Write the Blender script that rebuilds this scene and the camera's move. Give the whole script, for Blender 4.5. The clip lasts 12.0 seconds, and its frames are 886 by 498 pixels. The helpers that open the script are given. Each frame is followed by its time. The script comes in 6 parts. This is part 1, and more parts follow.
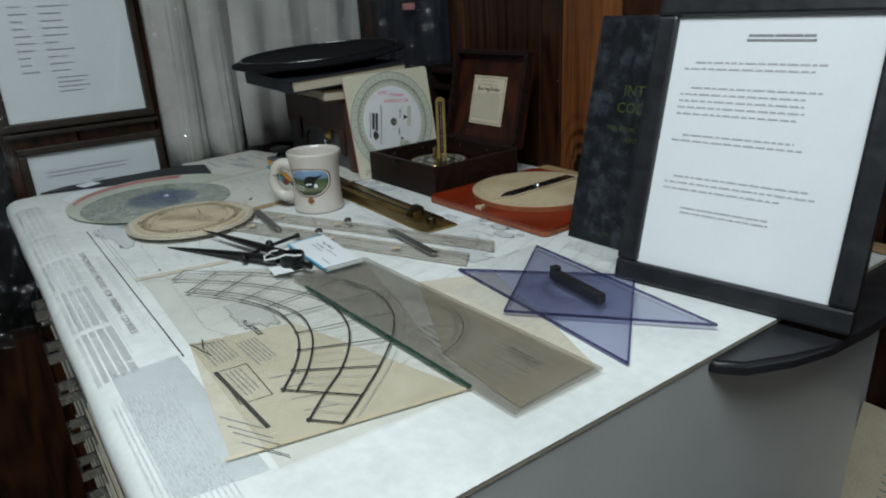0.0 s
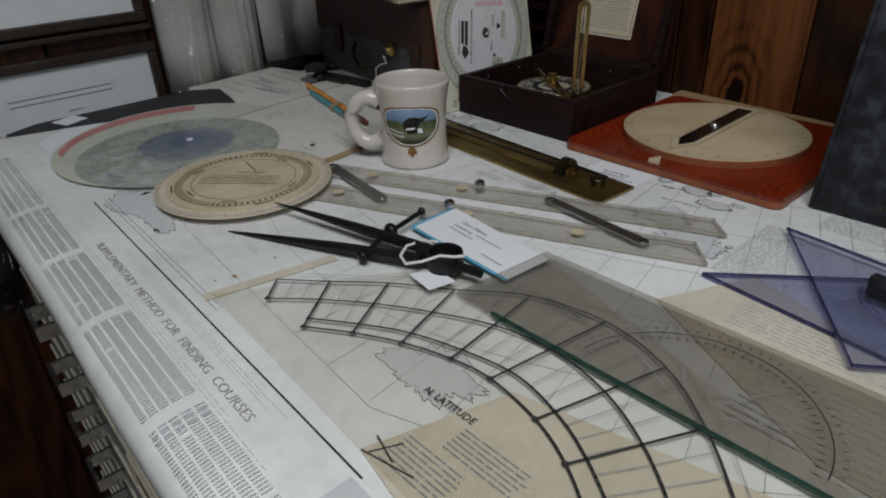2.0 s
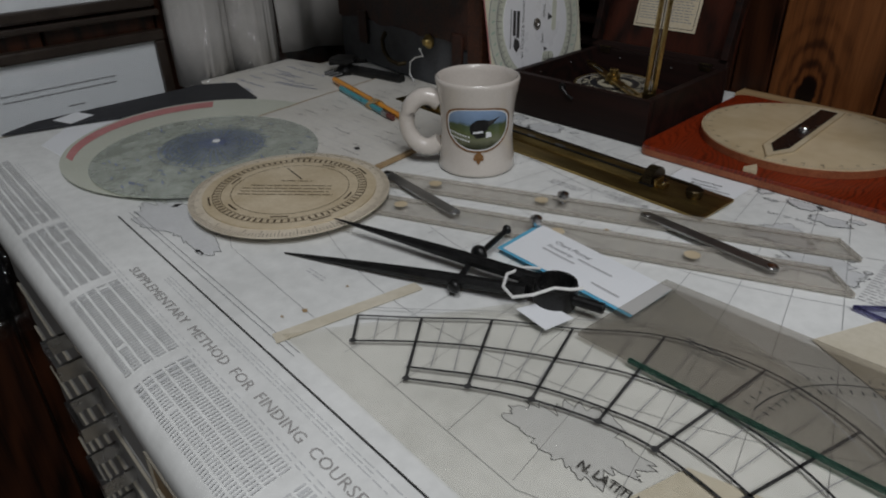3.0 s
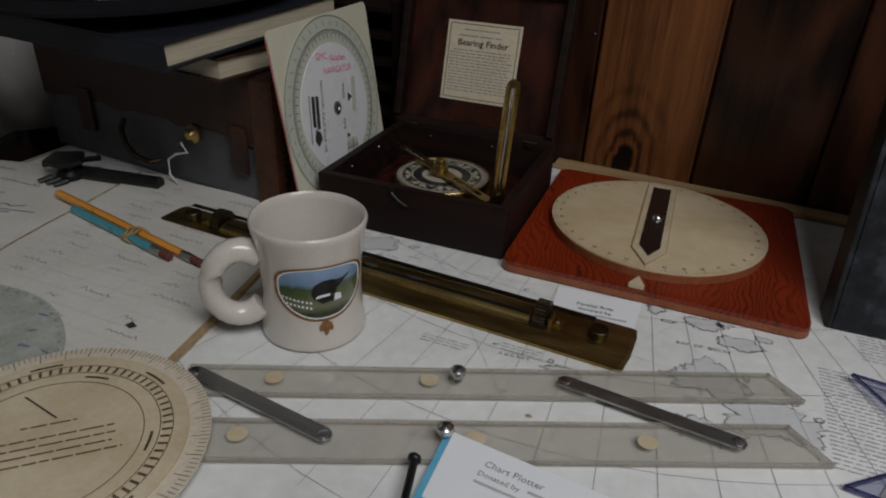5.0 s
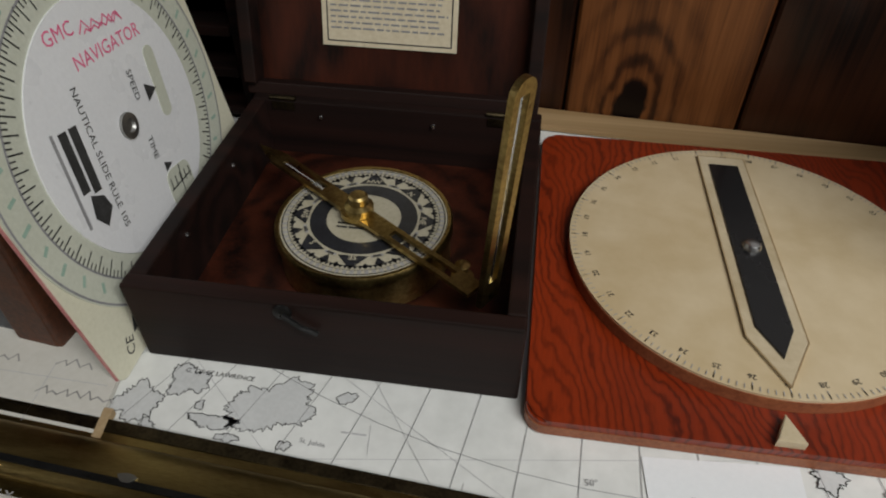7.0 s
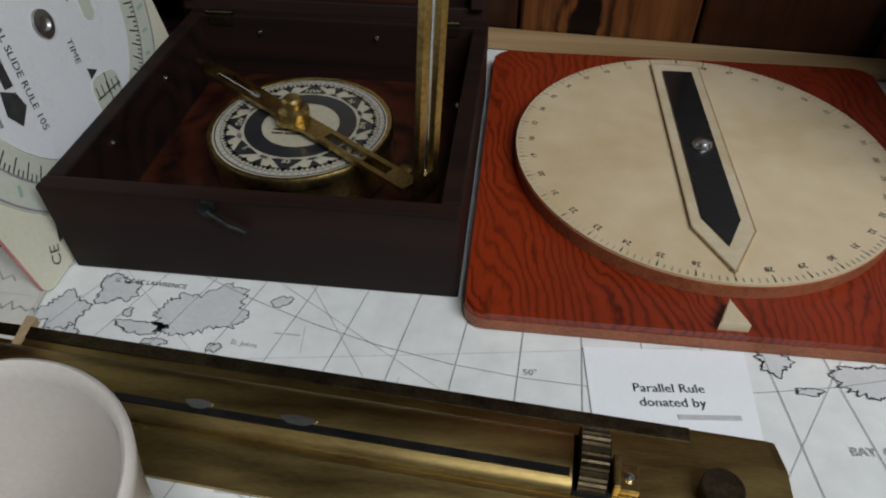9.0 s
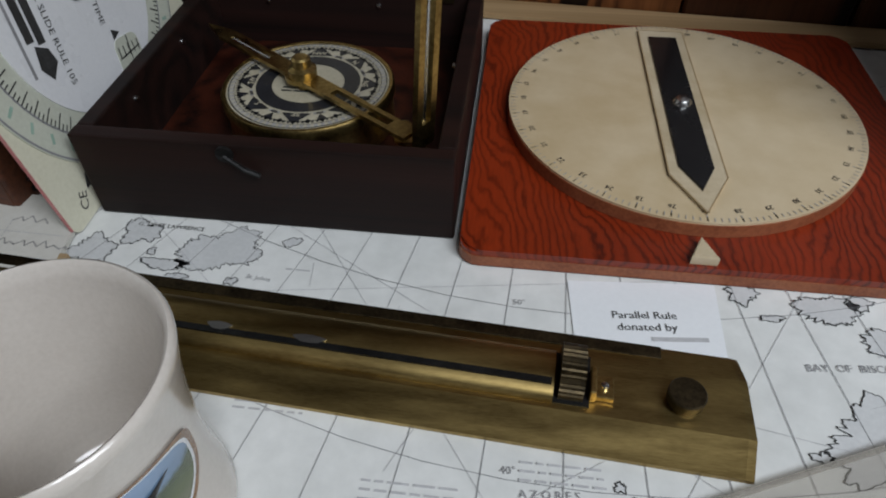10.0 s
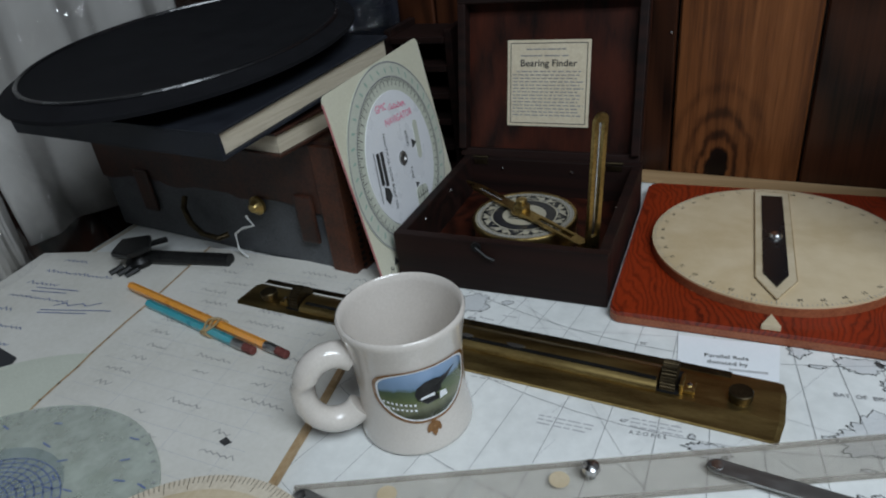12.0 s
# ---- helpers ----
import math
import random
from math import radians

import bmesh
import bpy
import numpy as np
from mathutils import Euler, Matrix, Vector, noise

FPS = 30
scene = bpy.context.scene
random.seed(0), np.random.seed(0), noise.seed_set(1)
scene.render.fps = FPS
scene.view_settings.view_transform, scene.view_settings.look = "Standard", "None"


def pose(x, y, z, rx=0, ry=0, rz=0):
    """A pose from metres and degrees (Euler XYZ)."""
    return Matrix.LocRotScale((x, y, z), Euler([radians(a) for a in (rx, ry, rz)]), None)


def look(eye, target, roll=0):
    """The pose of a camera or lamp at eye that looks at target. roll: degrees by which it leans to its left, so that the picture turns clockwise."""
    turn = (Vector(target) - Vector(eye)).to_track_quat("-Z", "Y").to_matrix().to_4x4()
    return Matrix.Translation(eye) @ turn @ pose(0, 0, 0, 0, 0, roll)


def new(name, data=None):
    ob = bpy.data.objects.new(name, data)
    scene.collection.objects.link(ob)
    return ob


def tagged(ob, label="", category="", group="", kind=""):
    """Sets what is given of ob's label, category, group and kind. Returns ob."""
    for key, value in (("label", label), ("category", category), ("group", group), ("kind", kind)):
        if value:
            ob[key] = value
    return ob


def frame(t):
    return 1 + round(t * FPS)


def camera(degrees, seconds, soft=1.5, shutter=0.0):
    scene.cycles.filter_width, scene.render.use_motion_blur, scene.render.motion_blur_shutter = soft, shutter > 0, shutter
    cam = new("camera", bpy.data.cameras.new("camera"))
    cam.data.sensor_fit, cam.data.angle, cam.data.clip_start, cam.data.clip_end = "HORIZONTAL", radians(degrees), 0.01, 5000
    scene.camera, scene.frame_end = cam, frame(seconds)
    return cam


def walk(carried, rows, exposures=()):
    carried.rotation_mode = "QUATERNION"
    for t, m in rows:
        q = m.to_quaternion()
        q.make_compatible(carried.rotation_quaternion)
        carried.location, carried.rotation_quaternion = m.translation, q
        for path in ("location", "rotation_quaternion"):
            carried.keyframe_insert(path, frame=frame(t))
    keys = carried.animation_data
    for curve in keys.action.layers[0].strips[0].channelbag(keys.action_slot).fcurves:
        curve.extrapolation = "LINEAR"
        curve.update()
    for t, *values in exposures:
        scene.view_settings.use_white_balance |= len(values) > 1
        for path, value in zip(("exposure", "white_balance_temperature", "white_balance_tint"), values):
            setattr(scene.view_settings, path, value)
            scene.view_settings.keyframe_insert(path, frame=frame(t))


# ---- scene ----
cam = camera(67.6, 12.0, soft=2.0)
PATH = [
    (0, (-0.011, 0.013, 1.177), (-1.491, 1.162, 0.477), -2.8),
    (0.5, (-0.128, 0.039, 1.164), (-1.653, 1.01, 0.307), -4.6),
    (1, (-0.238, -0.019, 1.167), (-1.715, 0.974, 0.254), -4.2),
    (1.5, (-0.317, -0.02, 1.158), (-1.655, 1.127, 0.212), -2.5),
    (2, (-0.348, 0.021, 1.159), (-1.652, 1.187, 0.189), -2.1),
    (2.5, (-0.374, 0.039, 1.15), (-1.673, 1.201, 0.169), -2.0),
    (2.7, (-0.406, 0.029, 1.146), (-1.697, 1.196, 0.159), -1.8),
    (4.3, (-0.638, -0.019, 1.159), (-1.394, 1.557, 0.186), 3.3),
    (4.5, (-0.637, -0.004, 1.159), (-1.342, 1.597, 0.19), 3.3),
    (5, (-0.648, 0.118, 1.178), (-1.257, 1.761, 0.213), 2.8),
    (5.5, (-0.712, 0.277, 1.19), (-1.24, 1.955, 0.239), 2.9),
    (6, (-0.763, 0.387, 1.175), (-1.109, 1.976, 0.011), 1.7),
    (6.5, (-0.78, 0.415, 1.16), (-1.02, 1.92, -0.136), 0.9),
    (8.5, (-0.765, 0.408, 1.136), (-0.947, 1.84, -0.248), -0.0),
    (9, (-0.754, 0.401, 1.119), (-0.925, 1.825, -0.275), -0.3),
    (9.5, (-0.755, 0.389, 1.107), (-0.915, 1.802, -0.299), -0.2),
    (10, (-0.748, 0.368, 1.122), (-0.921, 1.769, -0.295), -0.4),
    (10.5, (-0.732, 0.346, 1.158), (-0.977, 1.777, -0.218), -2.1),
    (11, (-0.717, 0.342, 1.176), (-1.119, 1.816, -0.115), -5.3),
    (11.5, (-0.7045, 0.291, 1.1845), (-1.2705, 1.801, 0.002), -7.6),
    (12, (-0.697, 0.173, 1.204), (-1.462, 1.734, 0.215), -7.2),
]
LIGHTNESS = [(0.0, -0.34, 6250, 4), (0.5, -0.49, 6250, 6), (1.0, -0.6, 6250, 8), (1.5, -0.66, 6450, 11), (2.5, -0.84, 6650, 14), (4.5, -0.91, 6750, 17), (5.5, -0.78, 6900, 14), (6.5, -0.1, 7100, 13), (8.5, -0.12, 6650, 12), (9.5, -0.13, 6450, 13), (10.5, -0.38, 6250, 13), (11.0, -0.59, 6150, 12), (11.5, -0.41, 6100, 11), (12.0, -0.21, 6000, 9)]
walk(cam, [(t, look(eye, target, roll)) for t, eye, target, roll in PATH], LIGHTNESS)

# ---- light ----
world = bpy.data.worlds.new("world")
scene.world = world
world.use_nodes = True
world.node_tree.nodes["Background"].inputs[0].default_value = (0.75, 0.85, 1.0, 1)
world.node_tree.nodes["Background"].inputs[1].default_value = 0.003


def lamp(x, y, z, sx, sy, watts, colour, rx=0, ry=0):
    data = bpy.data.lights.new("lamp", "AREA")
    data.shape, data.size, data.size_y, data.energy, data.color = "RECTANGLE", sx, sy, watts, colour
    ob = new("ceiling_lamp_light", data)
    ob.matrix_world = pose(x, y, z, rx, ry, 0)
    return ob


# assumed overhead light, out of view, placed to suit shadows and brightness
lamp(0.06, -0.22, 2.20, 1.20, 0.6, 34.0, (0.91, 0.97, 1.0))

# ---- materials ----


class Nodes:
    """A small builder of node materials."""

    def __init__(self, name):
        self.m = bpy.data.materials.new(name)
        self.m.use_nodes = True
        self.t = self.m.node_tree
        self.t.nodes.clear()
        self.out = self.t.nodes.new("ShaderNodeOutputMaterial")

    def n(self, kind, **values):
        node = self.t.nodes.new("ShaderNode" + kind)
        for key, value in values.items():
            if key in ("operation", "blend_type", "data_type", "wave_type", "bands_direction", "feature", "noise_dimensions"):
                if key == "operation":
                    node.operation = value
                elif key == "blend_type":
                    node.blend_type = value
                elif key == "wave_type":
                    node.wave_type = value
                elif key == "bands_direction":
                    node.bands_direction = value
                elif key == "feature":
                    node.feature = value
            else:
                node.inputs[key.replace("_", " ")].default_value = value
        return node

    def link(self, a, b):
        self.t.links.new(a, b)

    def math(self, op, a, b=0.0, c=0.0):
        node = self.t.nodes.new("ShaderNodeMath")
        node.operation = op
        for i, v in enumerate((a, b, c)):
            if hasattr(v, "is_linked"):
                self.link(v, node.inputs[i])
            else:
                node.inputs[i].default_value = v
        return node.outputs[0]

    def coords(self, scale=(1, 1, 1), random=0.0):
        tc = self.t.nodes.new("ShaderNodeTexCoord")
        mp = self.t.nodes.new("ShaderNodeMapping")
        mp.inputs["Scale"].default_value = scale
        self.link(tc.outputs["Object"], mp.inputs["Vector"])
        if random:
            info = self.t.nodes.new("ShaderNodeObjectInfo")
            comb = self.t.nodes.new("ShaderNodeCombineXYZ")
            r = self.math("MULTIPLY", info.outputs["Random"], random)
            for i in range(3):
                self.link(r, comb.inputs[i])
            self.link(comb.outputs[0], mp.inputs["Location"])
        return mp.outputs[0]

    def noise(self, vector, scale, detail=4.0, rough=0.6):
        node = self.n("TexNoise", Scale=scale, Detail=detail, Roughness=rough)
        self.link(vector, node.inputs["Vector"])
        return node.outputs["Fac"]

    def ramp(self, fac, stops):
        node = self.t.nodes.new("ShaderNodeValToRGB")
        e = node.color_ramp.elements
        while len(e) < len(stops):
            e.new(0.5)
        for el, (p, c) in zip(e, stops):
            el.position, el.color = p, (*c, 1)
        self.link(fac, node.inputs[0])
        return node.outputs["Color"]

    def mix(self, fac, a, b, blend="MIX"):
        node = self.t.nodes.new("ShaderNodeMix")
        node.data_type, node.blend_type = "RGBA", blend
        for sock, v in ((node.inputs[0], fac), (node.inputs[6], a), (node.inputs[7], b)):
            if hasattr(v, "is_linked"):
                self.link(v, sock)
            else:
                sock.default_value = v if isinstance(v, (int, float)) else (*v, 1)
        return node.outputs[2]

    def bump(self, height, strength, distance=0.001):
        node = self.n("Bump", Strength=strength, Distance=distance)
        self.link(height, node.inputs["Height"])
        return node.outputs[0]

    def finish(self, colour, rough=0.5, metal=0.0, normal=None, coat=0.0, sheen=0.0, spec=0.5):
        p = self.t.nodes.new("ShaderNodeBsdfPrincipled")
        for key, v in (("Base Color", colour), ("Roughness", rough), ("Metallic", metal), ("Coat Weight", coat), ("Sheen Weight", sheen), ("Specular IOR Level", spec)):
            if hasattr(v, "is_linked"):
                self.link(v, p.inputs[key])
            else:
                p.inputs[key].default_value = v if isinstance(v, (int, float)) else (*v, 1)
        p.inputs["Coat Roughness"].default_value = 0.12
        if normal is not None:
            self.link(normal, p.inputs["Normal"])
        self.link(p.outputs[0], self.out.inputs[0])
        return self.m


def surface(name, c1, c2, rough=0.5, metal=0.0, scale=40.0, fine=400.0, bump=0.15, coat=0.0, stretch=(1, 1, 1), spec=0.5, grain=0.5):
    """Two-scale variation between two colours, uneven gloss and a fine relief."""
    k = Nodes(name)
    v = k.coords(stretch)
    a, b = k.noise(v, scale), k.noise(v, fine, 3)
    f = k.math("MULTIPLY_ADD", b, grain, k.math("MULTIPLY", a, 1 - grain))
    col = k.ramp(f, [(0.36, c1), (0.64, c2)])
    r = k.math("MULTIPLY_ADD", a, 0.3, rough - 0.15)
    return k.finish(col, r, metal, k.bump(f, bump, 0.0006), coat, 0, spec)


def timber(name, dark, light, rough=0.4, rings=60.0, long=(1.0, 1.0, 0.12), coat=0.2, random=0.0, warp=0.02, flat=(1, 1, 1)):
    """Wood whose figure runs round the object's origin in long ellipses."""
    k = Nodes(name)
    tc = k.t.nodes.new("ShaderNodeTexCoord")
    mp = k.t.nodes.new("ShaderNodeMapping")
    mp.inputs["Scale"].default_value = long
    k.link(tc.outputs["Object"], mp.inputs["Vector"])
    nz = k.n("TexNoise", Scale=14.0, Detail=3.0)
    k.link(mp.outputs[0], nz.inputs["Vector"])
    sub = k.t.nodes.new("ShaderNodeVectorMath")
    sub.operation = "SUBTRACT"
    k.link(nz.outputs["Color"], sub.inputs[0])
    sub.inputs[1].default_value = (0.5, 0.5, 0.5)
    sc = k.t.nodes.new("ShaderNodeVectorMath")
    sc.operation = "SCALE"
    k.link(sub.outputs[0], sc.inputs[0])
    sc.inputs["Scale"].default_value = warp * 4
    add = k.t.nodes.new("ShaderNodeVectorMath")
    k.link(mp.outputs[0], add.inputs[0])
    k.link(sc.outputs[0], add.inputs[1])
    ln = k.t.nodes.new("ShaderNodeVectorMath")
    ln.operation = "LENGTH"
    k.link(add.outputs[0], ln.inputs[0])
    ring = k.math("SINE", k.math("MULTIPLY", ln.outputs["Value"], rings * 6.283))
    ring = k.math("MULTIPLY_ADD", ring, 0.5, 0.5)
    big = k.noise(k.coords(tuple(4 * a for a in long), random), 5.0, 4)
    pore = k.noise(k.coords(tuple(a * (40 if a < 0.5 else 420) for a in long)), 1.0, 2)
    streak = k.noise(k.coords(tuple(a * (6 if a < 0.5 else 90) for a in long), random), 1.0, 4)
    patch = k.noise(k.coords(tuple(3 * a for a in long), random), 9.0, 2)
    depth = k.math("MULTIPLY_ADD", patch, 0.5, 0.02)
    f = k.math("MULTIPLY_ADD", k.math("MULTIPLY", k.math("SUBTRACT", ring, 0.5), depth), 1.0, k.math("MULTIPLY_ADD", big, 0.55, k.math("MULTIPLY_ADD", streak, 0.55, k.math("MULTIPLY_ADD", pore, 0.35, -0.22))))
    col = k.ramp(f, [(0.25, dark), (0.5, tuple((a + b) / 2.2 for a, b in zip(dark, light))), (0.85, light)])
    if random:
        info = k.t.nodes.new("ShaderNodeObjectInfo")
        shade = k.math("MULTIPLY_ADD", info.outputs["Random"], 0.5, 0.6)
        hsv = k.t.nodes.new("ShaderNodeHueSaturation")
        k.link(col, hsv.inputs["Color"])
        k.link(shade, hsv.inputs["Value"])
        col = hsv.outputs[0]
    return k.finish(col, k.math("MULTIPLY_ADD", big, 0.25, rough - 0.1), 0, k.bump(pore, 0.12, 0.0005), coat, 0, 0.25)


def knotted(name):
    """A pale rosewood plank with a dark knot at its origin and arched rings round it."""
    k = Nodes(name)
    tc = k.t.nodes.new("ShaderNodeTexCoord")
    sep = k.t.nodes.new("ShaderNodeSeparateXYZ")
    k.link(tc.outputs["Object"], sep.inputs[0])
    sway = k.math("SUBTRACT", k.noise(k.coords((1, 1, 0.6)), 42.0, 3), 0.5)
    sway2 = k.math("SUBTRACT", k.noise(k.coords((1.3, 1, 0.5), 3.0), 33.0, 3), 0.5)
    x = k.math("MULTIPLY_ADD", sway, 0.020, sep.outputs[0])
    z = k.math("MULTIPLY_ADD", sway2, 0.018, sep.outputs[2])
    zs = k.math("MULTIPLY", z, 0.55)
    d = k.math("SQRT", k.math("ADD", k.math("MULTIPLY", x, x), k.math("MULTIPLY", zs, zs)))
    ring = k.math("MULTIPLY_ADD", k.math("SINE", k.math("MULTIPLY", k.math("POWER", d, 0.7), 235.0)), 0.5, 0.5)
    ring = k.math("MULTIPLY", k.math("POWER", ring, 2.0), k.math("MULTIPLY_ADD", k.noise(k.coords((1, 1, 0.5), 5.0), 45.0, 3), 1.5, 0.0))
    near = k.math("MAXIMUM", k.math("MULTIPLY_ADD", d, -17.0, 0.95), 0.04)
    core = k.math("MINIMUM", k.math("MAXIMUM", k.math("MULTIPLY_ADD", d, -150.0, 1.8), 0.0), 1.0)
    streak = k.noise(k.coords((150.0, 30.0, 4.0)), 1.0, 4)
    broad = k.noise(k.coords((34.0, 9.0, 1.6)), 1.0, 3)
    pore = k.noise(k.coords((520.0, 400.0, 22.0)), 1.0, 2)
    f = k.math("MULTIPLY_ADD", streak, 0.50, k.math("MULTIPLY_ADD", broad, 0.75, k.math("MULTIPLY_ADD", pore, 0.30, -0.20)))
    f = k.math("SUBTRACT", f, k.math("MULTIPLY", k.math("MULTIPLY", ring, near), 0.50))
    f = k.math("SUBTRACT", f, k.math("MULTIPLY", core, 0.7))
    col = k.ramp(f, [(0.12, (0.006, 0.0025, 0.0015)), (0.38, (0.060, 0.020, 0.007)), (0.58, (0.165, 0.057, 0.017)), (0.85, (0.28, 0.105, 0.034))])
    return k.finish(col, 0.42, 0, k.bump(pore, 0.15, 0.0005), 0.05, 0, 0.3)


def flamed(name, dark, light):
    """Rotary-cut plywood: thin wavy dark lines that gather and spread."""
    k = Nodes(name)
    tc = k.t.nodes.new("ShaderNodeTexCoord")
    sep = k.t.nodes.new("ShaderNodeSeparateXYZ")
    k.link(tc.outputs["Object"], sep.inputs[0])
    w1 = k.noise(k.coords((1, 0.45, 1)), 13.0, 2)
    w2 = k.noise(k.coords((1, 0.5, 1)), 60.0, 3)
    x = k.math("MULTIPLY_ADD", w1, 0.085, k.math("MULTIPLY_ADD", w2, 0.016, k.math("MULTIPLY_ADD", sep.outputs[1], 0.18, sep.outputs[0])))
    line = k.math("MULTIPLY_ADD", k.math("SINE", k.math("MULTIPLY", x, 1350.0)), 0.5, 0.5)
    line = k.math("POWER", line, 3.0)
    where = k.noise(k.coords((1, 0.4, 1), 2.0), 34.0, 3)
    tone = k.noise(k.coords((1, 0.3, 1), 4.0), 12.0, 3)
    pore = k.noise(k.coords((900.0, 90.0, 300.0)), 1.0, 2)
    f = k.math("MULTIPLY_ADD", tone, 0.55, k.math("MULTIPLY_ADD", pore, 0.30, 0.16))
    f = k.math("SUBTRACT", f, k.math("MULTIPLY", k.math("MULTIPLY", line, where), 0.62))
    col = k.ramp(f, [(0.12, dark), (0.45, tuple(0.55 * a + 0.30 * b for a, b in zip(light, dark))), (0.75, light)])
    return k.finish(col, 0.33, 0, k.bump(pore, 0.12, 0.0004), 0.06)


def clear(name, tint, haze=(0.8, 0.8, 0.8), milk=0.1, rough=0.05, bump=0.0, bscale=60.0, gloss=1.0, streak=(1, 1, 1), relief=0.02, most=1.0):
    """Thin clear plastic or glass: tinted light passes straight through, and its face shines."""
    k = Nodes(name)
    v = k.coords(streak)
    tr = k.n("BsdfTransparent")
    tr.inputs[0].default_value = (*tint, 1)
    df = k.n("BsdfDiffuse")
    dust = k.noise(v, 55.0, 5)
    col = k.ramp(dust, [(0.35, tuple(0.75 * a for a in haze)), (0.65, haze)])
    k.link(col, df.inputs[0])
    m1 = k.t.nodes.new("ShaderNodeMixShader")
    k.link(k.math("MULTIPLY_ADD", dust, milk, milk * 0.5), m1.inputs[0])
    k.link(tr.outputs[0], m1.inputs[1])
    k.link(df.outputs[0], m1.inputs[2])
    gl = k.n("BsdfGlossy", Roughness=rough)
    lw = k.n("LayerWeight", Blend=0.5)
    if bump:
        nz = k.noise(v, bscale, 3, 0.5)
        nrm = k.bump(nz, bump, relief)
        k.link(nrm, gl.inputs["Normal"])
        k.link(nrm, lw.inputs["Normal"])
    m2 = k.t.nodes.new("ShaderNodeMixShader")
    k.link(k.math("MINIMUM", k.math("MULTIPLY_ADD", k.math("POWER", lw.outputs["Facing"], 4.0), 0.55 * gloss, 0.04 * gloss), most), m2.inputs[0])
    k.link(m1.outputs[0], m2.inputs[1])
    k.link(gl.outputs[0], m2.inputs[2])
    k.link(m2.outputs[0], k.out.inputs[0])
    return k.m


M = {}
M["paper"] = surface("chart_paper", (0.64, 0.65, 0.63), (0.81, 0.82, 0.80), 0.7, 0, 7, 90, 0.2, spec=0.25, grain=0.35)
M["white_card"] = surface("white_card", (0.80, 0.82, 0.84), (0.84, 0.86, 0.88), 0.6, 0, 20, 500, 0.05, spec=0.3)
M["cream"] = surface("aged_paper", (0.52, 0.47, 0.36), (0.66, 0.61, 0.50), 0.75, 0, 14, 200, 0.12, spec=0.25, grain=0.3)
M["cream_edge"] = surface("browned_paper_edge", (0.30, 0.19, 0.09), (0.45, 0.33, 0.19), 0.8, 0, 60, 300, 0.2)
M["notebook"] = surface("ruled_notebook_paper", (0.58, 0.56, 0.50), (0.68, 0.66, 0.61), 0.75, 0, 9, 260, 0.1, spec=0.25, grain=0.3)
M["buff"] = surface("buff_label_paper", (0.60, 0.51, 0.36), (0.72, 0.64, 0.48), 0.7, 0, 25, 300, 0.1)
M["ink"] = surface("black_ink", (0.02, 0.02, 0.02), (0.05, 0.05, 0.05), 0.6, 0, 200, 900, 0.0)
M["soft_ink"] = surface("grey_print_ink", (0.20, 0.20, 0.21), (0.33, 0.33, 0.34), 0.7, 0, 200, 900, 0.0)
M["pale_ink"] = surface("pale_print_ink", (0.42, 0.42, 0.43), (0.55, 0.55, 0.56), 0.7, 0, 200, 900, 0.0)
M["faint_ink"] = surface("faint_grey_print", (0.52, 0.53, 0.53), (0.62, 0.63, 0.63), 0.7, 0, 200, 900, 0.0)
M["ghost_ink"] = surface("faint_fine_print", (0.58, 0.59, 0.59), (0.67, 0.68, 0.68), 0.7, 0, 200, 900, 0.0)
M["brown_ink"] = surface("brown_black_print", (0.07, 0.05, 0.03), (0.15, 0.11, 0.07), 0.7, 0, 200, 900, 0.0)
M["blue_ink"] = surface("blue_pen_ink", (0.10, 0.14, 0.30), (0.18, 0.22, 0.40), 0.6, 0, 200, 900, 0.0)
M["land"] = surface("printed_land_grey", (0.56, 0.57, 0.57), (0.64, 0.65, 0.65), 0.7, 0, 60, 500, 0.0)
M["pencil_lead"] = surface("faded_handwriting", (0.28, 0.27, 0.26), (0.42, 0.41, 0.40), 0.7, 0, 200, 900, 0.0)
M["steel_grey"] = surface("grey_enamelled_steel", (0.33, 0.33, 0.32), (0.40, 0.40, 0.385), 0.45, 0, 8, 500, 0.05)
M["putty"] = surface("putty_enamel", (0.42, 0.38, 0.30), (0.55, 0.51, 0.42), 0.45, 0, 20, 300, 0.1)
M["chrome"] = surface("polished_steel", (0.55, 0.55, 0.55), (0.70, 0.70, 0.70), 0.25, 1, 60, 700, 0.05)
M["dull_steel"] = surface("brushed_aluminium", (0.36, 0.36, 0.35), (0.48, 0.48, 0.47), 0.42, 1, 90, 900, 0.2, stretch=(1, 4, 1))
M["brass"] = surface("tarnished_brass", (0.23, 0.155, 0.055), (0.47, 0.345, 0.135), 0.38, 1, 14, 260, 0.1, stretch=(1, 6, 1), grain=0.3)
M["bright_brass"] = surface("worn_brass", (0.30, 0.20, 0.07), (0.62, 0.46, 0.18), 0.32, 1, 60, 500, 0.1)
M["dark_brass"] = surface("blackened_brass", (0.05, 0.04, 0.025), (0.12, 0.09, 0.05), 0.45, 1, 120, 600, 0.2)
M["iron"] = surface("black_iron", (0.012, 0.012, 0.012), (0.03, 0.03, 0.03), 0.38, 0.6, 90, 700, 0.2)
M["black_gloss"] = surface("black_patent_leather", (0.006, 0.006, 0.007), (0.012, 0.012, 0.013), 0.25, 0, 30, 500, 0.05, coat=0.4)
M["black_cloth"] = surface("black_wool", (0.004, 0.004, 0.005), (0.010, 0.010, 0.012), 0.9, 0, 40, 900, 0.6, spec=0.15)
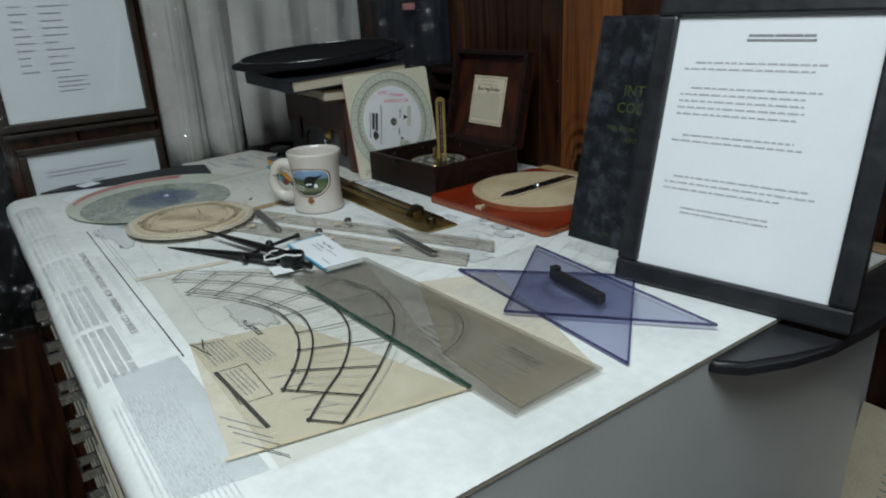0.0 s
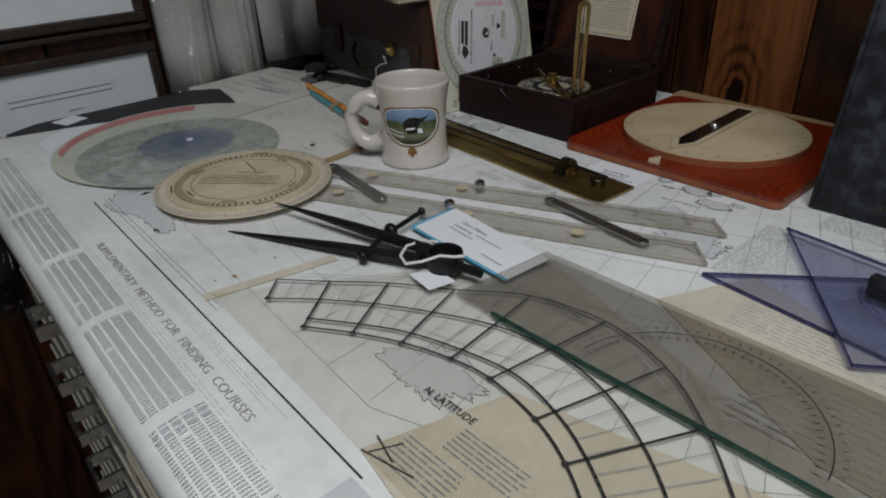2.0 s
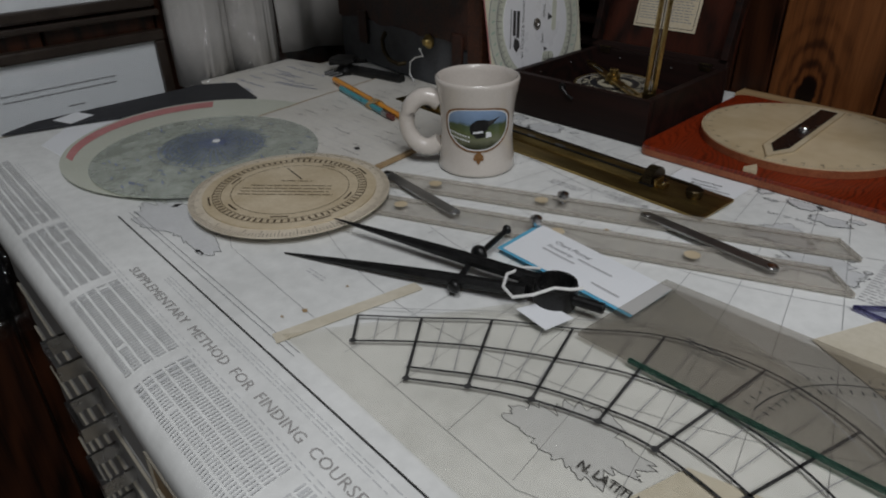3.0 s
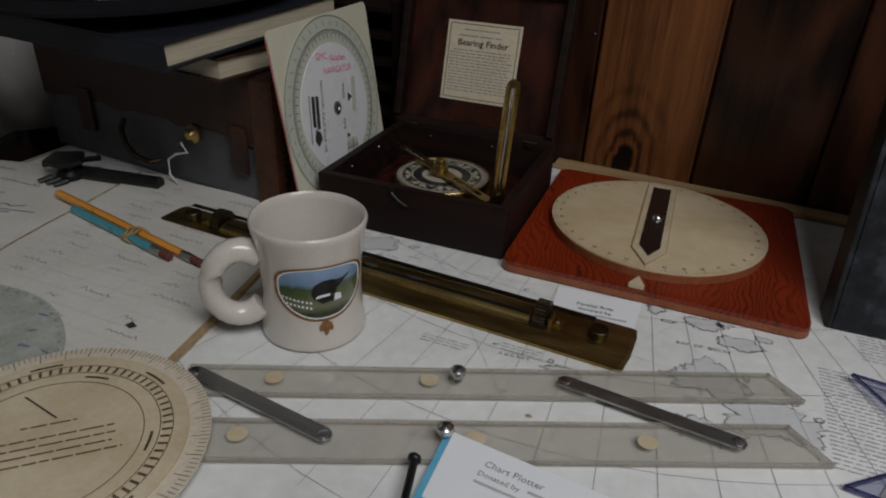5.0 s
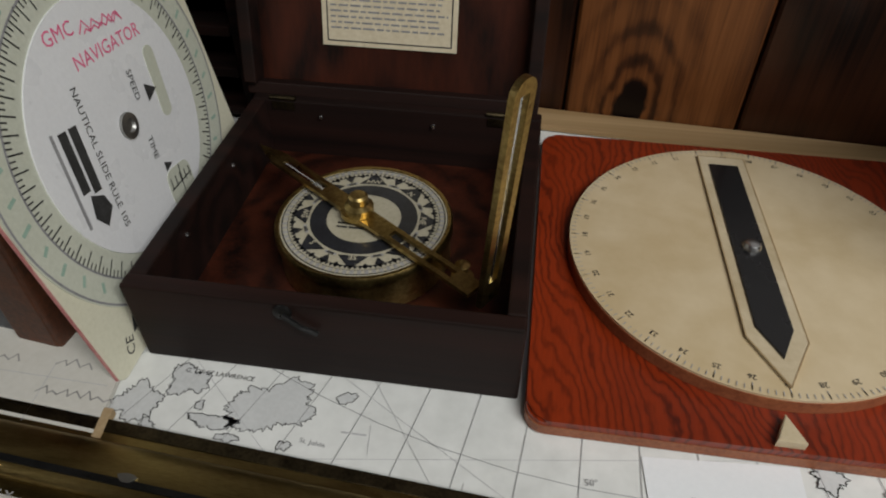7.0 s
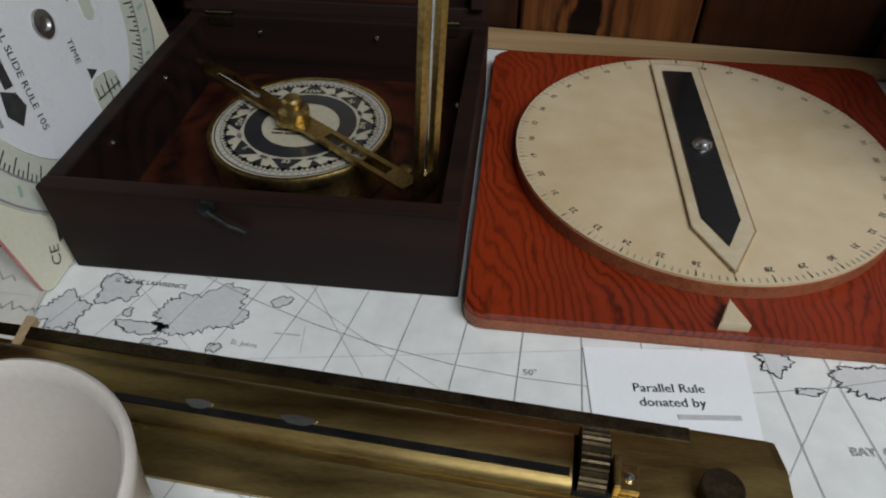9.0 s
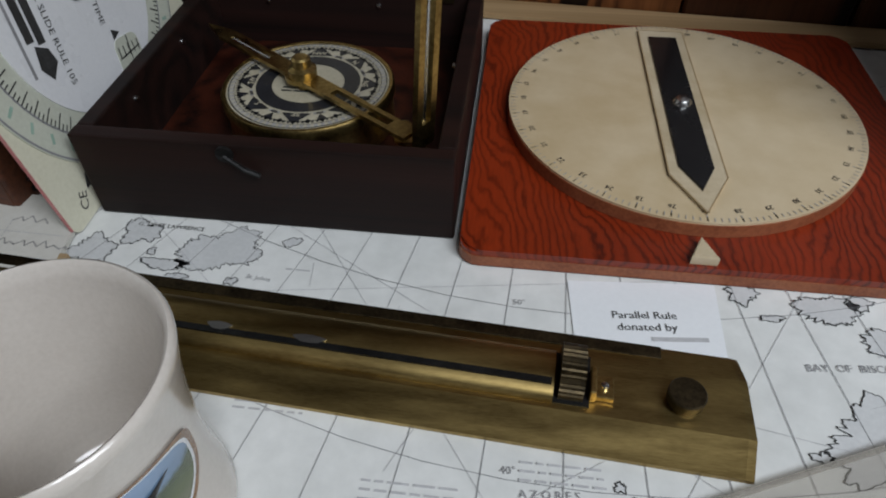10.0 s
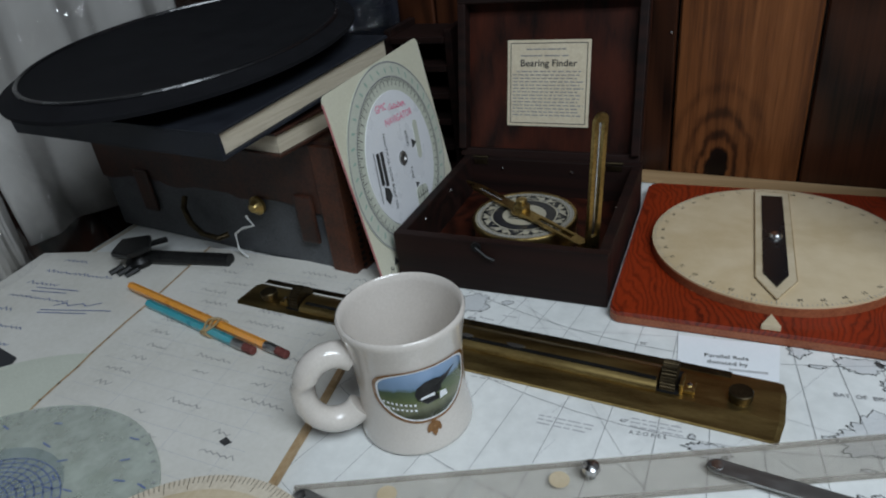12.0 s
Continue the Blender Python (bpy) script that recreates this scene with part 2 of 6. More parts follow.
M["navy_cloth"] = surface("navy_serge", (0.008, 0.009, 0.015), (0.02, 0.022, 0.032), 0.9, 0, 40, 900, 0.6, spec=0.15)
M["white_cloth"] = surface("white_cotton_drill", (0.40, 0.385, 0.36), (0.54, 0.525, 0.50), 0.9, 0, 9, 800, 0.5, spec=0.15, grain=0.25)
M["black_paint"] = surface("black_lacquer", (0.012, 0.012, 0.014), (0.026, 0.026, 0.03), 0.35, 0, 50, 600, 0.1)
M["folder"] = surface("black_folder_board", (0.012, 0.013, 0.016), (0.03, 0.031, 0.036), 0.6, 0, 50, 700, 0.2)
M["mug"] = surface("cream_glazed_stoneware", (0.60, 0.55, 0.495), (0.67, 0.62, 0.565), 0.18, 0, 12, 600, 0.02, coat=0.5)
M["leather"] = surface("worn_brown_leather", (0.010, 0.004, 0.003), (0.062, 0.021, 0.011), 0.5, 0, 28, 380, 0.5)
M["tan_leather"] = surface("stitched_tan_leather", (0.032, 0.011, 0.006), (0.11, 0.036, 0.016), 0.5, 0, 40, 380, 0.5)
M["case_grey"] = surface("scuffed_grey_canvas", (0.045, 0.047, 0.052), (0.105, 0.111, 0.121), 0.6, 0, 30, 600, 0.3)
M["navy_book"] = surface("navy_book_cloth", (0.004, 0.005, 0.009), (0.011, 0.014, 0.022), 0.65, 0, 40, 800, 0.3)
M["pages"] = surface("page_edges", (0.42, 0.36, 0.26), (0.62, 0.55, 0.43), 0.8, 0, 30, 500, 0.3, stretch=(1, 1, 30))
M["ivory"] = surface("ivory_card", (0.62, 0.60, 0.46), (0.70, 0.68, 0.54), 0.55, 0, 10, 500, 0.05)
M["slide_white"] = surface("white_plastic_disc", (0.74, 0.75, 0.77), (0.80, 0.81, 0.83), 0.3, 0, 20, 500, 0.03)
M["slide_green"] = surface("green_print", (0.28, 0.42, 0.34), (0.36, 0.50, 0.42), 0.6, 0, 100, 500, 0.0)
M["slide_ring"] = surface("greenish_clear_rim", (0.52, 0.54, 0.45), (0.60, 0.62, 0.53), 0.35, 0, 12, 500, 0.03)
M["pink_pen"] = surface("pink_marker_ink", (0.75, 0.10, 0.24), (0.85, 0.22, 0.36), 0.6, 0, 300, 900, 0.0)
M["bone"] = surface("aged_celluloid", (0.50, 0.40, 0.25), (0.66, 0.56, 0.40), 0.42, 0, 22, 300, 0.08, grain=0.25)
M["bone_pale"] = surface("pale_celluloid_rim", (0.58, 0.50, 0.38), (0.70, 0.63, 0.51), 0.4, 0, 22, 300, 0.05)
M["dial"] = surface("varnished_cream_dial", (0.57, 0.44, 0.26), (0.685, 0.56, 0.375), 0.35, 0, 16, 70, 0.03, coat=0.25, grain=0.3)
M["edge_ply"] = surface("plywood_edge", (0.20, 0.055, 0.022), (0.36, 0.12, 0.05), 0.5, 0, 40, 500, 0.1)
M["raw_wood"] = timber("raw_pine", (0.30, 0.18, 0.08), (0.50, 0.34, 0.18), 0.6, 40, (0.1, 1, 1), 0)
M["orange_pencil"] = surface("orange_pencil_paint", (0.72, 0.27, 0.025), (0.80, 0.34, 0.04), 0.3, 0, 60, 600, 0.05, coat=0.3)
M["teal_pencil"] = surface("teal_pencil_paint", (0.03, 0.25, 0.31), (0.05, 0.33, 0.38), 0.3, 0, 60, 600, 0.05, coat=0.3)
M["eraser"] = surface("dark_red_eraser", (0.10, 0.025, 0.02), (0.18, 0.05, 0.04), 0.8, 0, 80, 600, 0.2)
M["rubber"] = surface("tan_rubber_band", (0.32, 0.22, 0.10), (0.42, 0.30, 0.15), 0.6, 0, 80, 600, 0.1)
M["string"] = surface("white_cotton_string", (0.66, 0.66, 0.64), (0.80, 0.80, 0.78), 0.9, 0, 300, 900, 0.4)
M["brown_enamel"] = surface("brown_transfer_border", (0.16, 0.07, 0.02), (0.28, 0.14, 0.05), 0.25, 0, 80, 500, 0.02, coat=0.4)
M["blue_edge"] = surface("light_blue_card_edge", (0.08, 0.36, 0.55), (0.12, 0.45, 0.64), 0.6, 0, 60, 600, 0.05)
M["red_print"] = surface("faded_red_print", (0.46, 0.15, 0.15), (0.58, 0.26, 0.25), 0.5, 0, 50, 500, 0.05)
M["gold_print"] = surface("gilt_lettering", (0.05, 0.065, 0.022), (0.10, 0.12, 0.04), 0.5, 0.3, 200, 900, 0.0)
M["compass_white"] = surface("compass_card", (0.42, 0.385, 0.28), (0.53, 0.49, 0.38), 0.4, 0, 30, 500, 0.03, coat=0.3)
M["compass_dark"] = surface("compass_ring_paint", (0.013, 0.014, 0.017), (0.03, 0.032, 0.038), 0.4, 0, 60, 500, 0.03, coat=0.3)
M["wall_wood"] = timber("rosewood_panelling", (0.005, 0.002, 0.0012), (0.076, 0.024, 0.009), 0.42, 45, (1, 1, 0.16), 0.15, 7.0, 0.018)
M["wall_wood_pale"] = knotted("knotty_rosewood_panel")
M["floor_wood"] = timber("dark_floorboards", (0.02, 0.01, 0.006), (0.07, 0.035, 0.018), 0.4, 40, (1, 0.1, 1), 0.2, 5.0)
M["box_wood"] = timber("dark_mahogany", (0.004, 0.002, 0.0015), (0.022, 0.0072, 0.0050), 0.60, 60, (0.1, 1, 1), 0.04)
M["box_inner"] = timber("reddish_mahogany", (0.006, 0.002, 0.0012), (0.065, 0.014, 0.006), 0.5, 50, (1, 1, 0.1), 0.05)
M["red_wood"] = flamed("varnished_red_plywood", (0.060, 0.006, 0.002), (0.29, 0.031, 0.006))
M["frame_wood"] = surface("dark_frame_moulding", (0.015, 0.010, 0.008), (0.04, 0.028, 0.02), 0.35, 0, 40, 500, 0.1)
# tone of the unseen right wall, chosen for its bounce onto the desk
M["bounce_wall"] = surface("bounce_wall_tone", (0.24, 0.24, 0.235), (0.30, 0.30, 0.295), 0.7, 0, 4, 200, 0.1)
# the chest's grey steel, lightened in colour for light missing on its side
M["side_lit_grey"] = surface("side_lit_grey_steel", (0.50, 0.50, 0.495), (0.58, 0.58, 0.57), 0.45, 0, 8, 500, 0.05)
# unseen front wall and ceiling, darkened in colour to cut the fill light
M["dim_unseen_room"] = surface("unseen_room_tone", (0.11, 0.108, 0.103), (0.16, 0.157, 0.15), 0.8, 0, 4, 200, 0.1)
M["acrylic"] = clear("clear_ruler_acrylic", (0.955, 0.945, 0.93), (0.66, 0.62, 0.55), 0.13, 0.08)
M["acrylic_edge"] = clear("acrylic_cut_edge", (0.93, 0.915, 0.89), (0.62, 0.59, 0.54), 0.25, 0.2)
M["overlay"] = clear("yellowed_plastic_overlay", (0.965, 0.955, 0.925), (0.60, 0.56, 0.46), 0.05, 0.2, 0.05, 25)
M["smoke"] = clear("smoked_plastic_plate", (0.82, 0.805, 0.78), (0.38, 0.36, 0.335), 0.10, 0.10, gloss=0.8)
M["green_edge"] = clear("green_glass_edge", (0.35, 0.52, 0.46), (0.03, 0.10, 0.075), 0.4, 0.2)
M["violet"] = clear("violet_set_square_plastic", (0.885, 0.895, 0.955), (0.30, 0.31, 0.46), 0.08, 0.10)
M["violet_edge"] = clear("violet_plastic_edge", (0.42, 0.41, 0.60), (0.05, 0.05, 0.13), 0.3, 0.2)
M["green_film"] = clear("greenish_plastic_disc", (0.95, 0.97, 0.94), (0.64, 0.68, 0.62), 0.42, 0.12, 0.25, 22)
M["rose"] = clear("blue_printed_net_tint", (0.89, 0.92, 0.94), (0.42, 0.48, 0.54), 0.12, 0.15)
M["bag"] = clear("clear_garment_bag", (0.95, 0.95, 0.955), (0.5, 0.5, 0.5), 0.006, 0.08, 1.0, 34, 1.6, (1, 1, 0.7), 0.04, 0.065)
M["tissue"] = clear("tracing_paper", (0.98, 0.985, 0.99), (0.80, 0.83, 0.85), 0.12, 0.4)
M["pane"] = clear("picture_glass", (0.95, 0.96, 0.96), (0.6, 0.6, 0.6), 0.02, 0.03)


def marbled():
    k = Nodes("marbled_dark_blue_board")
    v = k.coords()
    f = k.noise(v, 55.0, 5, 0.65)
    col = k.ramp(f, [(0.42, (0.004, 0.005, 0.007)), (0.52, (0.012, 0.014, 0.019)), (0.64, (0.036, 0.041, 0.050))])
    return k.finish(col, 0.5, 0, k.bump(f, 0.1, 0.0005))


M["marbled"] = marbled()


def emblem():
    """The loon picture: sky, hills, grass and a dark bird shape, mixed over the height."""
    k = Nodes("painted_lake_transfer")
    tc = k.t.nodes.new("ShaderNodeTexCoord")
    sep = k.t.nodes.new("ShaderNodeSeparateXYZ")
    k.link(tc.outputs["Generated"], sep.inputs[0])
    nz = k.noise(tc.outputs["Generated"], 5.0, 5)
    h = k.math("MULTIPLY_ADD", nz, 0.22, k.math("ADD", sep.outputs[2], -0.11))
    col = k.ramp(h, [(0.08, (0.03, 0.035, 0.015)), (0.24, (0.16, 0.17, 0.10)), (0.40, (0.10, 0.13, 0.045)), (0.60, (0.05, 0.08, 0.035)), (0.68, (0.16, 0.26, 0.40)), (0.95, (0.24, 0.36, 0.55))])
    return k.finish(col, 0.2, 0, None, 0.5)


M["emblem"] = emblem()

# ---- building helpers ----
# print too fine to pick apart, joined by sheet
PRINT = set("graticule course_line small_print subtitle number_table text_block print fine_line dot rulings handwriting signature degree_scale scale_print band_scale rim_scale star_print side_print net green_scale typing figures lettering ruling ring_outline point_print torn_edge protractor_print".split())


def thing(name, at, label, category, group="", kind=""):
    ob = new(name)
    ob.empty_display_size = 0.02
    ob.location = at
    return tagged(ob, label, category, group, kind)


def root_at(ob):
    m = Matrix.Translation(ob.location)
    return m if ob.parent is None else root_at(ob.parent) @ ob.matrix_parent_inverse @ m


def part(name, bm, material, parent=None, label="", origin=None):
    """One mesh object from a bmesh in world metres, hung under a thing or a part."""
    me = bpy.data.meshes.new(name)
    o = Vector(origin if origin is not None else (parent.location if parent is not None and parent.type == "EMPTY" else (0, 0, 0)))
    bmesh.ops.translate(bm, verts=bm.verts, vec=-o)
    bm.normal_update()
    bm.to_mesh(me)
    bm.free()
    me.materials.append(M[material] if isinstance(material, str) else material)
    ob = new(name, me)
    ob.location = o
    if parent is not None:
        ob.parent = parent
        ob.matrix_parent_inverse = root_at(parent).inverted()
    if label:
        tagged(ob, label)
    if name in PRINT:
        tagged(ob, kind="stuff")
    return ob


def smooth(ob, angle=35):
    me = ob.data
    me.polygons.foreach_set("use_smooth", [True] * len(me.polygons))
    me.set_sharp_from_angle(angle=radians(angle))
    return ob


def box(x0, x1, y0, y1, z0, z1, bevel=0.0, seg=2):
    bm = bmesh.new()
    bmesh.ops.create_cube(bm, size=1)
    for v in bm.verts:
        v.co = Vector(((x0, x1)[v.co.x > 0], (y0, y1)[v.co.y > 0], (z0, z1)[v.co.z > 0]))
    if bevel:
        bmesh.ops.bevel(bm, geom=bm.edges[:], offset=bevel, segments=seg, affect="EDGES", profile=0.6)
    return bm


def join(*many):
    out = bmesh.new()
    me = bpy.data.meshes.new("tmp")
    for b in many:
        b.to_mesh(me)
        out.from_mesh(me)
        b.free()
    bpy.data.meshes.remove(me)
    return out


def moved(bm, m):
    bmesh.ops.transform(bm, matrix=m, verts=bm.verts)
    return bm


def slab(outline, z0, z1, bevel=0.0, seg=2):
    """An upright prism over an outline of (x, y)."""
    bm = bmesh.new()
    lo = [bm.verts.new((x, y, z0)) for x, y in outline]
    hi = [bm.verts.new((x, y, z1)) for x, y in outline]
    n = len(outline)
    area = sum(outline[i][0] * outline[(i + 1) % n][1] - outline[(i + 1) % n][0] * outline[i][1] for i in range(n))
    top = bm.faces.new(hi if area > 0 else hi[::-1])
    bm.faces.new(lo[::-1] if area > 0 else lo)
    for i in range(n):
        j = (i + 1) % n
        q = [lo[i], lo[j], hi[j], hi[i]]
        bm.faces.new(q if area > 0 else q[::-1])
    if bevel:
        bmesh.ops.bevel(bm, geom=top.edges[:], offset=bevel, segments=seg, affect="EDGES")
    return bm


def circle(cx, cy, r, n=64, ry=None):
    return [(cx + r * math.cos(2 * math.pi * i / n), cy + (ry or r) * math.sin(2 * math.pi * i / n)) for i in range(n)]


def rounded(x0, x1, y0, y1, r, n=5):
    pts = []
    for cx, cy, a in ((x1 - r, y1 - r, 0), (x0 + r, y1 - r, 90), (x0 + r, y0 + r, 180), (x1 - r, y0 + r, 270)):
        pts += [(cx + r * math.cos(radians(a + 90 * i / n)), cy + r * math.sin(radians(a + 90 * i / n))) for i in range(n + 1)]
    return pts


def lathe(profile, n=48, centre=(0, 0, 0)):
    """Turns a profile of (radius, height) about the upright axis."""
    bm = bmesh.new()
    rings = []
    for r, z in profile:
        if r < 1e-6:
            rings.append([bm.verts.new((centre[0], centre[1], centre[2] + z))])
        else:
            rings.append([bm.verts.new((centre[0] + r * math.cos(2 * math.pi * i / n), centre[1] + r * math.sin(2 * math.pi * i / n), centre[2] + z)) for i in range(n)])
    for a, b in zip(rings, rings[1:]):
        for i in range(n):
            j = (i + 1) % n
            if len(a) == 1 and len(b) == 1:
                continue
            if len(a) == 1:
                bm.faces.new((a[0], b[j], b[i]))
            elif len(b) == 1:
                bm.faces.new((a[i], a[j], b[0]))
            else:
                bm.faces.new((a[i], a[j], b[j], b[i]))
    bmesh.ops.recalc_face_normals(bm, faces=bm.faces)
    return bm


def tube(points, radius, n=10, closed=False, radii=None):
    """A round bar along points."""
    bm = bmesh.new()
    pts = [Vector(p) for p in points]
    rings = []
    up = Vector((0.123, 0.317, 0.94)).normalized()
    for i, p in enumerate(pts):
        a = pts[i - 1] if i or closed else pts[i]
        b = pts[(i + 1) % len(pts)] if i + 1 < len(pts) or closed else pts[i]
        d = (b - a).normalized()
        s = d.cross(up).normalized()
        w = s.cross(d).normalized()
        r = radii[i] if radii else radius
        rings.append([bm.verts.new(p + r * (math.cos(2 * math.pi * k / n) * s + math.sin(2 * math.pi * k / n) * w)) for k in range(n)])
    pairs = list(zip(rings, rings[1:])) + ([(rings[-1], rings[0])] if closed else [])
    for a, b in pairs:
        for k in range(n):
            bm.faces.new((a[k], a[(k + 1) % n], b[(k + 1) % n], b[k]))
    if not closed:
        bm.faces.new(rings[0][::-1])
        bm.faces.new(rings[-1])
    bmesh.ops.recalc_face_normals(bm, faces=bm.faces)
    return bm


def strokes(lines, width, z):
    """Flat ink strokes: each line a list of (x, y), as one sheet of narrow quads."""
    bm = bmesh.new()
    for line in lines:
        for (x0, y0), (x1, y1) in zip(line, line[1:]):
            d = Vector((x1 - x0, y1 - y0))
            if d.length < 1e-7:
                continue
            d.normalize()
            nx, ny = -d.y * width / 2, d.x * width / 2
            ex, ey = d.x * width * 0.3, d.y * width * 0.3
            bm.faces.new([bm.verts.new((x, y, z)) for x, y in ((x0 - nx - ex, y0 - ny - ey), (x1 - nx + ex, y1 - ny + ey), (x1 + nx + ex, y1 + ny + ey), (x0 + nx - ex, y0 + ny - ey))])
    return bm


def sheet(outline, z):
    bm = bmesh.new()
    f = bm.faces.new([bm.verts.new((x, y, z)) for x, y in outline])
    f.normal_update()
    if f.normal.z < 0:
        f.normal_flip()
    return bm


def ring(cx, cy, r0, r1, z, n=72):
    bm = bmesh.new()
    a = [bm.verts.new((x, y, z)) for x, y in circle(cx, cy, r0, n)]
    b = [bm.verts.new((x, y, z)) for x, y in circle(cx, cy, r1, n)]
    for i in range(n):
        bm.faces.new((a[i], b[i], b[(i + 1) % n], a[(i + 1) % n]))
    return bm


def arc(cx, cy, r, a0, a1, n=24):
    return [(cx + r * math.cos(radians(a0 + (a1 - a0) * i / n)), cy + r * math.sin(radians(a0 + (a1 - a0) * i / n))) for i in range(n + 1)]


def ticks(cx, cy, r0, r1, count, a0=0.0, a1=360.0):
    out = []
    for i in range(count):
        a = radians(a0 + (a1 - a0) * i / count)
        out.append([(cx + r0 * math.cos(a), cy + r0 * math.sin(a)), (cx + r1 * math.cos(a), cy + r1 * math.sin(a))])
    return out


def words(text, size, m, stretch=1.0, align="LEFT", bold=0.0):
    """Lettering in the built-in font, as a flat bmesh placed by the pose m."""
    cu = bpy.data.curves.new("lettering", "FONT")
    cu.body, cu.size, cu.align_x, cu.offset = text, size, align, bold * size
    cu.resolution_u = 2
    ob = bpy.data.objects.new("lettering", cu)
    me = bpy.data.meshes.new_from_object(ob)
    bm = bmesh.new()
    bm.from_mesh(me)
    bpy.data.objects.remove(ob)
    bpy.data.meshes.remove(me)
    return moved(bm, m @ Matrix.Diagonal((stretch, 1, 1, 1)))


def bars(x0, x1, y0, y1, rows, thick, rng, word=0.008, gap=0.003, indent=0.0, ragged=0.15):
    """Unreadable print: rows of short bars along x, from y1 down to y0."""
    out = []
    for i in range(rows):
        y = y1 - (y1 - y0) * (i + 0.5) / rows
        x = x0 + (indent if i == 0 else 0)
        end = x1 - (x1 - x0) * rng.random() * ragged
        while x < end:
            w = word * (0.4 + 1.2 * rng.random())
            out.append([(x, y), (min(x + w, end), y)])
            x += w + gap
    return out


def scribble(x0, y0, length, height, rng, turn=0.0):
    """Handwriting as an uneven wave."""
    pts = []
    n = max(4, int(length / height * 1.6))
    for i in range(n):
        px = length * i / n + rng.uniform(-0.2, 0.2) * height
        py = (height if i % 2 else 0) * rng.uniform(0.3, 1.0)
        pts.append((x0 + px * math.cos(turn) - py * math.sin(turn), y0 + px * math.sin(turn) + py * math.cos(turn)))
    return pts


def tr(lines, m):
    return [[tuple((m @ Vector((x, y, 0)))[:2]) for x, y in line] for line in lines]


T = 0.900  # height of the desk's top
rng = random.Random(7)

# ---- setting ----
floor = tagged(new("floor"), "dark wooden floorboards of the cabin", "floor", kind="structure")
back_wall = tagged(new("wall_back"), "dark rosewood plank panelling behind the desk", "wall", kind="structure")
end_wall = tagged(new("wall_end"), "dark brown plank panelling at the desk's end", "wall", kind="structure")
part("backing", box(-1.46, -1.415, -1.6, 0.879, 0, 2.3), "frame_wood", end_wall)
# unseen walls, added to close the room and set the bounced light
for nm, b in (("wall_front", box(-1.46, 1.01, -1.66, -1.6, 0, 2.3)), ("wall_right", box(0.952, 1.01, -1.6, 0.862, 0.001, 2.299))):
    tagged(part(nm, b, "bounce_wall" if nm == "wall_right" else "dim_unseen_room"), "unseen cabin wall toned to set the bounce light", "wall", kind="structure")
# ceiling out of view, its colour kept dark to hold down fill
tagged(part("ceiling", box(-1.46, 1.01, -1.66, 0.96, 2.3, 2.36), "dim_unseen_room"), "unseen cabin ceiling darkened to cut the bounce light", "ceiling", kind="structure")
# fitting added over the area lamp, itself never seen
fixture = thing("assumed_ceiling_light", (0.06, -0.22, 2.22), "broad ceiling light fitting, assumed and out of view", "lamp")
part("frame", box(-0.57, 0.69, -0.55, 0.11, 2.222, 2.2995, 0.008), "putty", fixture)


def askew(bm):
    """The back wall runs four degrees off the desk: nearer to it at the far right."""
    for v in bm.verts:
        v.co.y += -0.016 - 0.068 * (v.co.x + 0.775)
    return bm


def plank(parent, x0, x1, z0, z1, y, depth, figure, material, along_y=False):
    b = box(x0, x1, y - depth, y, z0, z1, 0.0018, 1) if not along_y else box(y, y + depth, x0, x1, z0, z1, 0.0018, 1)
    o = (figure[0], y - depth - 0.016 - 0.068 * (figure[0] + 0.775), figure[1]) if not along_y else (y + depth, figure[0], figure[1])
    return part("plank", b if along_y else askew(b), material, parent, origin=o)


part("backing", askew(box(-1.46, 1.01, 0.879, 0.96, 0, 2.3)), "frame_wood", back_wall)
edges = [-1.412, -1.28, -1.15, -1.01, -0.915, -0.800, -0.7535, -0.6335, -0.520, -0.39, -0.25, -0.10, 0.05, 0.22, 0.40, 0.62, 0.80, 0.95]
for a, b in zip(edges, edges[1:]):
    fig = (-0.7085, 0.916) if abs(a + 0.7535) < 0.001 else (a + (b - a) * rng.uniform(-0.3, 1.3), rng.uniform(0.3, 1.9))
    plank(back_wall, a + 0.0012, b - 0.0012, 0, 2.29, 0.879, 0.014, fig, "wall_wood_pale" if abs(a + 0.7535) < 0.001 else "wall_wood")
ys = [-1.6 + 0.142 * i for i in range(18)]
for a, b in zip(ys, ys[1:]):
    plank(end_wall, a + 0.0015, min(b, 0.862) - 0.0015, 0, 2.29, -1.415, 0.014, (a + rng.uniform(0, 0.14), rng.uniform(0.2, 1.9)), "wall_wood", True)
for i in range(18):
    part("floorboard", box(-1.41 + i * 0.1345 + 0.001, -1.41 + (i + 1) * 0.1345 - 0.001, -1.6, 0.879, -0.02, 0, 0.001, 1), "floor_wood", floor, origin=(-1.41 + i * 0.1345 + rng.uniform(0, 0.13), rng.uniform(-1, 0.6), 0))
tagged(part("trim", slab([(-0.781, 0.8240), (0.05, 0.7700), (0.05, 0.7915), (-0.781, 0.8485)], T + 0.0012, T + 0.0050, 0.0008), "raw_wood", origin=(-0.6, 0.86, T)), "unpainted pine strip lying along the panelled wall", "trim", kind="structure")

# ---- the flat-file desk ----


def skew(bm):
    """The chest stands a little askew to the wall: its front runs off by some degrees."""
    for v in bm.verts:
        end = 0.049 * (v.co.y - 0.45) if v.co.x > -0.30 else 0.0
        v.co.y += -0.008 - 0.040 * (v.co.x + 0.25) * max(0.0, min(1.0, (0.86 - v.co.y) / 0.5))
        v.co.x += end
    return bm


